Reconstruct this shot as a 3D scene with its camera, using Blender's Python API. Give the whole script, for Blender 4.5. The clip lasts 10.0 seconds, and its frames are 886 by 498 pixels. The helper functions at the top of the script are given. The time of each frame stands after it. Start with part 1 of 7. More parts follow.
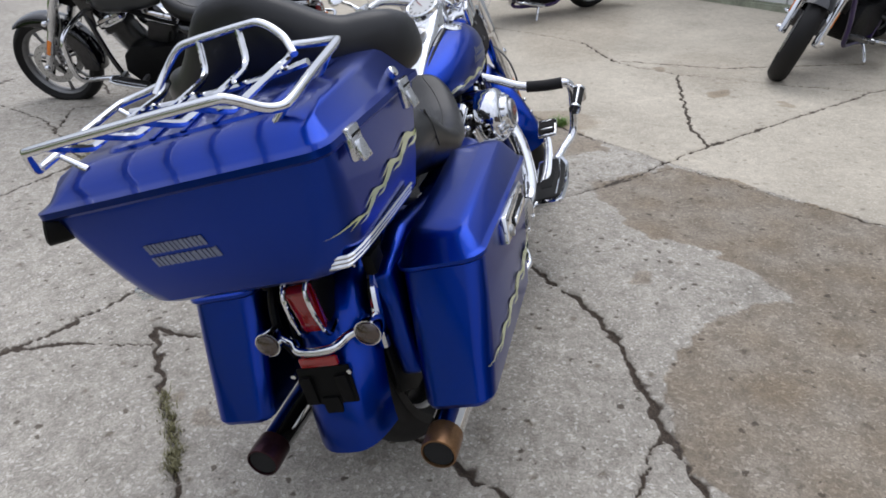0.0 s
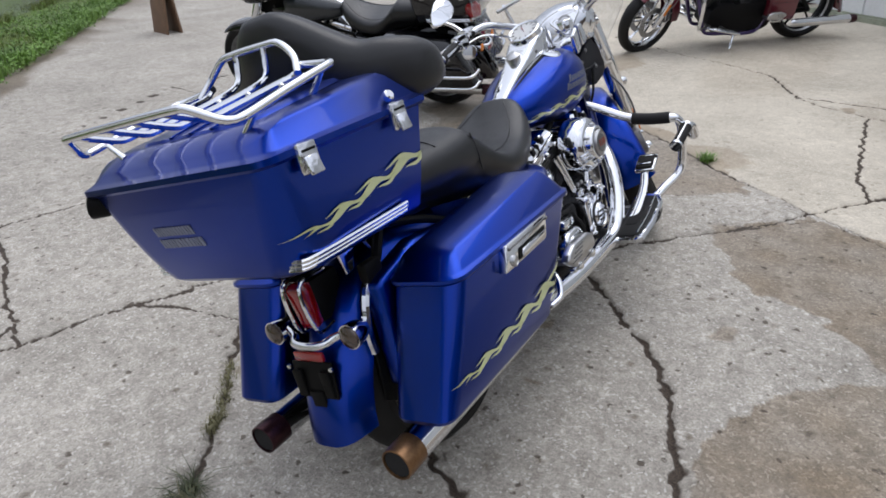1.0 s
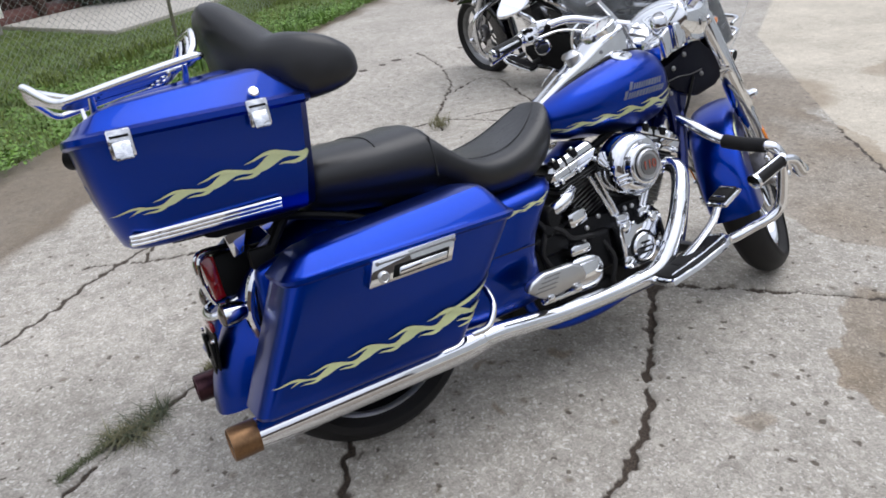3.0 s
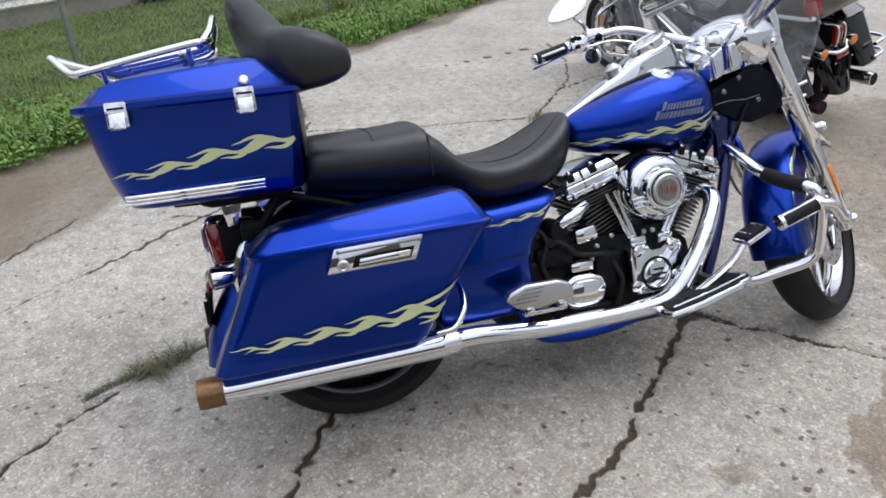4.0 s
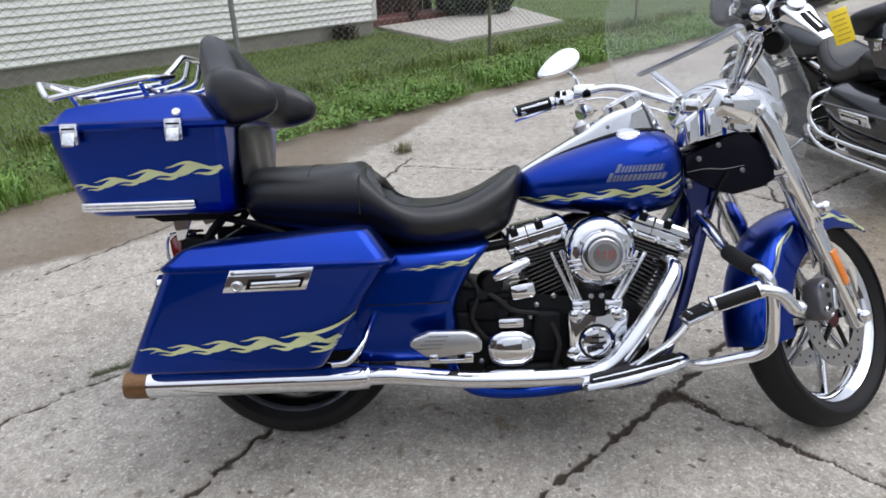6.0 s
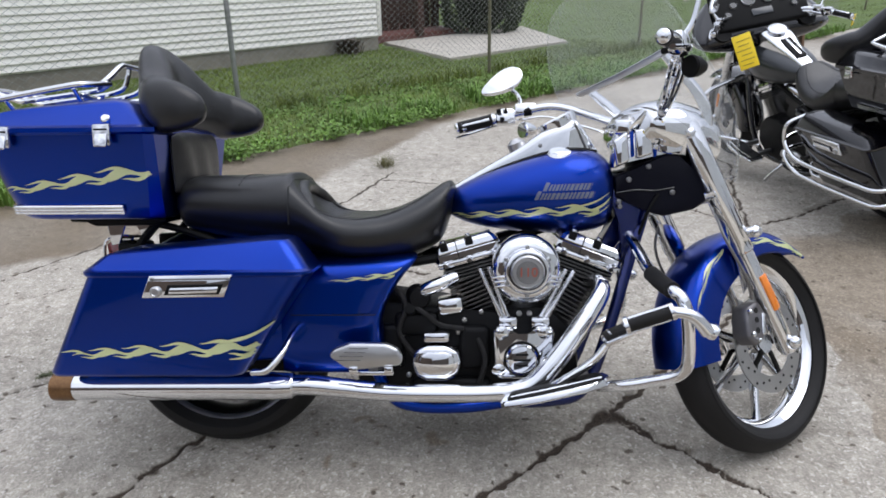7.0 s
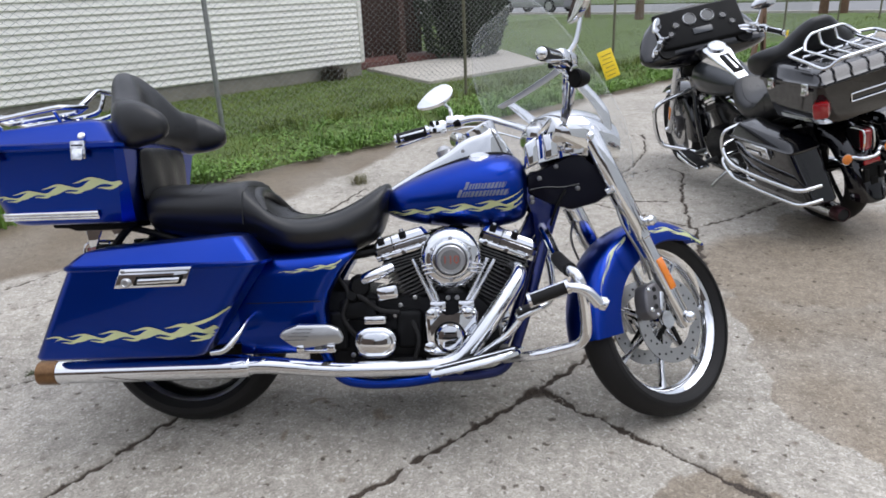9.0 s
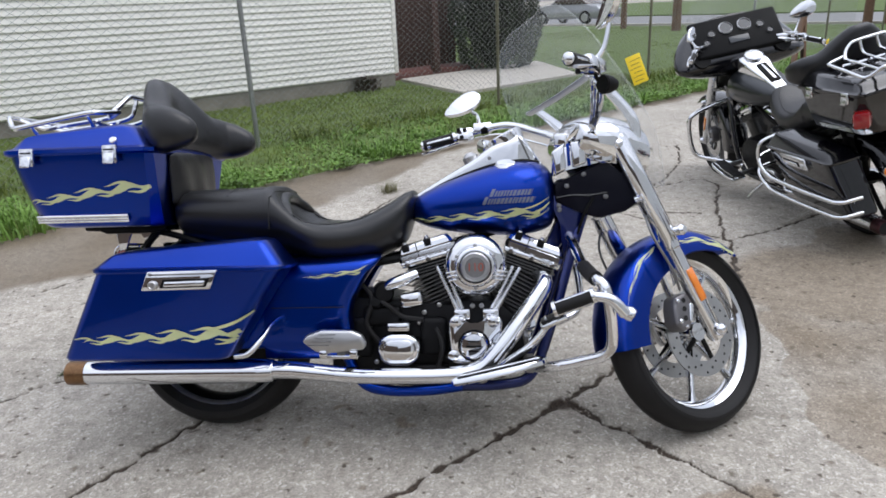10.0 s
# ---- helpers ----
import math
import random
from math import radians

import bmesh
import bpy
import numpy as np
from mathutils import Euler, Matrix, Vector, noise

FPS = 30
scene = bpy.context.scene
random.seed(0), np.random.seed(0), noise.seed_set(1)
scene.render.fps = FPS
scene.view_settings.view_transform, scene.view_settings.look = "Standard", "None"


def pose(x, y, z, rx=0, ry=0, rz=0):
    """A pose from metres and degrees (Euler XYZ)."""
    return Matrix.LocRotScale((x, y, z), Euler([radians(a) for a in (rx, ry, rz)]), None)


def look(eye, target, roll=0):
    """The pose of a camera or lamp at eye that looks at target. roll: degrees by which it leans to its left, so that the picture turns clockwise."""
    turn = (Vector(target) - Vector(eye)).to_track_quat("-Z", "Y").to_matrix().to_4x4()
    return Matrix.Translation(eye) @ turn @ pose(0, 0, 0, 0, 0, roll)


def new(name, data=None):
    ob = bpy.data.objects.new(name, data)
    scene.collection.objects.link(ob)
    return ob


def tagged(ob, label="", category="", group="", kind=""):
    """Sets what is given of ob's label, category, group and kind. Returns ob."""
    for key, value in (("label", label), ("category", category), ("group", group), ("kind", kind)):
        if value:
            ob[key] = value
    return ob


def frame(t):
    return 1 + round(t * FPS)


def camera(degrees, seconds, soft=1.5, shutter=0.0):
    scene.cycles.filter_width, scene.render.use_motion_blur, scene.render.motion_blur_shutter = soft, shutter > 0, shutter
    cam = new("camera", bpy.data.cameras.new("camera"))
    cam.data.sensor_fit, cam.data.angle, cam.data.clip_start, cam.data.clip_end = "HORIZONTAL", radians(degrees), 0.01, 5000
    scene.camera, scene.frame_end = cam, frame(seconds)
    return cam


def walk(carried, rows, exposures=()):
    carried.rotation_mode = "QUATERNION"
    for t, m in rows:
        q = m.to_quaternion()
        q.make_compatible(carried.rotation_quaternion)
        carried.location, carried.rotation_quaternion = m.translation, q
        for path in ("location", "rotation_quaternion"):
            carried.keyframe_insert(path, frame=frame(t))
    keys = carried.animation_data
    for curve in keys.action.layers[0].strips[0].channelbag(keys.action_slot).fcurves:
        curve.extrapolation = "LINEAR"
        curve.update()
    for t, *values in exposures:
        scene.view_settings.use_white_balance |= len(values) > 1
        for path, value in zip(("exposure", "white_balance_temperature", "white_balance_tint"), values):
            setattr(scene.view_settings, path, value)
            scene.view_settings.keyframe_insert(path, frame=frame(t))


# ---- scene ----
cam = camera(64.7, 10.0, soft=1.75)
PATH = [
    (0, (-2.56, -0.344, 1.38), (-0.866, 0.134, 0.431), -2.9),
    (0.5, (-2.5, -0.577, 1.393), (-0.883, 0.176, 0.488), -2.7),
    (1, (-2.409, -0.768, 1.39), (-0.916, 0.225, 0.504), -3.2),
    (1.5, (-2.218, -0.937, 1.391), (-0.829, 0.183, 0.489), -2.3),
    (2, (-2.048, -1.124, 1.394), (-0.763, 0.117, 0.496), -1.8),
    (2.5, (-1.892, -1.279, 1.399), (-0.828, 0.145, 0.484), -3.0),
    (2.7, (-1.799, -1.306, 1.382), (-0.818, 0.177, 0.468), -4.0),
    (3.8, (-1.339, -1.520, 1.402), (-0.778, 0.182, 0.494), -2.7),
    (4, (-1.282, -1.55, 1.419), (-0.799, 0.156, 0.494), -2.4),
    (4.5, (-1.124, -1.585, 1.397), (-0.773, 0.158, 0.48), -3.1),
    (5, (-0.921, -1.589, 1.397), (-0.684, 0.172, 0.48), -1.9),
    (5.5, (-0.725, -1.646, 1.414), (-0.663, 0.167, 0.572), -1.9),
    (6, (-0.559, -1.691, 1.416), (-0.594, 0.14, 0.613), -2.5),
    (6.2, (-0.502, -1.690, 1.416), (-0.511, 0.158, 0.617), -2.2),
    (7.3, (-0.253, -1.715, 1.405), (-0.374, 0.134, 0.648), -0.6),
    (7.5, (-0.205, -1.752, 1.416), (-0.374, 0.089, 0.653), -0.6),
    (8, (-0.12, -1.839, 1.42), (-0.363, 0.003, 0.678), -1.0),
    (8.5, (-0.117, -1.933, 1.422), (-0.303, -0.074, 0.708), -1.7),
    (9, (-0.11, -2.002, 1.419), (-0.169, -0.129, 0.721), -2.5),
    (9.5, (-0.091, -1.995, 1.407), (-0.152, -0.117, 0.722), -2.6),
    (10, (-0.086, -1.988, 1.4), (-0.237, -0.107, 0.735), -2.7),
]
walk(cam, [(t, look(eye, target, roll)) for t, eye, target, roll in PATH],
     [(0, 0.10), (1, 0.15), (2, 0.32), (2.5, 0.38), (4, 0.40), (10, 0.42)])

# ---- world and light ----
world = bpy.data.worlds.new("overcast_sky")
scene.world = world
world.use_nodes = True
wn, wl = world.node_tree.nodes, world.node_tree.links
wn.clear()
w_out = wn.new("ShaderNodeOutputWorld")
w_bg = wn.new("ShaderNodeBackground")
w_sky = wn.new("ShaderNodeTexSky")
w_sky.sky_type = "NISHITA"
w_sky.sun_disc = False
w_sky.sun_elevation, w_sky.sun_rotation = radians(66), radians(87)
w_co = wn.new("ShaderNodeTexCoord")
w_cl = wn.new("ShaderNodeTexNoise")
w_cl.inputs["Scale"].default_value = 2.2
w_cl.inputs["Detail"].default_value = 5
w_rmp = wn.new("ShaderNodeValToRGB")
w_rmp.color_ramp.elements[0].position, w_rmp.color_ramp.elements[0].color = 0.3, (6.2, 6.7, 7.9, 1)
w_rmp.color_ramp.elements[1].position, w_rmp.color_ramp.elements[1].color = 0.7, (10.2, 10.6, 12.05, 1)
w_mix = wn.new("ShaderNodeMix")
w_mix.data_type = "RGBA"
w_mix.inputs[0].default_value = 0.85
wl.new(w_co.outputs["Generated"], w_cl.inputs["Vector"])
wl.new(w_cl.outputs["Fac"], w_rmp.inputs[0])
wl.new(w_sky.outputs[0], w_mix.inputs[6])
wl.new(w_rmp.outputs[0], w_mix.inputs[7])
# an overcast sky: three times brighter overhead than at the horizon
w_sep = wn.new("ShaderNodeSeparateXYZ")
w_dome = wn.new("ShaderNodeMapRange")
w_dome.inputs[1].default_value, w_dome.inputs[2].default_value = 0.0, 1.0
w_dome.inputs[3].default_value, w_dome.inputs[4].default_value = 0.34, 1.47
w_mul = wn.new("ShaderNodeVectorMath")
w_mul.operation = "SCALE"
wl.new(w_co.outputs["Generated"], w_sep.inputs[0])
wl.new(w_sep.outputs[2], w_dome.inputs[0])
wl.new(w_mix.outputs[2], w_mul.inputs[0])
wl.new(w_dome.outputs[0], w_mul.inputs["Scale"])
wl.new(w_mul.outputs[0], w_bg.inputs[0])
wl.new(w_bg.outputs[0], w_out.inputs[0])
w_bg.inputs[1].default_value = 0.11

sun_data = bpy.data.lights.new("sun", "SUN")
sun_data.energy, sun_data.angle, sun_data.color = 1.0, radians(50), (1.0, 0.985, 0.995)
sun = new("sun", sun_data)
sun.matrix_world = look((4.2, 0.2, 9.5), (0, 0, 0))
scene.view_settings.exposure = 0.42

# ---- materials ----
def nodes_of(name):
    m = bpy.data.materials.new(name)
    m.use_nodes = True
    nt = m.node_tree
    return m, nt, nt.nodes["Principled BSDF"]


def surf(name, color, rough=0.5, metal=0.0, coat=0.0, var=0.12, scale=8.0, grain=120.0, bump=0.1, spec=0.5, rvar=0.1):
    """A painted, plastic, metal or stone surface with variation at two scales and a fine relief."""
    m, nt, b = nodes_of(name)
    co = nt.nodes.new("ShaderNodeTexCoord")
    n1, n2 = nt.nodes.new("ShaderNodeTexNoise"), nt.nodes.new("ShaderNodeTexNoise")
    n1.inputs["Scale"].default_value, n1.inputs["Detail"].default_value = scale, 4
    n2.inputs["Scale"].default_value, n2.inputs["Detail"].default_value = grain, 3
    mixv = nt.nodes.new("ShaderNodeMath")
    mixv.operation = "MULTIPLY_ADD"
    mixv.inputs[1].default_value = 0.6
    add = nt.nodes.new("ShaderNodeMath")
    add.operation = "MULTIPLY"
    add.inputs[1].default_value = 0.4
    ramp = nt.nodes.new("ShaderNodeValToRGB")
    lo = [max(0.0, c * (1 - var)) for c in color]
    hi = [min(1.0, c * (1 + var)) for c in color]
    ramp.color_ramp.elements[0].position, ramp.color_ramp.elements[0].color = 0.3, (*lo, 1)
    ramp.color_ramp.elements[1].position, ramp.color_ramp.elements[1].color = 0.7, (*hi, 1)
    rr = nt.nodes.new("ShaderNodeMapRange")
    rr.inputs[1].default_value, rr.inputs[2].default_value = 0.3, 0.7
    rr.inputs[3].default_value, rr.inputs[4].default_value = max(0.02, rough - rvar * rough), min(1.0, rough + rvar * rough)
    bp = nt.nodes.new("ShaderNodeBump")
    bp.inputs["Strength"].default_value, bp.inputs["Distance"].default_value = bump, 0.002
    nt.links.new(co.outputs["Object"], n1.inputs["Vector"])
    nt.links.new(co.outputs["Object"], n2.inputs["Vector"])
    nt.links.new(n2.outputs["Fac"], add.inputs[0])
    nt.links.new(n1.outputs["Fac"], mixv.inputs[0])
    nt.links.new(add.outputs[0], mixv.inputs[2])
    nt.links.new(mixv.outputs[0], ramp.inputs[0])
    nt.links.new(mixv.outputs[0], rr.inputs[0])
    nt.links.new(rr.outputs[0], b.inputs["Roughness"])
    nt.links.new(ramp.outputs[0], b.inputs["Base Color"])
    nt.links.new(n2.outputs["Fac"], bp.inputs["Height"])
    nt.links.new(bp.outputs[0], b.inputs["Normal"])
    b.inputs["Metallic"].default_value = metal
    b.inputs["Coat Weight"].default_value = coat
    b.inputs["Coat Roughness"].default_value = 0.03
    b.inputs["Specular IOR Level"].default_value = spec
    return m


def glass(name, color, rough=0.02, alpha=0.2):
    m, _, b = nodes_of(name)
    b.inputs["Base Color"].default_value = (*color, 1)
    b.inputs["Roughness"].default_value = rough
    b.inputs["Transmission Weight"].default_value = 0.0
    b.inputs["Alpha"].default_value = alpha
    return m


BLUE = surf("candy_blue_paint", (0.0002, 0.029, 0.285), 0.31, 1.0, 0.34, 0.1, 3.0, 900.0, 0.02)
BLACKP = surf("gloss_black_paint", (0.002, 0.002, 0.0035), 0.10, 0.0, 1.0, 0.2, 3.0, 600.0, 0.0, spec=0.2)
GREYP = surf("charcoal_paint", (0.018, 0.021, 0.024), 0.3, 0.3, 0.6, 0.15, 3.0, 600.0, 0.01)
NAVY = surf("dark_blue_shroud", (0.0006, 0.0007, 0.005), 0.45, 0.0, 0.04, 0.15, 6.0, 500.0, 0.02, spec=0.12)
# darker copy of the candy blue: shade on the frame put into its colour
SHADEBLUE = surf("shaded_candy_blue_paint", (0.001, 0.008, 0.09), 0.3, 0.9, 0.8, 0.12, 4.0, 700.0, 0.02)
MAROON = surf("maroon_paint", (0.12, 0.008, 0.02), 0.3, 0.3, 1.0, 0.15, 3.0, 600.0, 0.01)
PURPLE = surf("dark_violet_paint", (0.03, 0.012, 0.09), 0.3, 0.4, 1.0, 0.15, 3.0, 600.0, 0.01)
CHROME = surf("chrome", (0.74, 0.75, 0.77), 0.035, 1.0, 0.0, 0.04, 6.0, 300.0, 0.006, rvar=0.5)
# latch chrome whose mottled tone and relief imitate broken, mixed reflections
MOTTLED = surf("mottled_reflection_chrome", (0.62, 0.63, 0.65), 0.14, 1.0, 0.0, 0.35, 30.0, 70.0, 1.0, rvar=0.6)
BRUSHED = surf("brushed_steel", (0.5, 0.5, 0.5), 0.32, 1.0, 0.0, 0.12, 12.0, 400.0, 0.05)
DULL = surf("cast_metal", (0.22, 0.22, 0.22), 0.45, 0.9, 0.0, 0.2, 20.0, 300.0, 0.2)
VINYL = surf("black_seat_vinyl", (0.0065, 0.0065, 0.007), 0.34, 0.0, 0.0, 0.25, 6.0, 420.0, 0.2, rvar=0.3, spec=0.5)
RUBBER = surf("tyre_rubber", (0.0085, 0.008, 0.008), 0.62, 0.0, 0.0, 0.3, 10.0, 200.0, 0.3, spec=0.28)
PLASTIC = surf("black_plastic", (0.004, 0.004, 0.004), 0.5, 0.0, 0.0, 0.2, 12.0, 300.0, 0.2, spec=0.12)
ENGINE = surf("black_crinkle_engine", (0.0035, 0.0035, 0.004), 0.45, 0.0, 0.0, 0.3, 20.0, 500.0, 0.5, spec=0.16)
FINS = surf("machined_fin_edges", (0.12, 0.12, 0.12), 0.35, 0.9, 0.0, 0.2, 20.0, 300.0, 0.2)
CALIPER = surf("cast_caliper", (0.16, 0.155, 0.16), 0.42, 0.7, 0.0, 0.2, 20.0, 300.0, 0.2)
FLAME = surf("pale_flame_decal", (0.56, 0.61, 0.33), 0.3, 0.1, 0.8, 0.1, 12.0, 300.0, 0.02)
SILVER = surf("silver_decal", (0.15, 0.17, 0.25), 0.4, 0.3, 0.2, 0.15, 20.0, 300.0, 0.05)
BRONZE = surf("heat_tinted_bronze", (0.20, 0.11, 0.052), 0.36, 0.8, 0.0, 0.35, 18.0, 150.0, 0.1)
COPPERB = surf("burnt_copper", (0.055, 0.022, 0.026), 0.35, 0.8, 0.0, 0.4, 18.0, 150.0, 0.1)
# muffler soot; also flat black for seams and the shade inside holes
SOOT_GAP = surf("soot_and_gap_black", (0.006, 0.006, 0.006), 0.9, 0.0, 0.0, 0.3, 20.0, 200.0, 0.2)
REDLENS = surf("red_lens", (0.25, 0.004, 0.006), 0.12, 0.0, 1.0, 0.2, 20.0, 200.0, 0.1)
SMOKE = surf("smoked_lens", (0.05, 0.03, 0.02), 0.15, 0.0, 1.0, 0.3, 20.0, 200.0, 0.1)
AMBER = surf("amber_reflector", (0.75, 0.2, 0.01), 0.25, 0.0, 1.0, 0.15, 30.0, 300.0, 0.1)
WHITEDIAL = surf("dial_face", (0.6, 0.6, 0.58), 0.4, 0.0, 0.0, 0.06, 30.0, 300.0, 0.05)
YELLOW = surf("yellow_tag", (0.85, 0.62, 0.02), 0.5, 0.0, 0.0, 0.08, 20.0, 200.0, 0.05)
INK = surf("tag_ink", (0.30, 0.20, 0.03), 0.6, 0.0, 0.0, 0.1, 20.0, 200.0, 0.02)
EDGE = glass("acrylic_edge", (0.8, 0.85, 0.83), 0.08, 0.15)
CLEAR = glass("clear_acrylic", (0.85, 0.88, 0.88), 0.03, 0.14)
CONCRETE2 = surf("pale_concrete", (0.42, 0.39, 0.34), 0.85, 0.0, 0.0, 0.15, 3.0, 60.0, 0.5)
FOUND = surf("foundation_render", (0.24, 0.22, 0.185), 0.9, 0.0, 0.0, 0.25, 4.0, 50.0, 0.6)
SIDING = surf("cream_vinyl_siding", (0.84, 0.82, 0.755), 0.5, 0.0, 0.0, 0.06, 2.0, 40.0, 0.1)
WHITEWALL = surf("white_painted_block", (0.66, 0.68, 0.68), 0.7, 0.0, 0.0, 0.1, 2.0, 30.0, 0.4)
GALV = surf("galvanised_steel", (0.3, 0.31, 0.3), 0.5, 0.8, 0.0, 0.2, 10.0, 120.0, 0.2)
RUSTY = surf("weathered_olive_post", (0.16, 0.15, 0.1), 0.7, 0.3, 0.0, 0.3, 10.0, 120.0, 0.3)
WOODDK = surf("dark_stained_wood", (0.055, 0.028, 0.02), 0.7, 0.0, 0.0, 0.35, 12.0, 90.0, 0.4)
WOODBR = surf("brown_plywood", (0.17, 0.1, 0.06), 0.75, 0.0, 0.0, 0.3, 6.0, 60.0, 0.3)


# ---- mesh tools ----
def part(name, bm, material, parent=None, label="", m=None, sharp=38, flat=False):
    """Links a bmesh as one mesh object."""
    if m is not None:
        bm.transform(m)
    bmesh.ops.recalc_face_normals(bm, faces=bm.faces)
    me = bpy.data.meshes.new(name)
    bm.to_mesh(me)
    bm.free()
    me.materials.append(material)
    if not flat:
        for p in me.polygons:
            p.use_smooth = True
        me.set_sharp_from_angle(angle=radians(sharp))
    ob = new(name, me)
    if parent is not None:
        ob.parent = parent
    if label:
        tagged(ob, label)
    return ob


def nb():
    return bmesh.new()


def box(bm, c, s, bevel=0.0, m=None, seg=2):
    g = bmesh.ops.create_cube(bm, size=1.0)
    vs = g["verts"]
    bmesh.ops.scale(bm, vec=s, verts=vs)
    if bevel:
        es = list({e for v in vs for e in v.link_edges})
        r = bmesh.ops.bevel(bm, geom=es, offset=bevel, segments=seg, profile=0.5, affect="EDGES")
        vs = list({v for f in r["faces"] for v in f.verts} | {v for v in vs if v.is_valid})
    mm = Matrix.Translation(c) @ (m if m is not None else Matrix())
    bmesh.ops.transform(bm, matrix=mm, verts=vs)
    return bm


def prism(bm, poly, y0, y1, bevel=0.0, seg=2):
    """A plate: a polygon in x and z, between two values of y."""
    a = [bm.verts.new((x, y0, z)) for x, z in poly]
    b = [bm.verts.new((x, y1, z)) for x, z in poly]
    n = len(poly)
    fs = [bm.faces.new(a), bm.faces.new(b[::-1])]
    for i in range(n):
        j = (i + 1) % n
        fs.append(bm.faces.new((a[i], b[i], b[j], a[j])))
    if bevel:
        es = list({e for f in fs for e in f.edges})
        bmesh.ops.bevel(bm, geom=es, offset=bevel, segments=seg, profile=0.5, affect="EDGES", clamp_overlap=True)
    return bm


def loft(bm, secs, cap=True):
    rings = [[bm.verts.new(p) for p in s] for s in secs]
    n = len(rings[0])
    for r, q in zip(rings, rings[1:]):
        for i in range(n):
            j = (i + 1) % n
            bm.faces.new((r[i], r[j], q[j], q[i]))
    if cap:
        bm.faces.new(rings[0][::-1])
        bm.faces.new(rings[-1])
    return bm


def smooth_path(pts, sub=6):
    pts = [Vector(p) for p in pts]
    if len(pts) < 3 or sub < 2:
        return pts
    ext = [pts[0] * 2 - pts[1]] + pts + [pts[-1] * 2 - pts[-2]]
    out = []
    for i in range(len(pts) - 1):
        p0, p1, p2, p3 = ext[i:i + 4]
        for k in range(sub):
            t = k / sub
            out.append(0.5 * ((2 * p1) + (p2 - p0) * t + (2 * p0 - 5 * p1 + 4 * p2 - p3) * t * t + (3 * p1 - p0 - 3 * p2 + p3) * t ** 3))
    out.append(pts[-1])
    return out


def tube(bm, pts, r, seg=10, sub=6, squash=1.0):
    """A round bar along a smooth path; r is one radius or one for each given point."""
    n0 = len(pts)
    path = smooth_path(pts, sub)
    n = len(path)
    rad = []
    for i in range(n):
        u = i / (n - 1) * (n0 - 1)
        k = min(int(u), n0 - 2)
        rad.append(r if not isinstance(r, (list, tuple)) else r[k] * (1 - u + k) + r[k + 1] * (u - k))
    t0 = (path[1] - path[0]).normalized()
    up = Vector((0, 0, 1)) if abs(t0.z) < 0.9 else Vector((0, 1, 0))
    side = t0.cross(up).normalized()
    secs = []
    for i, p in enumerate(path):
        t = (path[min(i + 1, n - 1)] - path[max(i - 1, 0)]).normalized()
        side = (side - t * side.dot(t)).normalized()
        b = t.cross(side)
        secs.append([p + side * (math.cos(a) * rad[i]) + b * (math.sin(a) * rad[i] * squash) for a in (2 * math.pi * k / seg for k in range(seg))])
    return loft(bm, secs)


def lathe(bm, profile, m=None, seg=40, closed=False):
    """Turns a profile of (radius, height) about z, then moves it by m."""
    m = m if m is not None else Matrix()
    rings = []
    for r, h in profile:
        if r < 1e-5:
            rings.append([bm.verts.new(m @ Vector((0, 0, h)))])
        else:
            rings.append([bm.verts.new(m @ Vector((r * math.cos(2 * math.pi * k / seg), r * math.sin(2 * math.pi * k / seg), h))) for k in range(seg)])
    pairs = list(zip(rings, rings[1:])) + ([(rings[-1], rings[0])] if closed else [])
    for a, b in pairs:
        for k in range(seg):
            j = (k + 1) % seg
            if len(a) == 1 and len(b) == 1:
                break
            if len(a) == 1:
                bm.faces.new((a[0], b[k], b[j]))
            elif len(b) == 1:
                bm.faces.new((a[k], b[0], a[j]))
            else:
                bm.faces.new((a[k], b[k], b[j], a[j]))
    return bm


def aim(at, way):
    """A matrix that takes z to the given way, at a point."""
    return Matrix.Translation(at) @ Vector(way).to_track_quat("Z", "Y").to_matrix().to_4x4()


def sec(x, hw, zb, zt, n=28, p=2.6, pinch=1.0, yc=0.0):
    """A rounded section across the vehicle at x; pinch narrows its foot."""
    out = []
    zc, hh = (zb + zt) / 2, (zt - zb) / 2
    for k in range(n):
        a = 2 * math.pi * k / n
        c, s = math.cos(a), math.sin(a)
        y = math.copysign(abs(c) ** (2 / p), c) * hw
        z = math.copysign(abs(s) ** (2 / p), s)
        y *= 1 - (1 - pinch) * max(0.0, -z)
        out.append((x, yc + y, zc + z * hh))
    return out


def lerp_rows(rows, n):
    """n rows evenly between the given ones, smoothly."""
    xs = np.linspace(0, len(rows) - 1, n)
    arr = np.array(rows, float)
    out = []
    for u in xs:
        i = min(int(u), len(rows) - 2)
        t = u - i
        p0, p1, p2, p3 = arr[max(i - 1, 0)], arr[i], arr[i + 1], arr[min(i + 2, len(rows) - 1)]
        out.append(0.5 * (2 * p1 + (p2 - p0) * t + (2 * p0 - 5 * p1 + 4 * p2 - p3) * t * t + (3 * p1 - p0 - 3 * p2 + p3) * t ** 3))
    return out

# ---- the place: a concrete yard on a back lane; U runs along the lane, V across it ----


def uv(u, v, z=0.0):
    return Vector((u * 0.7071 - v * 0.7071, u * 0.7071 + v * 0.7071, z))


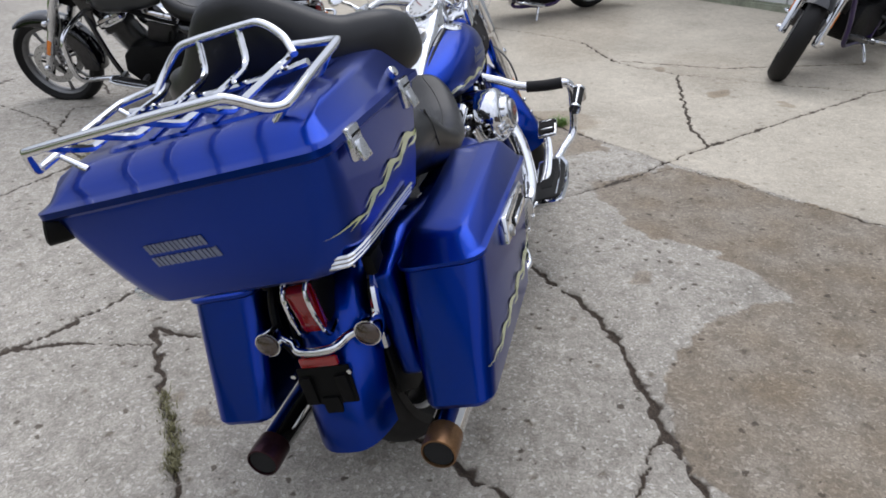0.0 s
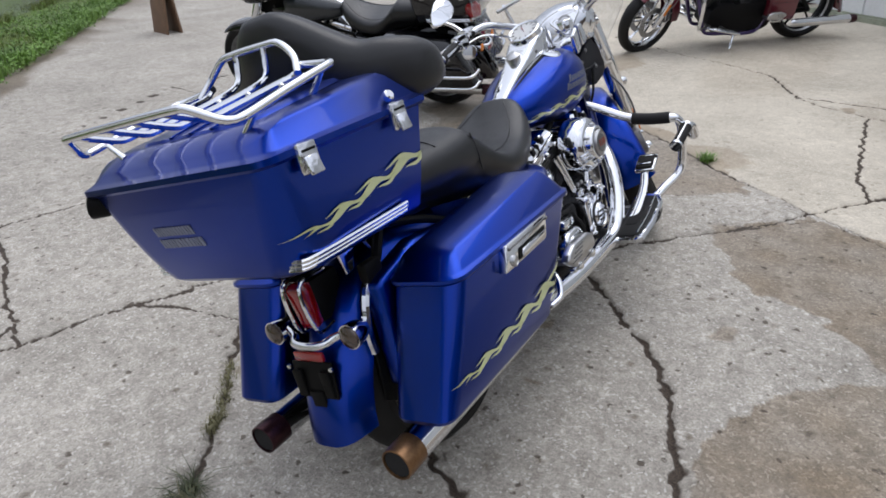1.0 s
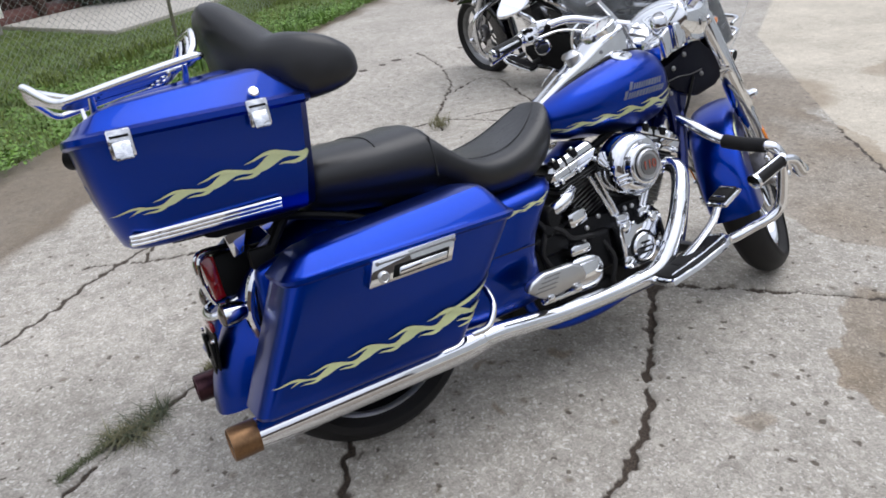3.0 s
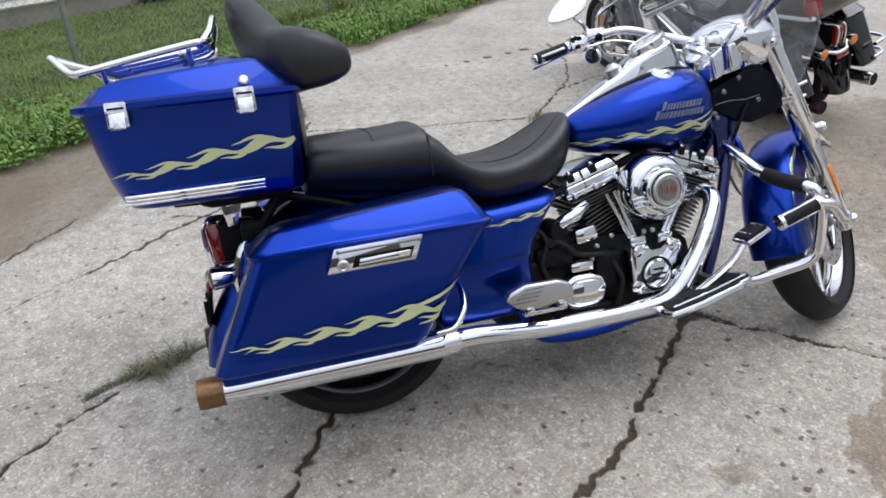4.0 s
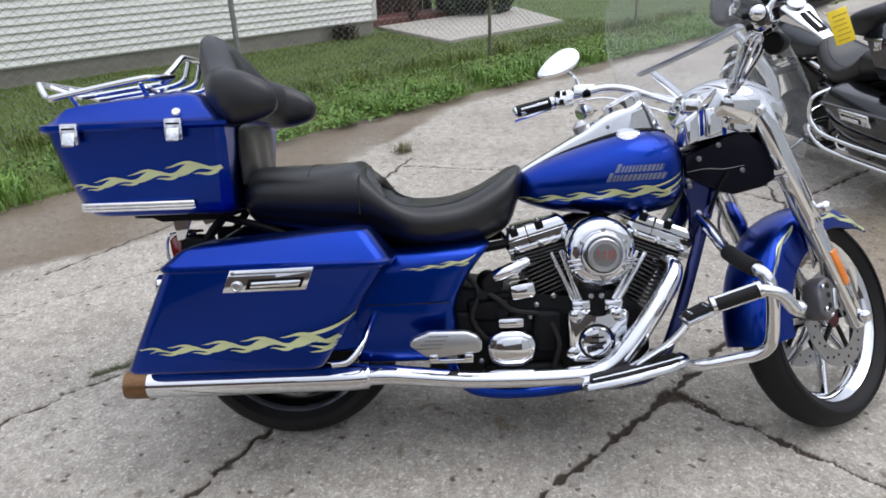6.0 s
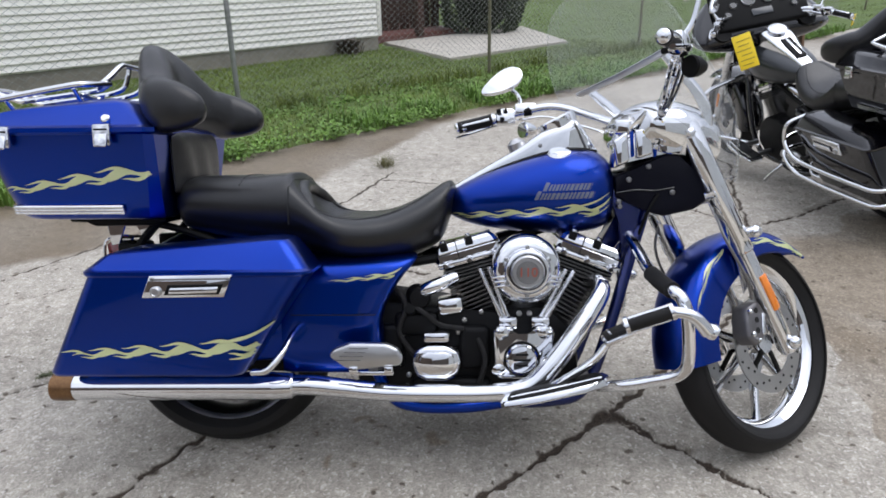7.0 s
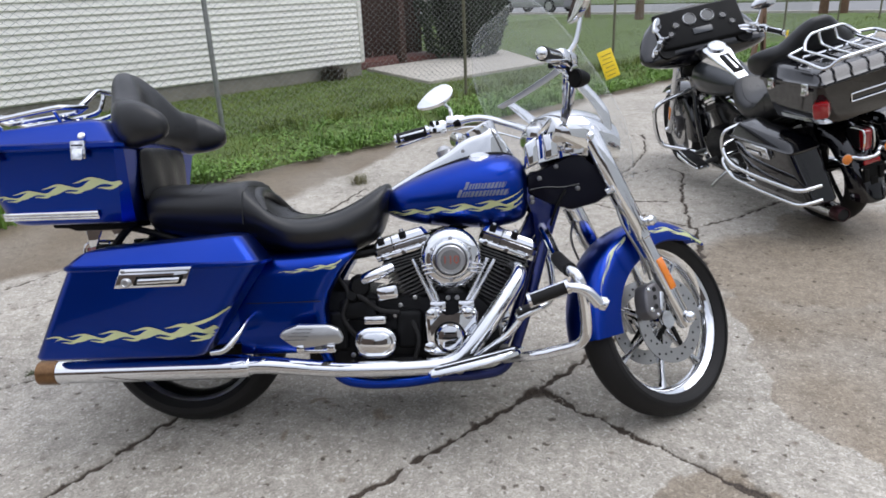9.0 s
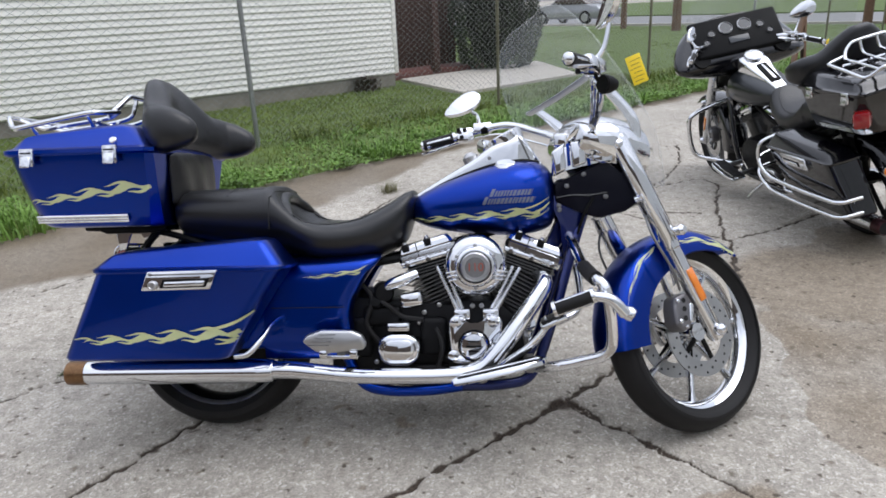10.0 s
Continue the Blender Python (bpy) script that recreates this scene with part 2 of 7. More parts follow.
CRACKS = [
    (0.020, [(-2.12, 0.21), (-1.85, 0.48), (-1.62, 0.62), (-1.36, 0.80), (-1.07, 1.04), (-0.83, 1.23)]),
    (0.015, [(-2.6, -0.30), (-2.12, 0.21)]),
    (0.021, [(-1.62, -0.60), (-1.46, -0.32), (-1.36, -0.17), (-1.25, 0.03), (-1.15, 0.2), (-0.98, 0.45), (-0.9, 0.7), (-0.83, 1.23)]),
    (0.026, [(-1.9, -1.05), (-1.5, -0.78), (-1.24, -0.62), (-1.04, -0.525), (-0.85, -0.465), (-0.66, -0.39), (-0.47, -0.30), (-0.30, -0.145), (-0.12, 0.01), (0.06, 0.195), (0.16, 0.28), (0.35, 0.48), (0.7, 0.85), (1.12, 1.34), (1.30, 2.03)]),
    (0.012, [(-1.28, -0.44), (-1.10, -0.485), (-1.02, -0.515)]),
    (0.011, [(0.16, 0.25), (0.30, 0.11), (0.43, 0.0), (0.55, -0.14), (0.66, -0.26), (0.95, -0.6)]),
    (0.009, [(-1.70, 1.9), (-1.41, 1.77), (-1.13, 1.69), (-0.94, 1.58), (-0.5, 1.4)]),
    (0.007, [(-1.05, 1.62), (-0.97, 1.45), (-0.94, 1.18), (-0.83, 1.23)]),
    (0.008, [(-0.85, 3.2), (-0.92, 3.0), (-1.07, 2.59), (-1.26, 2.25), (-1.39, 1.93), (-1.45, 1.79)]),
    (0.014, [(0.16, 0.28), (0.42, -0.01), (0.83, -0.42), (1.03, -0.575), (1.34, -0.83), (2.45, -1.88), (4.2, -3.6)]),
    (0.010, [(2.3, 0.9), (1.76, 0.26), (1.43, -0.06), (1.02, -0.58), (0.78, -0.87), (0.41, -1.42), (-0.3, -2.4)]),
    (0.012, [(5.2, 1.9), (4.43, 0.95), (4.11, 0.45), (3.82, 0.08), (3.2, -0.19), (3.0, -0.37), (2.8, -0.71), (2.6, -1.3), (2.45, -1.88)]),
    (0.007, [(1.30, -0.79), (1.58, -0.71), (1.86, -0.70), (2.78, -0.67)]),
    (0.006, [(3.2, -0.19), (3.0, -1.0), (3.2, -2.0)]),
    (0.006, [(-2.6, 0.95), (-2.22, 1.26), (-1.9, 1.51), (-1.69, 1.73), (-1.4, 1.95)]),
    (0.007, [(-0.93, 3.02), (-0.31, 2.85), (0.36, 2.73), (1.3, 2.6)]),
    (0.014, [(0.55, 2.5), (0.66, 2.77), (1.0, 3.2), (1.25, 3.51), (1.52, 4.11), (1.7, 4.9)]),
    (0.012, [(1.04, 3.26), (1.54, 3.54), (1.62, 3.35), (1.42, 2.7), (1.27, 2.03), (1.63, 2.22), (2.04, 2.54), (2.6, 2.9)]),
    (0.009, [(1.30, 2.03), (0.66, 2.77)]),
    (0.009, [(-3.4, 1.1), (-2.63, 1.33), (-2.17, 2.03)]),
    (0.006, [(1.9, 3.5), (2.6, 4.2), (3.6, 5.0)]),
    (0.006, [(0.5, 4.4), (1.6, 4.8), (3.0, 4.6)]),
]
WET = [(0.52, -0.14), (0.99, -0.585), (0.39, -1.42), (-0.8, -2.6), (-1.9, -1.9), (-1.5, -0.85), (-1.16, -0.60), (-0.90, -0.50), (-0.62, -0.52), (-0.40, -0.74), (-0.28, -0.95), (-0.05, -0.86), (0.10, -0.66), (0.28, -0.38)]


def seg_dist(px, py, pts):
    best = np.full(px.shape, 1e9)
    for (ax, ay), (bx, by) in zip(pts, pts[1:]):
        dx, dy = bx - ax, by - ay
        t = np.clip(((px - ax) * dx + (py - ay) * dy) / (dx * dx + dy * dy), 0, 1)
        best = np.minimum(best, np.hypot(px - ax - t * dx, py - ay - t * dy))
    return best


def wobble(x, y, f, seed):
    """Smooth value noise from summed sines, about -1 to 1."""
    r = np.random.RandomState(seed)
    out = np.zeros_like(x)
    for k in range(7):
        a, ph, ff = r.uniform(0, 6.28), r.uniform(0, 6.28), f * r.uniform(0.6, 2.2)
        out += np.sin((x * math.cos(a) + y * math.sin(a)) * ff + ph)
    return out / 4.0


def inside(px, py, poly):
    c = np.zeros(px.shape, bool)
    j = len(poly) - 1
    for i in range(len(poly)):
        (xi, yi), (xj, yj) = poly[i], poly[j]
        c ^= ((yi > py) != (yj > py)) & (px < (xj - xi) * (py - yi) / (yj - yi + 1e-12) + xi)
        j = i
    return c


def build_ground():
    core = np.arange(-2.7, 1.3, 0.0085)
    xs = np.concatenate([[-300, -120, -60, -30, -15, -9], np.arange(-6, -2.7, 0.06), core, np.arange(1.3, 5.0, 0.016), np.arange(5.0, 9, 0.08), [10, 12, 15, 20, 30, 60, 120, 300]])
    core = np.arange(-1.25, 1.4, 0.0085)
    ys = np.concatenate([[-300, -120, -60, -30, -15, -8], np.arange(-5, -2.4, 0.08), np.arange(-2.4, -1.25, 0.016), core, np.arange(1.4, 4.4, 0.018), np.arange(4.4, 8, 0.08), [8.5, 9, 10, 12, 15, 20, 30, 60, 120, 300]])
    X, Y = np.meshgrid(xs, ys, indexing="ij")
    wx = X + 0.012 * wobble(X, Y, 38, 1) + 0.006 * wobble(X, Y, 120, 2)
    wy = Y + 0.012 * wobble(X, Y, 38, 3) + 0.006 * wobble(X, Y, 120, 4)
    crack, Z = np.zeros(X.shape), np.zeros(X.shape)
    near = (X > -3.5) & (X < 6) & (Y > -4) & (Y < 6)
    nx, ny, cr, zz = wx[near], wy[near], np.zeros(near.sum()), np.zeros(near.sum())
    jag = 1.0 + 0.45 * wobble(nx, ny, 30, 9) + 0.3 * wobble(nx, ny, 90, 10)
    for w, pts in CRACKS:
        d = seg_dist(nx, ny, pts)
        ww = np.maximum(w * 0.52 * np.clip(jag, 0.35, 2.0), np.where((nx > 1.3) | (ny > 1.4) | (ny < -1.25), 0.0115, 0.0045))
        cr = np.maximum(cr, np.clip(1.35 - d / ww, 0, 1))
        zz = np.minimum(zz, -0.016 * np.clip(1.4 - d / ww, 0, 1) * min(1.0, w / 0.012))
    # crumbled edges: shallow spalls strewn along the widest cracks
    rs = np.random.RandomState(77)
    for k, n_spall in ((0, 16), (2, 26), (3, 34), (10, 8), (11, 10), (16, 8)):
        pts = np.array(CRACKS[k][1])
        for _ in range(n_spall):
            i = rs.randint(len(pts) - 1)
            f = rs.uniform()
            cx, cy = pts[i] * (1 - f) + pts[i + 1] * f + rs.normal(0, 0.014, 2)
            rx, ry = rs.uniform(0.008, 0.030), rs.uniform(0.006, 0.016)
            an = rs.uniform(0, 3.14)
            dx, dy = nx - cx, ny - cy
            d = np.hypot((dx * math.cos(an) + dy * math.sin(an)) / rx, (dy * math.cos(an) - dx * math.sin(an)) / ry)
            cr = np.maximum(cr, np.clip(1.5 - d, 0, 1) * rs.uniform(0.35, 0.7))
            zz = np.minimum(zz, -0.005 * np.clip(1.4 - d, 0, 1))
    d = np.hypot(nx - 0.14, (ny - 0.25) * 1.1)
    cr = np.maximum(cr, np.clip(1.5 - d / 0.055, 0, 1) * 0.8)
    crack[near], Z[near] = cr, zz
    Z += near * (0.0012 * wobble(X, Y, 3.0, 21) + 0.0006 * wobble(X, Y, 60, 22) * (np.abs(X) < 3))
    # stains: a damp field, mud along the lane, rust below
    qx, qy = X + 0.05 * wobble(X, Y, 9, 5) + 0.02 * wobble(X, Y, 40, 6), Y + 0.05 * wobble(X, Y, 9, 7) + 0.02 * wobble(X, Y, 40, 8)
    wet = inside(qx, qy, WET).astype(float) * np.clip(0.75 + 0.2 * wobble(X, Y, 14, 12), 0, 1)
    film = [(1.37, 1.7), (1.17, 1.1), (1.05, 0.64), (1.0, 0.41), (1.0, 0.06), (1.06, -0.13), (1.13, -0.26), (1.5, -0.1), (2.2, 0.6), (2.6, 1.6), (2.26, 2.49)]
    wet = np.maximum(wet, inside(qx, qy, film) * np.clip(0.6 + 0.3 * wobble(X, Y, 7, 14), 0, 1))
    for cx, cy, rx, ry, k in ((0.56, -0.30, 0.15, 0.13, 0.7), (1.6, 1.35, 0.55, 0.5, 0.75), (2.4, 1.7, 0.7, 0.5, 0.7), (1.62, 0.1, 0.22, 0.28, 0.5), (4.6, 0.2, 1.5, 0.5, 0.2), (3.0, -0.9, 0.5, 0.3, 0.15), (2.35, -0.95, 0.10, 0.05, 0.8), (2.9, -0.55, 0.06, 0.04, 0.7), (2.1, -1.3, 0.07, 0.035, 0.6), (-0.66, 0.21, 0.030, 0.014, 0.8), (-0.60, 0.19, 0.022, 0.010, 0.8), (-0.42, 0.10, 0.030, 0.016, 0.7), (-0.75, 0.02, 0.016, 0.02, 0.7), (-0.20, -0.42, 0.05, 0.035, 0.6), (-1.14, 0.90, 0.035, 0.03, 0.5), (-1.22, 0.77, 0.02, 0.05, 0.5), (3.9, 1.4, 0.4, 0.2, 0.6)):
        e = np.hypot((qx - cx) / rx, (qy - cy) / ry)
        wet = np.maximum(wet, k * np.clip((1.15 - e) * 4, 0, 1))
    far = [(0.41, -1.42), (1.02, -0.58), (1.43, -0.06), (1.76, 0.26), (2.3, 0.9), (4.2, 2.9), (9, 6), (9, -6), (-2, -6), (-0.6, -2.8)]
    pale_slab = inside(X, Y, far).astype(float)
    vv = (-X + Y) * 0.7071
    uu = (X + Y) * 0.7071
    lane = vv + 0.10 * wobble(X, Y, 3.5, 31) + 0.04 * wobble(X, Y, 12, 32)
    edge = np.where(uu < 0.6, 2.92, np.minimum(2.92 + (uu - 0.6) * 0.30, 3.75))
    mud = np.clip((lane - edge) * 12, 0, 1) * (vv < 5) * np.clip(0.9 + 0.15 * wobble(X, Y, 6, 33), 0, 1)
    verts = np.stack([X, Y, Z], -1).reshape(-1, 3)
    nxs, nys = len(xs), len(ys)
    i = np.arange((nxs - 1) * (nys - 1))
    a = (i // (nys - 1)) * nys + i % (nys - 1)
    faces = np.stack([a, a + nys, a + nys + 1, a + 1], -1).astype(np.int32)
    me = bpy.data.meshes.new("ground")
    me.vertices.add(len(verts))
    me.vertices.foreach_set("co", verts.ravel())
    me.loops.add(faces.size)
    me.loops.foreach_set("vertex_index", faces.ravel())
    me.polygons.add(len(faces))
    me.polygons.foreach_set("loop_start", np.arange(0, faces.size, 4, dtype=np.int32))
    me.polygons.foreach_set("use_smooth", np.ones(len(faces), bool))
    me.update(calc_edges=True)
    for nm, arr in (("crack", crack), ("wet", wet), ("mud", mud), ("pale", pale_slab)):
        at = me.attributes.new(nm, "FLOAT", "POINT")
        at.data.foreach_set("value", arr.ravel().astype(np.float32))
    ob = new("ground", me)
    tagged(ob, "cracked grey concrete yard slabs with damp stains and worn aggregate", "ground", kind="structure")
    m, nt, b = nodes_of("weathered_concrete")
    N, K = nt.nodes, nt.links

    def nd(t, **kw):
        n = N.new(t)
        for k, v in kw.items():
            n.inputs[k].default_value = v
        return n

    co = nd("ShaderNodeTexCoord")
    big = nd("ShaderNodeTexNoise", Scale=1.3, Detail=6.0, Roughness=0.62)
    mid = nd("ShaderNodeTexNoise", Scale=14.0, Detail=6.0, Roughness=0.7)
    fine = nd("ShaderNodeTexNoise", Scale=170.0, Detail=4.0, Roughness=0.7)
    peb = nd("ShaderNodeTexVoronoi", Scale=125.0, Randomness=1.0)
    chip = nd("ShaderNodeTexVoronoi", Scale=26.0, Randomness=1.0)
    pit = nd("ShaderNodeTexVoronoi", Scale=9.0, Randomness=1.0)
    warp = nd("ShaderNodeTexNoise", Scale=40.0, Detail=3.0)
    K.new(co.outputs["Object"], warp.inputs["Vector"])
    bend = N.new("ShaderNodeVectorMath")
    bend.operation = "MULTIPLY_ADD"
    bend.inputs[1].default_value = (0.03, 0.03, 0.03)
    K.new(warp.outputs["Color"], bend.inputs[0])
    K.new(co.outputs["Object"], bend.inputs[2])
    for n in (big, mid, fine):
        K.new(co.outputs["Object"], n.inputs["Vector"])
    for n in (peb, pit, chip):
        K.new(bend.outputs[0], n.inputs["Vector"])

    def ramp(src, stops):
        r = N.new("ShaderNodeValToRGB")
        e = r.color_ramp.elements
        e[0].position, e[0].color = stops[0][0], (*stops[0][1], 1)
        e[1].position, e[1].color = stops[1][0], (*stops[1][1], 1)
        for p, c in stops[2:]:
            q = e.new(p)
            q.color = (*c, 1)
        K.new(src, r.inputs[0])
        return r.outputs[0]

    def mix(fac, a, bcol, mode="MIX"):
        x = N.new("ShaderNodeMix")
        x.data_type, x.blend_type = "RGBA", mode
        if isinstance(fac, float):
            x.inputs[0].default_value = fac
        else:
            K.new(fac, x.inputs[0])
        for s, v in ((6, a), (7, bcol)):
            if isinstance(v, tuple):
                x.inputs[s].default_value = (*v, 1)
            else:
                K.new(v, x.inputs[s])
        return x.outputs[2]

    def attr(nm):
        a = N.new("ShaderNodeAttribute")
        a.attribute_name = nm
        return a.outputs["Fac"]

    base = ramp(big.outputs["Fac"], [(0.3, (0.371, 0.347, 0.303)), (0.7, (0.530, 0.499, 0.441))])
    blot = ramp(mid.outputs["Fac"], [(0.28, (0.62, 0.61, 0.6)), (0.6, (1.0, 1.0, 1.0))])
    c = mix(1.0, base, blot, "MULTIPLY")
    spk = ramp(peb.outputs["Color"], [(0.05, (0.55, 0.53, 0.5)), (0.95, (1.25, 1.23, 1.2))])
    c = mix(0.66, c, spk, "MULTIPLY")
    fn = ramp(fine.outputs["Fac"], [(0.32, (0.5, 0.49, 0.48)), (0.62, (1.16, 1.15, 1.14))])
    c = mix(0.58, c, fn, "MULTIPLY")
    cs = N.new("ShaderNodeSeparateColor")
    K.new(chip.outputs["Color"], cs.inputs[0])
    pick = N.new("ShaderNodeMath")
    pick.operation = "MULTIPLY_ADD"
    pick.inputs[1].default_value = 0.9
    K.new(cs.outputs[0], pick.inputs[0])
    K.new(chip.outputs["Distance"], pick.inputs[2])
    c = mix(0.9, c, ramp(pick.outputs[0], [(0.26, (0.28, 0.25, 0.22)), (0.34, (1.0, 1.0, 1.0))]), "MULTIPLY")
    pale = N.new("ShaderNodeSeparateColor")
    K.new(peb.outputs["Color"], pale.inputs[0])
    c = mix(ramp(pale.outputs[1], [(0.90, (0.0, 0.0, 0.0)), (0.96, (0.34, 0.34, 0.34))]), c, (0.74, 0.71, 0.66))
    spots = ramp(pit.outputs["Distance"], [(0.05, (0.45, 0.41, 0.36)), (0.17, (1.0, 1.0, 1.0))])
    c = mix(0.75, c, spots, "MULTIPLY")
    smooth = mix(1.0, mix(0.45, c, base), (1.20, 1.16, 1.08), "MULTIPLY")
    c = mix(attr("pale"), c, smooth)
    c = mix(attr("wet"), c, mix(1.0, c, (0.54, 0.455, 0.355), "MULTIPLY"))
    c = mix(attr("mud"), c, mix(0.4, mix(1.0, c, (0.45, 0.385, 0.30), "MULTIPLY"), (0.16, 0.125, 0.09)))
    dirt = ramp(fine.outputs["Fac"], [(0.3, (0.012, 0.010, 0.008)), (0.66, (0.085, 0.062, 0.044))])
    rag = N.new("ShaderNodeMath")
    rag.operation = "MULTIPLY_ADD"
    rag.inputs[1].default_value = 0.35
    K.new(fine.outputs["Fac"], rag.inputs[0])
    K.new(attr("crack"), rag.inputs[2])
    c = mix(ramp(rag.outputs[0], [(0.50, (0.0, 0.0, 0.0)), (0.84, (1.0, 1.0, 1.0))]), c, dirt)
    K.new(c, b.inputs["Base Color"])
    rr = nd("ShaderNodeMapRange")
    rr.inputs[1].default_value, rr.inputs[2].default_value, rr.inputs[3].default_value, rr.inputs[4].default_value = 0.0, 1.0, 0.85, 0.5
    mx = N.new("ShaderNodeMath")
    mx.operation = "MAXIMUM"
    K.new(attr("wet"), mx.inputs[0])
    K.new(attr("mud"), mx.inputs[1])
    K.new(mx.outputs[0], rr.inputs[0])
    K.new(rr.outputs[0], b.inputs["Roughness"])
    b.inputs["Specular IOR Level"].default_value = 0.35
    hm = N.new("ShaderNodeMath")
    hm.operation = "MULTIPLY_ADD"
    hm.inputs[1].default_value = 0.6
    K.new(fine.outputs["Fac"], hm.inputs[0])
    K.new(peb.outputs["Distance"], hm.inputs[2])
    bp = nd("ShaderNodeBump", Strength=0.5, Distance=0.004)
    K.new(hm.outputs[0], bp.inputs["Height"])
    K.new(bp.outputs[0], b.inputs["Normal"])
    me.materials.append(m)
    return ob


build_ground()


def slab(name, pts, z0, z1, mat, label, cat, kind="structure", bevel=0.0):
    bm = nb()
    lo = [bm.verts.new((p.x, p.y, z0)) for p in pts]
    hi = [bm.verts.new((p.x, p.y, z1)) for p in pts]
    bm.faces.new(lo[::-1])
    bm.faces.new(hi)
    for i in range(len(pts)):
        j = (i + 1) % len(pts)
        bm.faces.new((lo[i], lo[j], hi[j], hi[i]))
    if bevel:
        bmesh.ops.bevel(bm, geom=bm.edges[:], offset=bevel, segments=2, affect="EDGES")
    ob = part(name, bm, mat)
    return tagged(ob, label, cat, kind=kind)


# lawn: a gently rising strip behind the lane
GRASSM = surf("lawn_soil_and_thatch", (0.072, 0.112, 0.020), 0.9, 0.0, 0.0, 0.45, 2.5, 40.0, 0.8)


def lawn_z(u, v):
    return 0.015 + 0.02 * min(1.0, max(0.0, (v - 4.1) / 2.0))


def build_lawn():
    us = np.concatenate([np.arange(-12, 14, 0.5), np.arange(14, 26.8, 2.1)])
    vs = np.concatenate([[4.02], np.arange(4.1, 9, 0.25), np.arange(9, 60, 4)])
    bm = nb()
    rng = random.Random(3)
    g = [[bm.verts.new(uv(u, v + (rng.uniform(-0.08, 0.08) if k == 0 else 0), (-0.03 if k == 0 else lawn_z(u, v) + rng.uniform(-0.012, 0.012)))) for k, v in enumerate(vs)] for u in us]
    for a, b in zip(g, g[1:]):
        for k in range(len(vs) - 1):
            bm.faces.new((a[k], b[k], b[k + 1], a[k + 1]))
    tagged(part("lawn", bm, GRASSM), "rough green lawn strip behind the lane", "lawn", kind="structure")


build_lawn()

# ---- motorcycles ----
from mathutils.bvhtree import BVHTree

AXIS_AT = Vector((1.624, 0, 0.303))
AXIS_UP = Vector((-0.4384, 0, 0.8988))


def steering(deg):
    return Matrix.Translation(AXIS_AT) @ Matrix.Rotation(radians(deg), 4, AXIS_UP) @ Matrix.Translation(-AXIS_AT)


def side_y(bm, side):
    """Moves a part that was drawn on the right to the side asked for."""
    if side > 0:
        for v in bm.verts:
            v.co.y = -v.co.y
    return bm


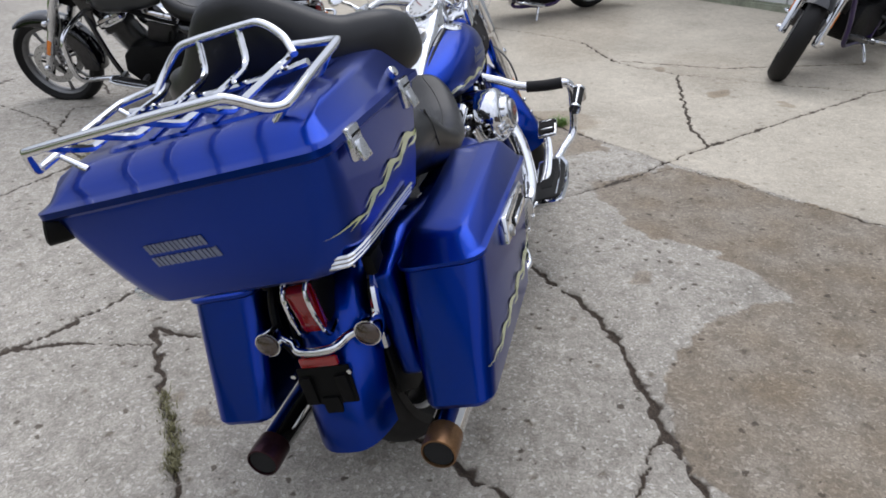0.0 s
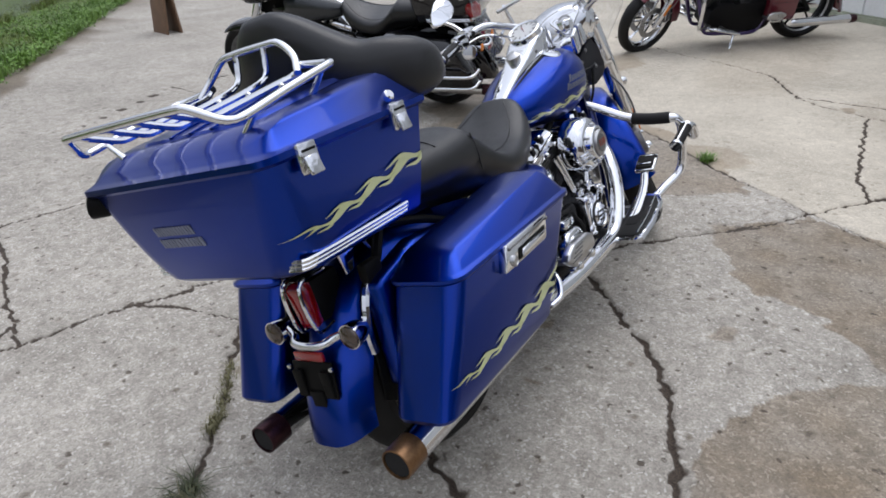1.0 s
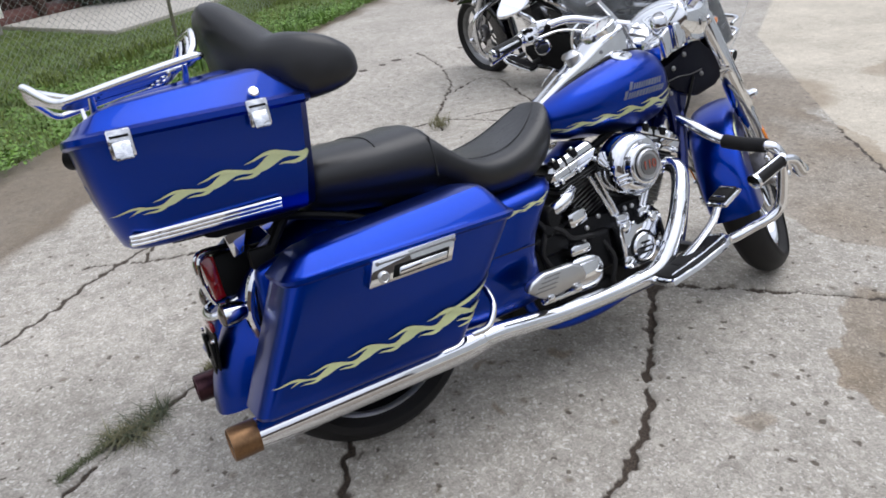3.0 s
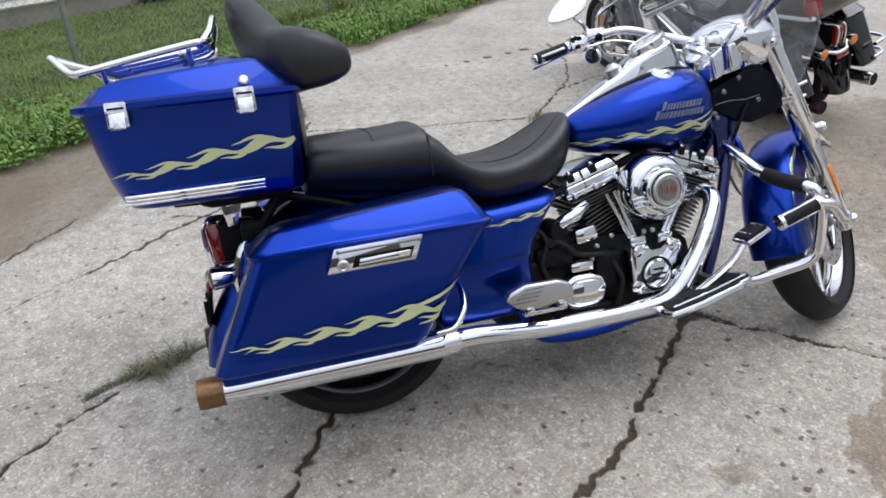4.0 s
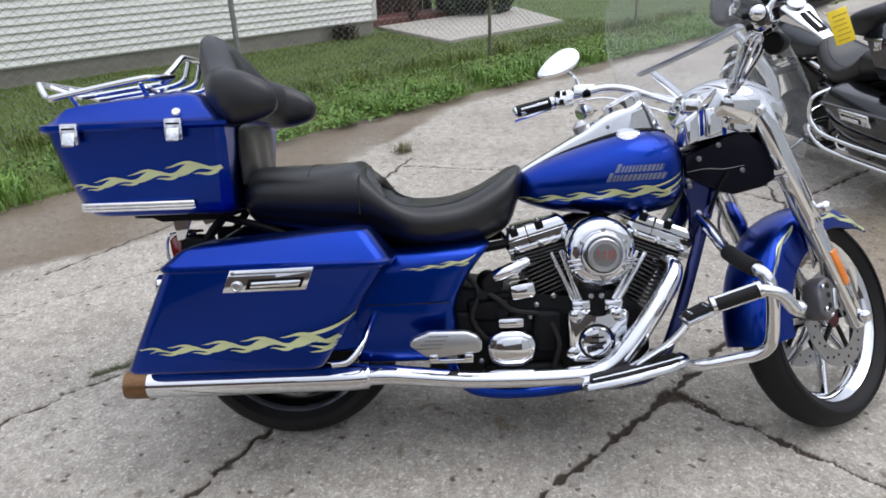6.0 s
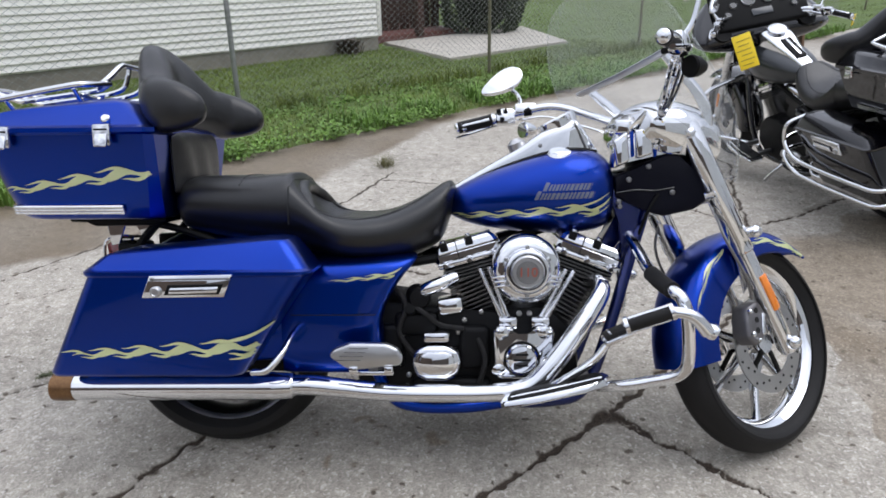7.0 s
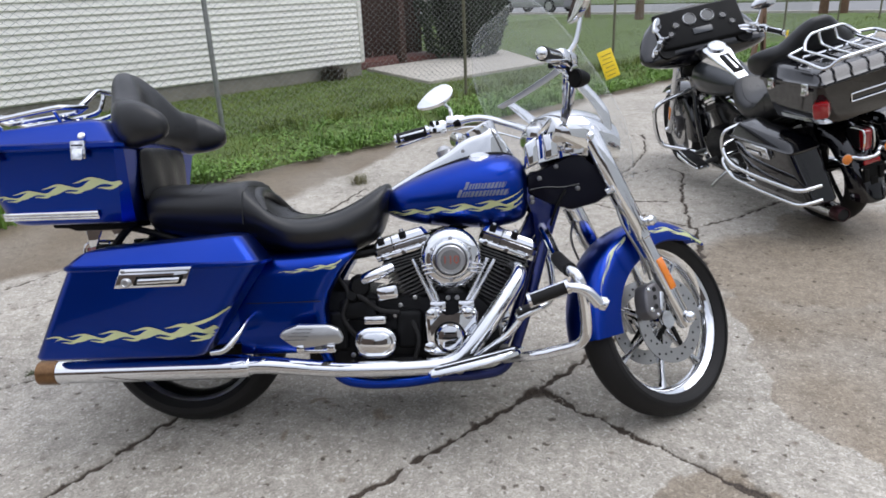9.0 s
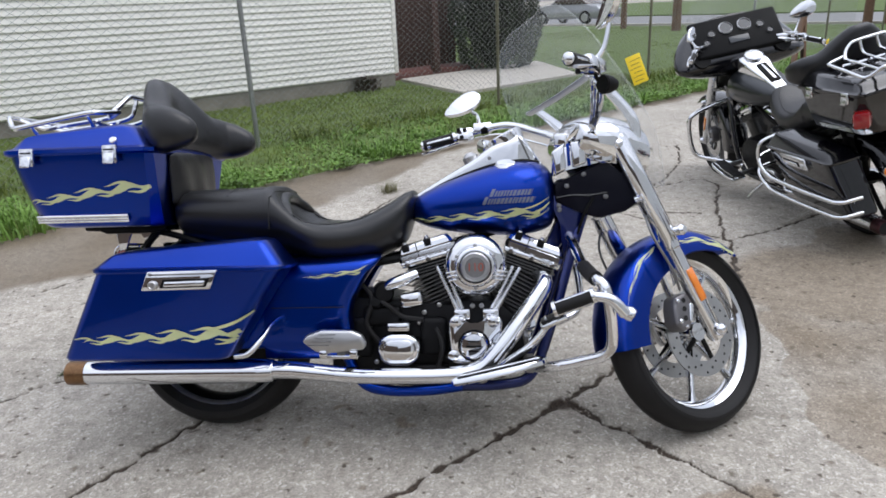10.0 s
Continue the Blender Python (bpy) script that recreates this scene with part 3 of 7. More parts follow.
def wheel(parent, name, centre, radius, width, rim_r, spokes, m=None, rim_mat=CHROME, disc=True, turn=0.0, spoke_mat=None):
    c = Vector(centre)
    flat_m = Matrix.Translation(c) @ Matrix.Rotation(radians(90), 4, "X") @ Matrix.Rotation(turn, 4, "Z")
    hw = width / 2
    prof = [(rim_r - 0.004, -hw * 0.62), (rim_r + 0.013, -hw * 0.78), (rim_r + 0.016, -hw * 0.83), (rim_r + 0.033, -hw * 0.91), (rim_r + 0.036, -hw * 0.945)]
    for k in range(13):
        a = -1.25 + 2.5 * k / 12
        prof.append((radius - (1 - math.cos(a)) * hw * 1.05, math.sin(a) * hw * 1.03))
    prof += [(rim_r + 0.036, hw * 0.945), (rim_r + 0.033, hw * 0.91), (rim_r + 0.016, hw * 0.83), (rim_r + 0.013, hw * 0.78), (rim_r - 0.004, hw * 0.62)]
    hub = part(name, lathe(nb(), [(0.0, -0.055), (0.03, -0.055), (0.034, -0.045), (0.034, 0.045), (0.03, 0.055), (0.0, 0.055)], flat_m, 24), rim_mat, parent, m=m)
    part("tyre", lathe(nb(), prof, flat_m, 72, True), RUBBER, hub, "black road tyre with worn tread", m=m)
    rim = [(rim_r + 0.002, -hw * 0.66), (rim_r + 0.006, -hw * 0.6), (rim_r - 0.006, -hw * 0.5), (rim_r - 0.026, -hw * 0.25), (rim_r - 0.03, 0), (rim_r - 0.026, hw * 0.25), (rim_r - 0.006, hw * 0.5), (rim_r + 0.006, hw * 0.6), (rim_r + 0.002, hw * 0.66), (rim_r - 0.018, 0.0)]
    part("rim", lathe(nb(), rim, flat_m, 72, True), rim_mat, hub, "polished chrome wheel rim" if rim_mat is CHROME else "", m=m)
    for k in range(spokes):
        bm = nb()
        a = 2 * math.pi * k / spokes
        mm = flat_m @ Matrix.Rotation(a, 4, "Z")
        r0, r1 = 0.028, rim_r - 0.018
        secs = []
        for r, w, d in ((r0, 0.012, 0.02), (r0 + (r1 - r0) * 0.3, 0.008, 0.016), (r0 + (r1 - r0) * 0.8, 0.0075, 0.012), (r1, 0.013, 0.014)):
            secs.append([mm @ Vector((r, w * x, d * z)) for x, z in ((-1, -0.6), (-0.5, -1), (0.5, -1), (1, -0.6), (1, 0.6), (0.5, 1), (-0.5, 1), (-1, 0.6))])
        part("spoke", loft(bm, secs), spoke_mat or rim_mat, hub, m=m)
    if disc:
        for s in (-1, 1):
            bm = nb()
            y = s * 0.062
            lathe(bm, [(0.098, y - 0.0025), (0.148, y - 0.0025), (0.148, y + 0.0025), (0.098, y + 0.0025)], flat_m, 64, True)
            d = part("brake_disc", bm, BRUSHED, hub, "drilled steel brake disc", m=m)
            for k in range(30):
                a = 2 * math.pi * k / 30
                rr = (0.112, 0.136, 0.124)[k % 3]
                bm = lathe(nb(), [(0.0, -0.0035), (0.0042, -0.0035), (0.0042, 0.0035), (0.0, 0.0035)], flat_m @ Matrix.Translation((rr * math.cos(a), rr * math.sin(a), y)), 8)
                # solid black disc: the dark of a drilled hole put into colour
                part("vent_hole", bm, SOOT_GAP, d, m=m)
            bm = nb()
            for k in range(5):
                a = 2 * math.pi * k / 5
                box(bm, (0, 0, 0), (0.075, 0.018, 0.006), 0.002, flat_m @ Matrix.Rotation(a, 4, "Z") @ Matrix.Translation((0.067, 0, y * 0.9)))
            part("disc_carrier", bm, PLASTIC, d, m=m)
    return hub


def licks(origin, ulen, vlen, slope=0.0, count=4, tail=()):
    """Ribbons of a flame decal in x and z: a flat waving band that grows forwards, with long pointed tongues trailing above and below it."""
    ribs = []
    phase = lambda u: 2 * math.pi * count * max(u, 0.0) ** 0.85 - 0.9
    swell = lambda u: 0.45 + 0.55 * u

    def mid(u):
        return (origin[0] + u * ulen, origin[1] + vlen * (0.30 + 0.22 * u + 0.085 * swell(u) * math.sin(phase(u))) + slope * u * ulen)

    def rib(pts, ws):
        out = []
        for i, (x, z) in enumerate(pts):
            a, b = pts[max(i - 1, 0)], pts[min(i + 1, len(pts) - 1)]
            dx, dz = b[0] - a[0], b[1] - a[1]
            ln = math.hypot(dx, dz) or 1
            w = max(ws[i], 0.0002) / 2
            out.append(((x - dz / ln * w, z + dx / ln * w), (x + dz / ln * w, z - dx / ln * w)))
        ribs.append(out)

    n = 26 * count
    wid = lambda u: vlen * 0.21 * swell(u) * (1.0 + 0.5 * math.cos(phase(u) - 0.5)) * min(1.0, u * 7) * min(1.0, (1.06 - u) * 9)
    rib([mid(i / n) for i in range(n + 1)], [wid(i / n) for i in range(n + 1)])
    for k in range(count):
        for top in (1, 0):
            want = (math.pi / 2 if top else 3 * math.pi / 2) + 2 * math.pi * k
            uc = ((want + 0.9) / (2 * math.pi * count)) ** (1 / 0.85)
            if uc > 1.02:
                continue
            lam = ulen / count * (0.75 + 0.35 * uc)
            x1, z1 = mid(min(1.0, uc + 0.16 * lam / ulen))
            sg = 1 if top else -1
            long = 0.95 if top else 0.70
            pts, ws = [], []
            for i in range(19):
                t = i / 18
                x = x1 - long * lam * t
                z = z1 - slope * long * lam * t - 0.22 * vlen / ulen * long * lam * t
                z += sg * vlen * swell(uc) * ((0.21 if top else 0.15) * math.sin(min(1.0, t * 1.5) * 1.57) - 0.05 * t * t + 0.04 * math.sin(t * 5.5))
                pts.append((x, z))
                ws.append(vlen * 0.155 * swell(uc) * (1 - t) ** 0.8 * min(1.0, 0.45 + t * 3))
            rib(pts, ws)
    # tongues that curl up and forwards at the head of the flame: place beside its end, reach, rise and width
    xe, ze = mid(1.0)
    for dx, dz, reach, rise, w in tail:
        pts, ws = [], []
        for i in range(21):
            t = i / 20
            pts.append((xe + dx + reach * t, ze + dz + rise * (0.12 * t + 0.88 * t ** 2.4)))
            ws.append(w * min(1.0, 0.1 + 2.2 * t) * (1.02 - t) ** 0.55)
        rib(pts, ws)
    return ribs


def round_arc(ribs, centre, radius, start):
    """Bends ribbons drawn along x round a wheel's centre, forwards from an angle."""
    turn = lambda p: (centre[0] + (radius + p[1]) * math.cos(start - p[0] / radius), centre[2] + (radius + p[1]) * math.sin(start - p[0] / radius))
    return [[(turn(a), turn(b)) for a, b in r] for r in ribs]


def lay(name, ribs, tree, mat, parent, side=-1, lift=0.0022, label="", m=None):
    """Lays ribbons on the side of a part, found along y."""
    bm = nb()
    for n, r in enumerate(ribs):
        prev = None
        for a, b in r:
            vs = []
            for f in (0.0, 0.33, 0.67, 1.0):
                x, z = a[0] + (b[0] - a[0]) * f, a[1] + (b[1] - a[1]) * f
                hit = tree.ray_cast(Vector((x, side * 0.9, z)), Vector((0, -side, 0)))
                vs.append(None if hit[0] is None else bm.verts.new(hit[0] + Vector((0, side * (lift + 0.0003 * n), 0))))
            if prev and None not in prev and None not in vs:
                for i in range(3):
                    bm.faces.new((prev[i], prev[i + 1], vs[i + 1], vs[i]))
            prev = vs
    bmesh.ops.delete(bm, geom=[v for v in bm.verts if not v.link_faces], context="VERTS")
    return part(name, bm, mat, parent, label, m=m)


def bars_on(name, rows, tree, mat, parent, side=-1, label="", lift=0.0014):
    """Plain bars for lettering, laid on a side: rows of (x0, x1, z, height)."""
    for x0, x1, z, h in rows:
        rib = [[((x0 + (x1 - x0) * k / 3 + 0.22 * h, z + h / 2), (x0 + (x1 - x0) * k / 3 - 0.22 * h, z - h / 2)) for k in range(4)]]
        lay(name, rib, tree, mat, parent, side, lift, label)


def motorcycle(name, label, paint, trim=None, steer=35.0, front="shield", flames=True, trunk=True, bags=True, bag_rails=False, tip=BRONZE, engine_guard=True, tank_paint=None, rims=CHROME):
    root = new(name)
    tagged(root, label, "motorcycle", "parked motorcycles")
    S = steering(steer)
    trim = trim or paint

    def P(nm, bm, mat, parent=root, lab="", m=None, sharp=38):
        return part(nm, bm, mat, parent, lab, m, sharp)

    # wheels
    wheel(root, "rear_wheel", (0, -0.010, 0.328), 0.330, 0.178, 0.252, 5, rim_mat=ENGINE, disc=False, turn=0.3, spoke_mat=PLASTIC)
    for s in (-1, 1):
        P("rim_lip", lathe(nb(), [(0.236, s * 0.042), (0.243, s * 0.052), (0.253, s * 0.058), (0.258, s * 0.054), (0.246, s * 0.042)], Matrix.Translation((0, -0.010, 0.328)) @ Matrix.Rotation(radians(90), 4, "X"), 64, True), BRUSHED)
    wheel(root, "front_wheel", AXIS_AT, 0.328, 0.13, 0.256, 7, m=S, turn=0.15, rim_mat=rims)

    # frame
    for y in (-0.13, 0.13):
        bm = tube(nb(), [(1.30, y * 0.3, 0.80), (1.235, y * 0.7, 0.62), (1.155, y, 0.36), (1.09, y, 0.20), (1.0, y, 0.165), (0.86, y, 0.16)], 0.018, 10)
        P("down_tube", bm, SHADEBLUE if flames else trim)
        bm = tube(nb(), [(0.86, y, 0.16), (0.74, y * 1.08, 0.148), (0.60, y * 1.08, 0.150), (0.52, y, 0.18), (0.46, y, 0.3)], 0.018, 10)
        P("lower_rail", bm, trim)
        bm = tube(nb(), [(1.30, y * 0.3, 0.82), (1.0, y * 0.4, 0.68), (0.6, y * 0.8, 0.58), (0.1, y, 0.56), (-0.2, y, 0.54)], 0.014, 8)
        P("upper_tube", bm, PLASTIC)
    bm = nb()
    prism(bm, [(1.26, 0.80), (1.195, 0.80), (1.20, 0.70), (1.13, 0.60), (1.165, 0.57), (1.25, 0.68), (1.29, 0.76)], -0.04, 0.04, 0.01)
    P("steering_head", bm, SHADEBLUE if flames else trim)
    bm = prism(nb(), [(1.27, 0.84), (1.19, 0.84), (1.188, 0.78), (1.195, 0.69), (1.25, 0.68), (1.30, 0.75)], -0.06, 0.06, 0.012)
    P("neck_cover", bm, NAVY if flames else PLASTIC, lab="dark cover behind the fork")
    bm = prism(nb(), [(1.176, 0.826), (1.215, 0.838), (1.318, 0.890), (1.345, 0.893), (1.398, 0.850), (1.436, 0.790), (1.440, 0.752), (1.405, 0.728), (1.318, 0.708), (1.272, 0.722), (1.215, 0.748), (1.178, 0.765)], -0.105, 0.06, 0.008)
    sh = P("fork_shroud", bm, NAVY if flames else PLASTIC, lab="dark blue steering neck shroud with bolts")
    P("shroud_seam", tube(nb(), [(1.182, -0.107, 0.778), (1.235, -0.108, 0.786), (1.290, -0.107, 0.784), (1.345, -0.107, 0.792)], 0.0014, 6), FINS, sh)
    P("wire_loom", tube(nb(), [(1.300, -0.108, 0.775), (1.275, -0.112, 0.735), (1.258, -0.108, 0.690), (1.245, -0.09, 0.64)], 0.005, 8), PLASTIC, sh)
    for bx, bz in ((1.270, 0.852), (1.340, 0.778), (1.190, 0.738), (1.215, 0.815)):
        P("bolt", lathe(nb(), [(0, 0), (0.008, 0), (0.008, 0.004), (0.005, 0.007), (0, 0.007)], aim((bx, -0.105, bz), (0, -1, 0)), 12), DULL, sh)
    for s in (-1, 1):
        bm = prism(nb(), [(1.150, 0.790), (1.300, 0.776), (1.272, 0.712), (1.246, 0.640), (1.225, 0.570), (1.196, 0.570), (1.206, 0.630), (1.202, 0.682), (1.176, 0.735)], s * 0.082 - 0.012, s * 0.082 + 0.012, 0.006)
        gp = P("neck_gusset", bm, SHADEBLUE if flames else trim, lab="flat blue frame gusset behind the fork" if flames else "")
        P("bolt", lathe(nb(), [(0, 0), (0.009, 0), (0.009, 0.004), (0.005, 0.007), (0, 0.007)], aim((1.19, s * 0.094, 0.752), (0, s, 0)), 12), DULL, gp)
    bm = nb()
    tube(bm, [(0.0, 0.0, 0.315), (0.45, 0.0, 0.30)], 0.03, 10)
    for y in (-0.10, 0.10):
        tube(bm, [(0.0, y, 0.315), (0.25, y, 0.31), (0.48, y * 0.8, 0.33)], 0.024, 10)
    P("swingarm", bm, PLASTIC)
    for y in (-0.145, 0.145):
        bm = nb()
        tube(bm, [(0.05, y, 0.34), (0.22, y, 0.55)], 0.022, 12)
        P("shock_absorber", bm, PLASTIC)

    # engine
    bm = nb()
    prism(bm, [(0.42, 0.20), (0.5, 0.16), (0.78, 0.16), (1.0, 0.18), (1.08, 0.26), (1.06, 0.38), (0.98, 0.45), (0.84, 0.45), (0.74, 0.42), (0.66, 0.45), (0.5, 0.47), (0.42, 0.40)], -0.13, 0.14, 0.02)
    eng = P("engine", bm, ENGINE, lab="black and chrome air-cooled V-twin engine")
    for base, top, head in (((0.835, 0.390), (0.768, 0.546), (-0.27, 0.963)), ((0.998, 0.390), (1.082, 0.542), (0.36, 0.933))):
        ax = Vector((top[0] - base[0], 0, top[1] - base[1]))
        ln = ax.length
        ax.normalize()
        mm = aim((base[0], -0.02, base[1]), ax)
        P("cylinder", lathe(nb(), [(0, 0), (0.062, 0), (0.062, ln), (0, ln)], mm, 32), ENGINE, eng)
        for k in range(12):
            h = 0.018 + (ln - 0.026) * k / 11
            bm = nb()
            box(bm, (0, 0, 0), (0.158 if k > 2 else 0.14, 0.180, 0.0048), 0.0, mm @ Matrix.Translation((0, 0, h)))
            bmesh.ops.bevel(bm, geom=[e for e in bm.edges if abs((e.verts[0].co - e.verts[1].co).normalized().dot(ax)) > 0.9], offset=0.03, segments=3, affect="EDGES")
            P("cooling_fin", bm, FINS, eng)
        # head and rocker box
        hm = Matrix(((head[1], 0, head[0], top[0]), (0, 1, 0, -0.02), (-head[0], 0, head[1], top[1]), (0, 0, 0, 1)))
        bm = box(nb(), (0, 0, 0), (0.160, 0.166, 0.040), 0.008, hm @ Matrix.Translation((0, 0, 0.014)))
        P("cylinder_head", bm, ENGINE, eng)
        bm = box(nb(), (0, 0, 0), (0.192, 0.184, 0.02), 0.006, hm @ Matrix.Translation((0, 0, 0.043)))
        P("rocker_base", bm, CHROME, eng)
        eight = ((-1, -0.88), (-0.88, -1), (0.88, -1), (1, -0.88), (1, 0.88), (0.88, 1), (-0.88, 1), (-1, 0.88))
        bm = loft(nb(), [[hm @ Vector((x * w, y * d, h)) for x, y in eight] for w, d, h in ((0.097, 0.094, 0.052), (0.099, 0.096, 0.055), (0.099, 0.096, 0.072), (0.097, 0.094, 0.074))])
        rc = P("rocker_cover", bm, CHROME, eng, sharp=25)
        P("cover_seam", box(nb(), (0, 0, 0), (0.190, 0.184, 0.005), 0.0, hm @ Matrix.Translation((0, 0, 0.0755))), ENGINE, rc)
        bm = loft(nb(), [[hm @ Vector((x * w, y * d, h)) for x, y in eight] for w, d, h in ((0.094, 0.092, 0.077), (0.095, 0.093, 0.080), (0.089, 0.090, 0.094), (0.080, 0.083, 0.103), (0.066, 0.070, 0.106))])
        P("rocker_top", bm, CHROME, rc, sharp=22)
        for dx in (-0.064, 0.012):
            P("cover_notch", box(nb(), (0, 0, 0), (0.024, 0.03, 0.026), 0.004, hm @ Matrix.Translation((dx, -0.080, 0.096))), ENGINE, rc)
            bm = lathe(nb(), [(0, 0.0), (0.0075, 0.0), (0.0075, 0.008), (0.004, 0.011), (0, 0.011)], hm @ Matrix.Translation((dx, -0.084, 0.107)), 12)
            P("bolt", bm, CHROME, rc)
        P("cover_split", box(nb(), (0, 0, 0), (0.0025, 0.192, 0.056), 0.0, hm @ Matrix.Translation((-0.028, 0, 0.078))), ENGINE, rc)
        for k in range(4):
            P("head_fin", box(nb(), (0, 0, 0), (0.180 - 0.012 * (k % 2), 0.186, 0.0035), 0.0, hm @ Matrix.Translation((0, 0, -0.006 + 0.010 * k))), FINS, eng)
        for dx in (-0.072, 0.0, 0.072):
            bm = lathe(nb(), [(0, 0.0), (0.009, 0.0), (0.009, 0.012), (0.006, 0.016), (0, 0.016)], hm @ Matrix.Translation((dx, -0.090, 0.043)) @ Matrix.Rotation(radians(90), 4, "X"), 12)
            P("bolt", bm, CHROME, eng)
    # pushrod tubes
    for a, b in (((0.858, 0.40), (0.785, 0.562)), ((0.872, 0.40), (0.812, 0.567)), ((0.955, 0.40), (1.035, 0.559)), ((0.968, 0.40), (1.058, 0.553))):
        bm = nb()
        tube(bm, [(a[0], -0.135, a[1]), ((a[0] + b[0]) / 2, -0.132, (a[1] + b[1]) / 2), (b[0], -0.125, b[1])], [0.0105, 0.0075, 0.0068], 12)
        P("pushrod_tube", bm, CHROME, eng)
    for x in (0.866, 0.960):
        P("tappet_block", box(nb(), (x, -0.14, 0.405), (0.055, 0.04, 0.035), 0.008), CHROME, eng)
    # cam cover
    bm = nb()
    prism(bm, [(0.828, 0.262), (0.842, 0.248), (0.95, 0.246), (0.982, 0.262), (0.990, 0.31), (0.998, 0.385), (0.990, 0.402), (0.945, 0.408), (0.925, 0.374), (0.888, 0.372), (0.872, 0.405), (0.835, 0.404), (0.822, 0.39)], -0.19, -0.12, 0.012, 3)
    P("cam_cover", bm, CHROME, eng, "polished chrome cam cover")
    mm = aim((0.904, -0.188, 0.309), (0, -1, 0)) @ Matrix.Diagonal((0.82, 0.82, 1, 1))
    # black ring in place of the shadow round the timer cover
    P("timer_shade_ring", lathe(nb(), [(0.0, 0.001), (0.064, 0.001), (0.064, 0.004), (0.0, 0.004)], mm, 40), ENGINE, eng)
    tc = P("timer_cover", lathe(nb(), [(0.056, 0), (0.056, 0.008), (0.05, 0.014), (0.047, 0.011), (0.035, 0.013), (0, 0.016)], mm, 40), CHROME, eng, "round chrome timer cover with slots")
    for k, z in enumerate((-0.02, 0.0, 0.02)):
        P("slot", box(nb(), (0.904, -0.204, 0.309 + z * 0.8), (0.050 - abs(z) * 0.7, 0.003, 0.0055), 0.001), PLASTIC, tc)
    for x, z in ((0.838, 0.390), (0.872, 0.392), (0.948, 0.393), (0.982, 0.386), (0.842, 0.262), (0.975, 0.275)):
        P("bolt", lathe(nb(), [(0, 0), (0.007, 0), (0.007, 0.006), (0.004, 0.009), (0, 0.009)], aim((x, -0.19, z), (0, -1, 0)), 10), CHROME, eng)
    for x, z in ((0.847, 0.386), (0.968, 0.386), (0.838, 0.275), (0.972, 0.290)):
        P("cover_boss", lathe(nb(), [(0, 0.0), (0.021, 0.0), (0.019, 0.007), (0.013, 0.010), (0, 0.010)], aim((x, -0.185, z), (0, -1, 0)), 20), CHROME, eng)
    # transmission covers
    bm = prism(nb(), [(0.588, 0.30), (0.60, 0.26), (0.63, 0.245), (0.69, 0.245), (0.722, 0.265), (0.732, 0.305), (0.722, 0.335), (0.69, 0.35), (0.625, 0.35), (0.598, 0.335)], -0.205, -0.12, 0.014, 3)
    tcov = P("transmission_cover", bm, CHROME, eng, "rounded chrome transmission cover")
    bm = prism(nb(), [(0.608, 0.30), (0.616, 0.275), (0.638, 0.263), (0.685, 0.263), (0.706, 0.278), (0.713, 0.303), (0.706, 0.325), (0.684, 0.334), (0.635, 0.334), (0.614, 0.322)], -0.213, -0.2, 0.005)
    P("raised_panel", bm, CHROME, tcov)
    P("top_cover", box(nb(), (0.66, -0.165, 0.372), (0.075, 0.06, 0.03), 0.009), CHROME, eng)
    P("breather_box", box(nb(), (0.70, -0.12, 0.455), (0.075, 0.07, 0.05), 0.014, Matrix.Rotation(-0.15, 4, "Y")), CHROME, eng)
    P("starter_cap", lathe(nb(), [(0, 0), (0.034, 0), (0.034, 0.05), (0.028, 0.058), (0, 0.06)], aim((0.60, -0.10, 0.48), (0.2, -1, 0)), 24), ENGINE, eng)
    bm = nb()
    tube(bm, [(0.715, -0.12, 0.535), (0.67, -0.145, 0.52), (0.625, -0.14, 0.50), (0.60, -0.11, 0.47)], [0.018, 0.021, 0.02, 0.016], 14)
    P("intake_elbow", bm, CHROME, eng)
    # black cases and covers low on the right
    for c, sz in (((0.60, -0.12, 0.40), (0.13, 0.06, 0.07)), ((0.77, -0.125, 0.33), (0.09, 0.06, 0.13)), ((0.53, -0.12, 0.33), (0.07, 0.05, 0.14)), ((0.70, -0.125, 0.21), (0.24, 0.05, 0.055))):
        P("case_cover", box(nb(), c, sz, 0.018, None, 3), ENGINE, eng)
    P("oil_filler", lathe(nb(), [(0, 0), (0.022, 0), (0.022, 0.035), (0.017, 0.042), (0, 0.044)], aim((0.585, -0.12, 0.44), (-0.1, -1, 0.35)), 24), PLASTIC, eng)
    for pts in ([(0.56, -0.13, 0.47), (0.62, -0.16, 0.44), (0.67, -0.15, 0.40), (0.74, -0.16, 0.39)], [(0.52, -0.12, 0.52), (0.57, -0.15, 0.46), (0.55, -0.155, 0.38), (0.60, -0.15, 0.30)], [(0.78, -0.15, 0.36), (0.80, -0.17, 0.30), (0.78, -0.165, 0.22)]):
        P("hose", tube(nb(), pts, 0.008, 8), RUBBER, eng)
    for x, z in ((0.60, 0.44), (0.645, 0.415), (0.56, 0.37), (0.55, 0.30), (0.74, 0.41), (0.575, 0.245), (0.722, 0.375), (0.79, 0.435), (0.715, 0.44), (0.90, 0.43), (0.93, 0.43), (0.625, 0.385)):
        P("bolt", lathe(nb(), [(0, 0), (0.008, 0), (0.008, 0.006), (0.005, 0.009), (0, 0.009)], aim((x, -0.131, z), (0, -1, 0)), 10), BRUSHED, eng)
    # air cleaner
    ac = aim((0.915, -0.13, 0.569), (0, -1, 0))
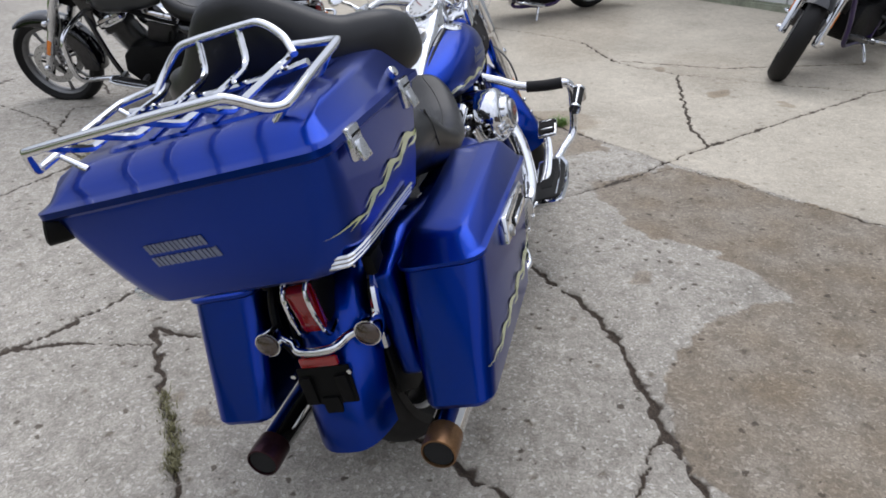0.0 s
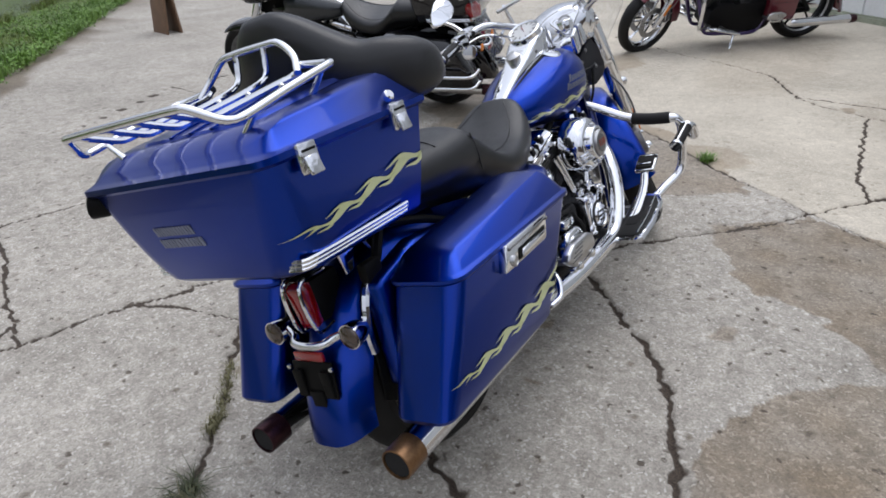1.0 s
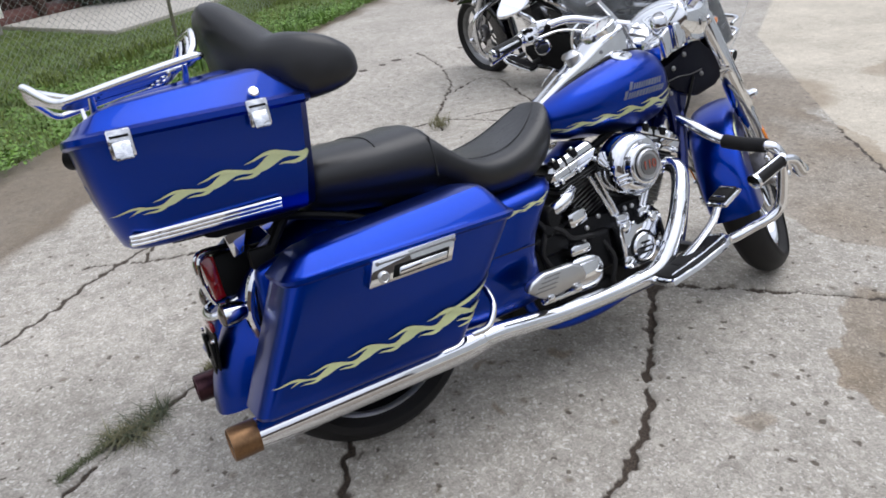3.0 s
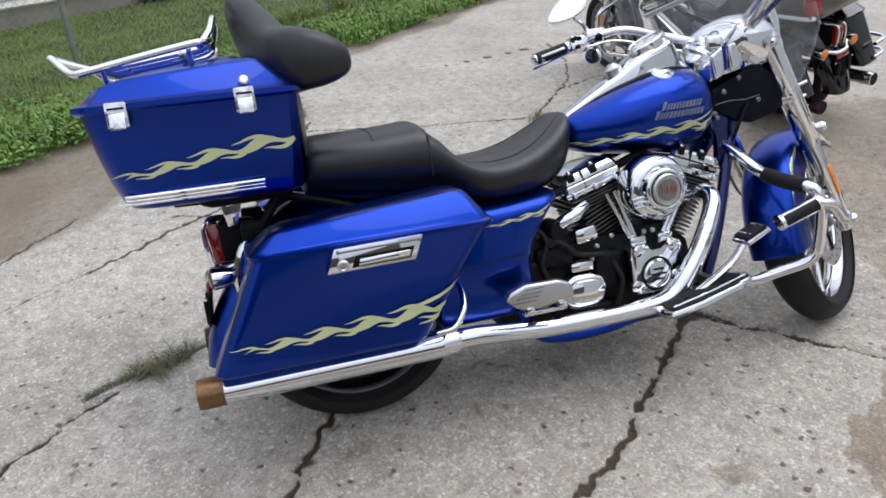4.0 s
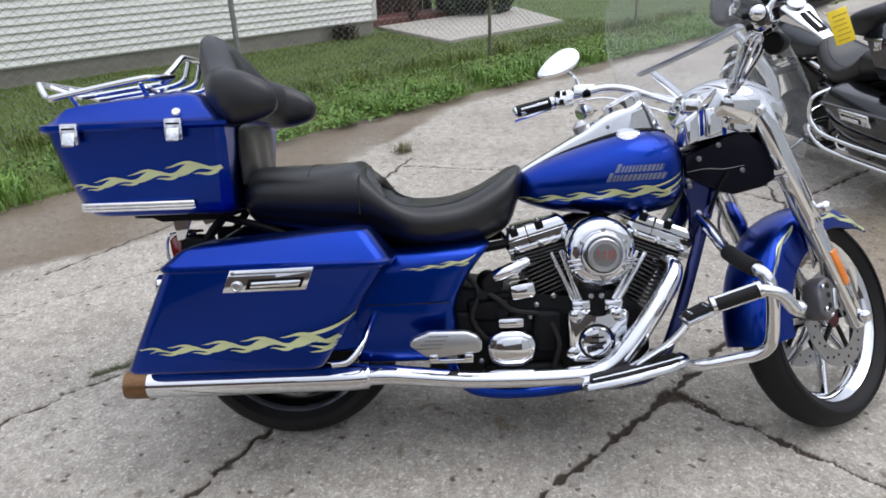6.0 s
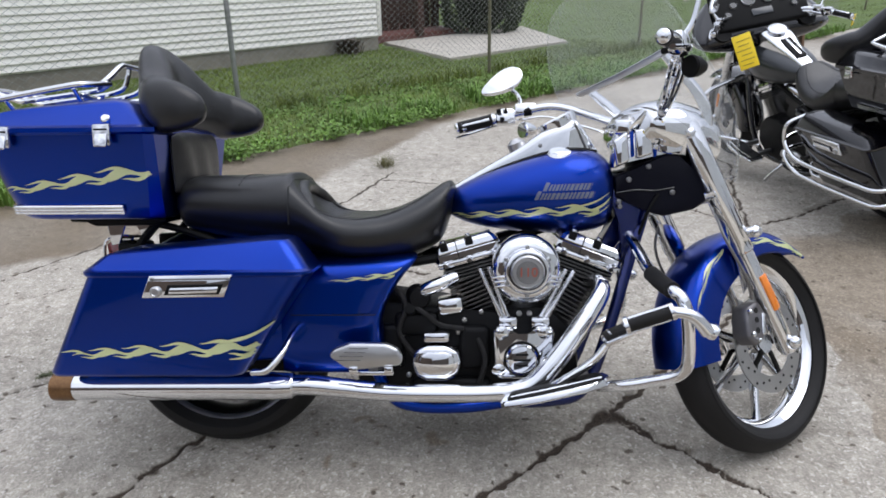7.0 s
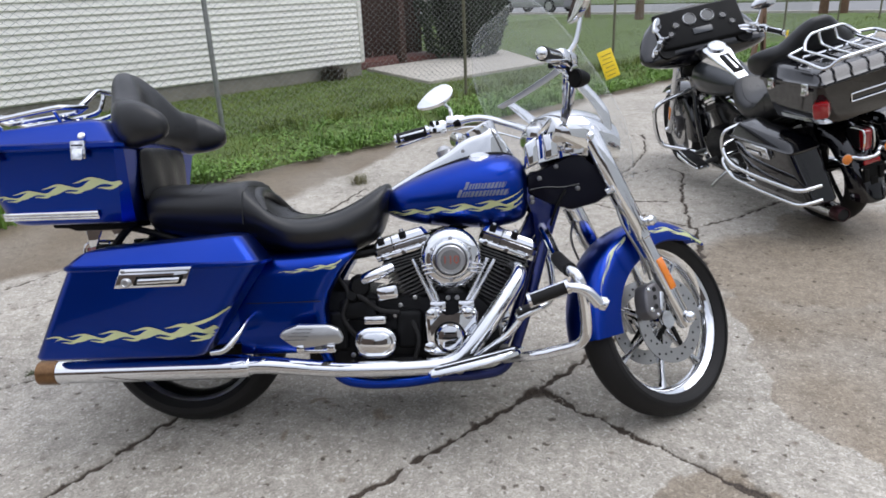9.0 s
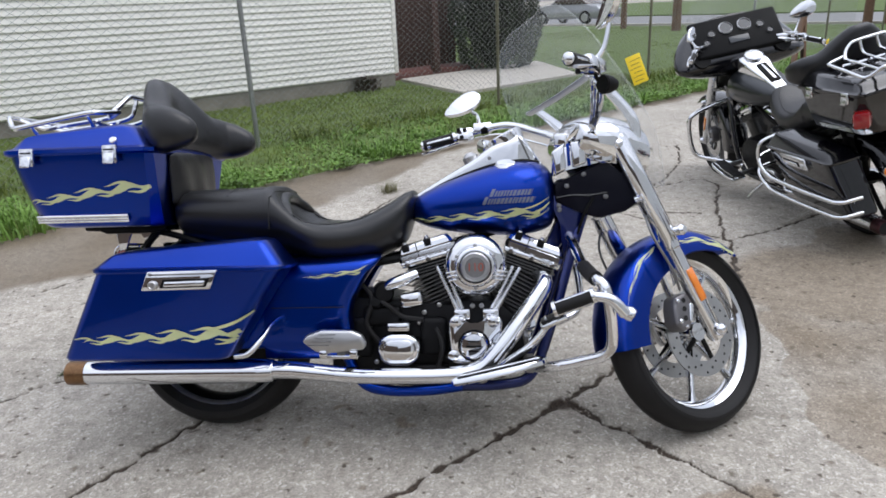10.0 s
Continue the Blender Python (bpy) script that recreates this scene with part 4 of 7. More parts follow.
    air = P("air_cleaner", lathe(nb(), [(0.07, 0), (0.095, 0.0), (0.098, 0.012), (0.0985, 0.050), (0.096, 0.066), (0.090, 0.077), (0.080, 0.085), (0.069, 0.089), (0.066, 0.089), (0.0645, 0.093), (0.063, 0.105), (0.0605, 0.110), (0.056, 0.113), (0.051, 0.113), (0.0485, 0.109), (0, 0.109)], ac, 72), CHROME, eng, "round stepped chrome air cleaner cover")
    P("badge", lathe(nb(), [(0.047, 0.113), (0.047, 0.119), (0.043, 0.123), (0.041, 0.119), (0, 0.119)], ac, 40), BRUSHED, air)
    P("badge_field", lathe(nb(), [(0, 0.1195), (0.032, 0.1195), (0.032, 0.1215), (0, 0.1215)], ac, 32), DULL, air)
    for s in (-1, 1):
        for k in range(3):
            P("groove", box(nb(), (0.918 + s * (0.0785 - 0.004 * k), -0.2135 - 0.001 * k, 0.551 - 0.0125 * k), (0.040, 0.016, 0.0075), 0.003, Matrix.Rotation(s * 0.42, 4, "Z") @ Matrix.Rotation(s * 0.16, 4, "Y")), CHROME, air)
    for k in range(6):
        a = 2 * math.pi * k / 6 + 0.52
        P("screw", lathe(nb(), [(0, 0), (0.0062, 0), (0.0062, 0.010), (0.004, 0.013), (0, 0.013)], ac @ Matrix.Translation((0.067 * math.cos(a), 0.067 * math.sin(a), 0.092)), 10), BRUSHED, air)
    if flames:
        cu = bpy.data.curves.new("badge_number", "FONT")
        cu.body, cu.size, cu.extrude, cu.align_x, cu.align_y = "110", 0.036, 0.0008, "CENTER", "CENTER"
        tmp = new("badge_number", cu)
        bpy.context.view_layer.update()
        me = bpy.data.meshes.new_from_object(tmp.evaluated_get(bpy.context.evaluated_depsgraph_get()))
        bpy.data.objects.remove(tmp)
        me.transform(Matrix.Translation((0.915, -0.2535, 0.569)) @ Matrix.Rotation(radians(90), 4, "X"))
        me.materials.append(surf("orange_red_enamel", (0.42, 0.10, 0.06), 0.35, 0.4, 0.4))
        ob = new("badge_number", me)
        ob.parent = air

    # exhaust, right and left
    for sd in (-1, 1):
        y = -0.225
        bm = nb()
        lathe(bm, [(0, 0.0), (0.03, 0.0), (0.037, 0.02), (0.0395, 0.06), (0.0395, 0.5), (0.039, 0.60), (0.0385, 0.66), (0.030, 0.662)], Matrix.Translation((0.255, y, 0.241)) @ Matrix.Rotation(radians(-90.3), 4, "Y"), 36)
        mf = P("muffler", side_y(bm, sd), CHROME, lab="long chrome muffler with a heat-tinted tip")
        bm = nb()
        lathe(bm, [(0.040, 0.0), (0.0405, 0.004), (0.0405, 0.036), (0.039, 0.045), (0.0355, 0.046), (0.0345, 0.04), (0.0345, -0.02), (0.04, -0.02)], Matrix.Translation((-0.396, y, 0.2375)) @ Matrix.Rotation(radians(-90.3), 4, "Y"), 36, True)
        P("muffler_tip", side_y(bm, sd), tip if sd < 0 else COPPERB, mf, "bronze heat-tinted muffler tip" if sd < 0 else "dark burnt copper muffler tip")
        bm = nb()
        lathe(bm, [(0, 0.0), (0.033, 0.0), (0.033, -0.01), (0, -0.01)], Matrix.Translation((-0.4375, y, 0.2373)) @ Matrix.Rotation(radians(-90.3), 4, "Y"), 24)
        # sooty cap near the mouth, also standing in for the dark hollow
        P("tip_bore", side_y(bm, sd), SOOT_GAP, mf)
        bm = nb()
        lathe(bm, [(0.034, -0.018), (0.036, -0.014), (0.036, 0.014), (0.034, 0.018)], Matrix.Translation((0.235, y, 0.241)) @ Matrix.Rotation(radians(-90.0), 4, "Y"), 28, True)
        P("clamp", side_y(bm, sd), CHROME, mf)
    bm = nb()
    tube(bm, [(1.085, -0.06, 0.520), (1.130, -0.115, 0.518), (1.126, -0.16, 0.485), (1.061, -0.205, 0.398), (0.985, -0.228, 0.301), (0.915, -0.23, 0.238), (0.80, -0.23, 0.222), (0.55, -0.228, 0.222), (0.40, -0.226, 0.234), (0.30, -0.225, 0.243), (0.2, -0.225, 0.242)], [0.023, 0.026, 0.028, 0.029, 0.029, 0.028, 0.026, 0.026, 0.028, 0.029, 0.029], 22, 7)
    P("exhaust_pipe", bm, CHROME, lab="chrome exhaust header with heat shield")

    # tank
    rows = [(0.69, 0.03, 0.725, 0.775), (0.71, 0.066, 0.705, 0.79), (0.77, 0.108, 0.682, 0.823), (0.86, 0.140, 0.666, 0.859), (0.96, 0.158, 0.656, 0.892), (1.04, 0.165, 0.653, 0.908), (1.11, 0.158, 0.66, 0.905), (1.15, 0.138, 0.672, 0.886), (1.172, 0.105, 0.69, 0.858), (1.182, 0.05, 0.72, 0.825)]
    bm = loft(nb(), [sec(r[0], r[1], r[2], r[3], 36, 2.5, 0.93) for r in lerp_rows(rows, 34)])
    ttree = BVHTree.FromBMesh(bm)
    tank = P("fuel_tank", bm, tank_paint or paint, lab="teardrop fuel tank in candy blue with pale flames" if flames else "teardrop fuel tank", sharp=60)
    if flames:
        lay("flame_decal", licks((0.715, 0.692), 0.41, 0.066, 0.022, 5, ((-0.085, 0.011, 0.115, 0.040, 0.007), (-0.035, 0.0, 0.068, 0.036, 0.011), (-0.045, -0.018, 0.075, 0.032, 0.006))), ttree, FLAME, tank, label="pale yellow flame decal")
        rng = random.Random(4)
        rws = []
        for j, (z, x0, x1) in enumerate(((0.797, 0.968, 1.100), (0.773, 0.945, 1.108))):
            x = x0
            while x < x1:
                w = 0.011 if x == x0 else rng.uniform(0.0055, 0.0105)
                tall = 0.006 if x == x0 else 0.0
                rws.append((x, min(x + w, x1), z + 0.03 * (x - 1.02) + tall / 2, 0.0185 + tall))
                x += w + 0.0030
        bars_on("lettering_bar", rws, ttree, SILVER, tank)
    for y in (-0.085,):
        P("fuel_cap", lathe(nb(), [(0.034, -0.01), (0.036, 0.004), (0.03, 0.012), (0, 0.016)], aim((1.02, y, 0.887), (0.0, -0.45, 1)), 28), CHROME, tank)
    # dash console
    rows = [(0.70, 0.026, 0.75, 0.792), (0.76, 0.031, 0.77, 0.828), (0.84, 0.039, 0.81, 0.874), (0.91, 0.049, 0.84, 0.914), (0.955, 0.057, 0.855, 0.946), (0.99, 0.061, 0.86, 0.966), (1.04, 0.063, 0.87, 0.985), (1.072, 0.061, 0.87, 0.992), (1.100, 0.054, 0.87, 0.955), (1.145, 0.040, 0.86, 0.888)]
    con = P("dash_console", loft(nb(), [sec(r[0], r[1] * (1.0 if flames else 1.5), r[2], r[3], 44, 5.0) for r in lerp_rows(rows, 28)]), CHROME, tank, "chrome tank console with a speedometer", sharp=50)
    for s in (-1, 1):
        # added black strip that darkens the edge of the console's foot
        P("console_edge_strip", tube(nb(), [(0.71, s * 0.032, 0.780), (0.80, s * 0.043, 0.829), (0.90, s * 0.057, 0.868), (0.99, s * 0.068, 0.894), (1.07, s * 0.070, 0.903), (1.13, s * 0.052, 0.896)], 0.006, 8), RUBBER, con)
    for s in (-1, 1) if flames else ():
        P("console_seam", tube(nb(), [(1.062, s * 0.064, 0.985), (1.082, s * 0.0625, 0.945), (1.100, s * 0.058, 0.905)], 0.0022, 6), DULL, con)
        P("console_trim", tube(nb(), [(0.775, s * 0.034, 0.812), (0.86, s * 0.044, 0.852), (0.95, s * 0.0585, 0.886), (1.05, s * 0.0655, 0.905)], 0.0030, 6), BRUSHED, con)
        P("console_screw", lathe(nb(), [(0.006, 0), (0.006, 0.003), (0, 0.004)], aim((0.965, s * 0.0575, 0.915), (0, s, 0.1)), 14), DULL, con)
    if not flames:
        P("console_inset", prism(nb(), [(0.775, 0.846), (0.940, 0.942), (0.950, 0.926), (0.785, 0.832)], -0.034, 0.034, 0.002), PLASTIC, con)
    sp = aim((1.020, 0, 0.984), (-0.46, 0, 0.89))
    if front == "fairing":
        P("console_cap", lathe(nb(), [(0.056, -0.03), (0.061, 0.0), (0.061, 0.014), (0.052, 0.022), (0.03, 0.027), (0, 0.028)], sp, 40), CHROME, con, "round chrome console cap")
        P("console_rib", prism(nb(), [(0.79, 0.861), (0.93, 0.939), (0.93, 0.934), (0.79, 0.855)], -0.008, 0.008, 0.001), CHROME, con)
    else:
        P("speedometer", lathe(nb(), [(0.056, -0.03), (0.061, 0.0), (0.061, 0.010), (0.056, 0.014), (0.051, 0.010)], sp, 40), CHROME, con)
        P("dial", lathe(nb(), [(0, 0.008), (0.052, 0.008)], sp, 40), WHITEDIAL, con)
        for k in range(12):
            a = 2 * math.pi * k / 12
            P("dial_mark", box(nb(), (0, 0, 0), (0.010, 0.003, 0.001), 0, sp @ Matrix.Rotation(a, 4, "Z") @ Matrix.Translation((0.042, 0, 0.0095))), PLASTIC, con)
        P("needle", box(nb(), (0, 0, 0), (0.04, 0.003, 0.001), 0, sp @ Matrix.Rotation(2.2, 4, "Z") @ Matrix.Translation((0.015, 0, 0.011))), REDLENS, con)
        P("ignition_switch", lathe(nb(), [(0.026, -0.02), (0.028, 0.006), (0.02, 0.012), (0.012, 0.02), (0, 0.02)], aim((0.90, 0, 0.918), (-0.35, 0, 1)), 24), BRUSHED, con)

    # seat
    rows = [(-0.092, 0.13, 0.70, 0.79, 0.0), (-0.075, 0.165, 0.672, 0.83, 0.0), (0.0, 0.178, 0.655, 0.84, 0.004), (0.10, 0.186, 0.64, 0.842, 0.006), (0.19, 0.188, 0.625, 0.85, 0.01), (0.235, 0.188, 0.615, 0.853, 0.014), (0.262, 0.19, 0.61, 0.846, 0.06), (0.30, 0.193, 0.602, 0.812, 0.085), (0.34, 0.197, 0.595, 0.772, 0.075), (0.40, 0.20, 0.578, 0.738, 0.03), (0.47, 0.195, 0.574, 0.733, 0.018), (0.54, 0.178, 0.578, 0.744, 0.010), (0.61, 0.155, 0.598, 0.771, 0.004), (0.67, 0.125, 0.636, 0.803, 0.0), (0.70, 0.09, 0.705, 0.815, 0.0), (0.715, 0.05, 0.74, 0.80, 0.0)]
    secs = []
    for r in lerp_rows(rows, 64):
        x, hw, zb, zt, dish = r
        s = sec(x, hw, zb, zt, 40, 2.9, 0.8)
        zc = (zb + zt) / 2
        secs.append([(px, py, pz - (dish * (1 - (py / hw) ** 2) if pz > zc else 0)) for px, py, pz in s])
    bm = loft(nb(), secs)
    stree = BVHTree.FromBMesh(bm)
    seat = P("seat", bm, VINYL, lab="stepped black vinyl two-up saddle", sharp=70)

    def stitch(pts):
        hits = [stree.ray_cast(Vector((x, y, 1.2)), Vector((0, 0, -1)))[0] for x, y in pts]
        P("seam", tube(nb(), [h + Vector((0, 0, 0.0004)) for h in hits if h is not None], 0.0026, 6, 3), VINYL, seat)

    stitch([(0.246, -0.165 + 0.033 * k) for k in range(11)])
    hits = [stree.ray_cast(Vector((0.252 + 0.060 * abs(y / 0.16) ** 2.5, y, 1.2)), Vector((0, 0, -1)))[0] for y in np.linspace(-0.158, 0.158, 15)]
    P("bolster", tube(nb(), [h + Vector((0, 0, -0.013)) for h in hits if h is not None], [0.012, 0.020] + [0.025] * (len(hits) - 4) + [0.020, 0.012], 14), VINYL, seat, "rolled edge between rider and passenger seat", sharp=70)
    stitch([(0.10, -0.16 + 0.032 * k) for k in range(11)])
    for s in (-1, 1):
        stitch([(0.275, s * 0.12), (0.31, s * 0.135), (0.36, s * 0.145), (0.43, s * 0.145), (0.50, s * 0.132), (0.57, s * 0.11), (0.63, s * 0.08), (0.68, s * 0.045)])
    P("seam", tube(nb(), [(0.245, -0.1885, 0.70), (0.245, -0.186, 0.76), (0.245, -0.176, 0.805)], 0.0028, 6), VINYL, seat)
    P("seam", tube(nb(), [(0.245, 0.1885, 0.70), (0.245, 0.186, 0.76), (0.245, 0.176, 0.805)], 0.0028, 6), VINYL, seat)

    # rear fender
    secs = []
    for k in range(22):
        a = radians(68 + 127 * k / 21)
        r = 0.345 + 0.02 * (k / 21)
        px, pz = r * math.cos(a), 0.335 + r * math.sin(a)
        if k > 15:
            px = min(px, -0.335) - 0.012 * (k - 15)
        row = []
        for y in np.linspace(-1, 1, 15):
            d = 1 - abs(y) ** 3.2
            rr = r - 0.07 * (1 - d)
            row.append((px * (rr / r), y * 0.105, 0.335 + (pz - 0.335) * (rr / r)))
        inner = [(q[0] * 0.985, q[1] * 0.95, 0.335 + (q[2] - 0.335) * 0.985) for q in row[::-1]]
        secs.append(row + inner)
    P("rear_fender", loft(nb(), secs), paint, lab="glossy painted rear fender", sharp=50)

    # side covers
    for sd in (-1, 1):
        # a rounded shoulder along the top, the front edge swept back to a narrow foot
        secs = []
        for z, xf, yo in ((0.272, 0.490, -0.196), (0.280, 0.500, -0.206), (0.34, 0.508, -0.213), (0.42, 0.502, -0.216), (0.47, 0.516, -0.217), (0.525, 0.548, -0.218), (0.556, 0.574, -0.218), (0.572, 0.590, -0.214), (0.586, 0.602, -0.200), (0.597, 0.606, -0.178), (0.602, 0.600, -0.150)):
            row = [(0.22, yo + 0.004), (0.26, yo - 0.002), (0.33, yo - 0.004), (0.42, yo - 0.002), (xf - 0.045, yo + 0.004), (xf - 0.014, yo + 0.012), (xf, yo + 0.032), (xf - 0.004, -0.10)]
            secs.append([(x, y, z + (0.04 * (x - 0.45) if z > 0.55 else 0.0)) for x, y in row] + [(0.22, -0.10, z)])
        bm = loft(nb(), secs)
        tr = BVHTree.FromBMesh(bm)
        sc = P("side_cover", side_y(bm, sd), paint, lab="glossy side cover", sharp=55)
        P("cover_seam", side_y(box(nb(), (0.37, -0.2195, 0.445), (0.24, 0.004, 0.0022)), sd), SOOT_GAP, sc)
        if flames and sd < 0:
            lay("flame_decal", licks((0.375, 0.531), 0.17, 0.034, 0.06, 3, ((-0.035, 0.002, 0.055, 0.020, 0.008),)), tr, FLAME, sc)

    if bags:
        for sd in (-1, 1):
            # side bag: foot to rim, then lid
            def bag_ring(z, xr, xf, yo, yi, rr):
                pts = []
                for cx, cy, a0 in ((xf - rr, yo + rr, -90), (xf - rr, yi - rr, 0), (xr + rr, yi - rr, 90), (xr + rr, yo + rr, 180)):
                    for k in range(6):
                        a = radians(a0 + 18 * k)
                        pts.append((cx + rr * math.cos(a), cy + rr * math.sin(a), z))
                return pts

            bm = loft(nb(), [bag_ring(*r) for r in ((0.304, -0.366, 0.128, -0.338, -0.210, 0.03), (0.308, -0.380, 0.142, -0.352, -0.202, 0.036), (0.318, -0.383, 0.150, -0.360, -0.198, 0.040), (0.40, -0.343, 0.206, -0.368, -0.195, 0.042), (0.50, -0.294, 0.272, -0.377, -0.192, 0.042), (0.585, -0.253, 0.332, -0.382, -0.19, 0.042))])
            btree = BVHTree.FromBMesh(bm)
            bag = P("saddlebag", side_y(bm, sd), paint, lab="hard saddlebag with pale flames along its side" if flames else "hard saddlebag", sharp=40)
            # lid: a lip, steep sides, a faceted front end, and a top that falls to the rear
            secs = []
            for f, dz, ix, ir, iy, rr in ((0.0, -0.006, 0.0, 0.0, 0.0, 0.044), (0.0, 0.0, -0.005, -0.005, -0.006, 0.046), (0.0, 0.008, -0.005, -0.005, -0.006, 0.046), (0.0, 0.013, 0.004, 0.002, 0.004, 0.042), (0.10, 0.012, 0.010, 0.005, 0.007, 0.038), (0.78, 0.010, 0.050, 0.036, 0.028, 0.032), (0.93, 0.008, 0.062, 0.048, 0.038, 0.032), (1.0, 0.006, 0.080, 0.066, 0.056, 0.030), (1.0, 0.008, 0.110, 0.10, 0.082, 0.010)):
                row = []
                for x, y, z in bag_ring(0.588, -0.257 + ir, 0.340 - ix, -0.384 + iy, -0.186 - iy * 0.7, rr):
                    rise = np.interp(x, (-0.25, -0.20, -0.12, 0.0, 0.12, 0.24), (0.030, 0.046, 0.060, 0.071, 0.079, 0.083))
                    row.append((x, y, 0.588 + dz + f * rise))
                secs.append(row)
            P("bag_lid", side_y(loft(nb(), secs), sd), paint, bag, sharp=24)
            P("seal", side_y(box(nb(), (0.04, -0.286, 0.5835), (0.56, 0.176, 0.004)), sd), SOOT_GAP, bag)
            # latch handle
            bm = prism(nb(), [(-0.066, 0.590), (0.150, 0.592), (0.126, 0.533), (-0.090, 0.531)], -0.402, -0.378, 0.004)
            h = P("bag_latch", side_y(bm, sd), CHROME, bag, "long chrome bag latch")
            bm = prism(nb(), [(-0.018, 0.566), (0.126, 0.568), (0.114, 0.541), (-0.030, 0.539)], -0.4045, -0.4005, 0.002)
            P("latch_recess", side_y(bm, sd), PLASTIC, h)
            bm = prism(nb(), [(-0.010, 0.560), (0.116, 0.562), (0.110, 0.545), (-0.016, 0.543)], -0.412, -0.402, 0.004)
            P("latch_lever", side_y(bm, sd), CHROME, h)
            bm = prism(nb(), [(-0.052, 0.582), (0.138, 0.584), (0.136, 0.579), (-0.054, 0.577)], -0.4035, -0.4005, 0.001)
            P("latch_groove", side_y(bm, sd), DULL, h)
            for lx in (-0.058, 0.140):
                bm = lathe(nb(), [(0.005, 0), (0.005, 0.003), (0.003, 0.005), (0, 0.005)], aim((lx, -0.402, 0.581), (0, -1, 0)), 10)
                P("latch_screw", side_y(bm, sd), DULL, h)
            bm = lathe(nb(), [(0.014, 0), (0.014, 0.005), (0.010, 0.008), (0.008, 0.006), (0, 0.006)], aim((-0.050, -0.402, 0.548), (0, -1, 0)), 18)
            P("key_lock", side_y(bm, sd), BRUSHED, h)
            if flames and sd < 0:
                lay("flame_decal", licks((-0.305, 0.342), 0.50, 0.098, 0.0, 5, ((-0.115, 0.020, 0.180, 0.068, 0.013), (-0.055, 0.002, 0.128, 0.066, 0.019), (-0.075, -0.026, 0.140, 0.056, 0.012))), btree, FLAME, bag, label="pale yellow flame decal")
            # support bar
            bm = nb()
            tube(bm, [(0.17, -0.34, 0.315), (0.215, -0.35, 0.325), (0.25, -0.33, 0.365), (0.265, -0.27, 0.40), (0.27, -0.18, 0.41)], 0.009, 10)
            P("bag_support_bar", side_y(bm, sd), CHROME)
            if bag_rails:
                for z, dx in ((0.42, 0.02), (0.335, 0.0)):
                    bm = nb()
                    tube(bm, [(0.40, -0.20, z + 0.1), (0.40 - dx, -0.39, z + 0.1), (0.28, -0.425, z + 0.02), (0.1, -0.43, z), (-0.25, -0.43, z), (-0.36, -0.41, z), (-0.38, -0.30, z)], 0.0125, 10)
                    P("bag_guard_rail", side_y(bm, sd), CHROME)
                bm = nb()
                tube(bm, [(0.36, -0.30, 0.33), (0.37, -0.40, 0.45), (0.36, -0.40, 0.60), (0.33, -0.30, 0.64)], 0.0125, 10)
                P("bag_guard_hoop", side_y(bm, sd), CHROME)

    if flames:
        bm = prism(nb(), [(-0.285, 0.33), (-0.27, 0.60), (-0.10, 0.64), (0.24, 0.60), (0.27, 0.30), (0.10, 0.30)], -0.178, -0.118, 0.02, 3)
        P("strut_cover", bm, paint, lab="painted cover between fender and saddlebag")
        for s in (-1, 1):
            # added black sheet standing in for the shaded gap beside the wheel
            P("gap_shade_panel", prism(nb(), [(-0.30, 0.30), (-0.27, 0.56), (-0.10, 0.62), (0.22, 0.56), (0.30, 0.34), (0.20, 0.25), (-0.22, 0.25)], s * 0.112 - 0.004, s * 0.112 + 0.004, 0.002), PLASTIC)
    # tail
    bm = prism(nb(), [(-0.367, 0.626), (-0.350, 0.640), (-0.330, 0.636), (-0.325, 0.528), (-0.354, 0.522)], -0.027, 0.027, 0.006)
    tl = P("tail_lamp", bm, REDLENS, lab="red tail lamp in a chrome surround")
    for y in (-0.031, 0.031):
        bm = tube(nb(), [(-0.28, y, 0.645), (-0.367, y * 0.9, 0.635), (-0.357, y, 0.518), (-0.29, y, 0.518)], 0.005, 8)
        P("lamp_bezel", bm, CHROME, tl)
    P("lamp_back", box(nb(), (-0.285, 0, 0.58), (0.10, 0.06, 0.115), 0.015), PLASTIC, tl)
    bm = nb()
    tube(bm, [(-0.33, -0.12, 0.512), (-0.35, -0.07, 0.50), (-0.375, -0.045, 0.492), (-0.382, 0.0, 0.49), (-0.375, 0.045, 0.492), (-0.35, 0.07, 0.50), (-0.33, 0.12, 0.512)], 0.011, 10)
    sb = P("signal_bar", bm, CHROME)
    for y in (-0.127, 0.127):
        mm = aim((-0.335, y, 0.508), (-1, 0, 0))
        ts = P("turn_signal", lathe(nb(), [(0, -0.03), (0.02, -0.026), (0.028, -0.005), (0.031, 0.02), (0.031, 0.026), (0.028, 0.026)], mm, 28), CHROME, sb, "round chrome turn signal with a smoked lens")
        P("lens", lathe(nb(), [(0.029, 0.02), (0.027, 0.03), (0.018, 0.036), (0, 0.04)], mm, 28), SMOKE if flames else AMBER, ts)
    P("reflector", box(nb(), (-0.384, 0, 0.466), (0.012, 0.095, 0.024), 0.004), REDLENS, root, "red rear reflector")
    bm = prism(nb(), [(-0.387, 0.452), (-0.380, 0.452), (-0.392, 0.36), (-0.399, 0.36)], -0.066, 0.066, 0.003)
    pl = P("plate_bracket", bm, PLASTIC, lab="empty black number plate bracket")
    for y, w, z in ((-0.045, 0.03, 0.40), (0.045, 0.03, 0.40), (0, 0.045, 0.345)):
        P("bracket_arm", box(nb(), (-0.397, y, z), (0.012, w, 0.07), 0.004), PLASTIC, pl)
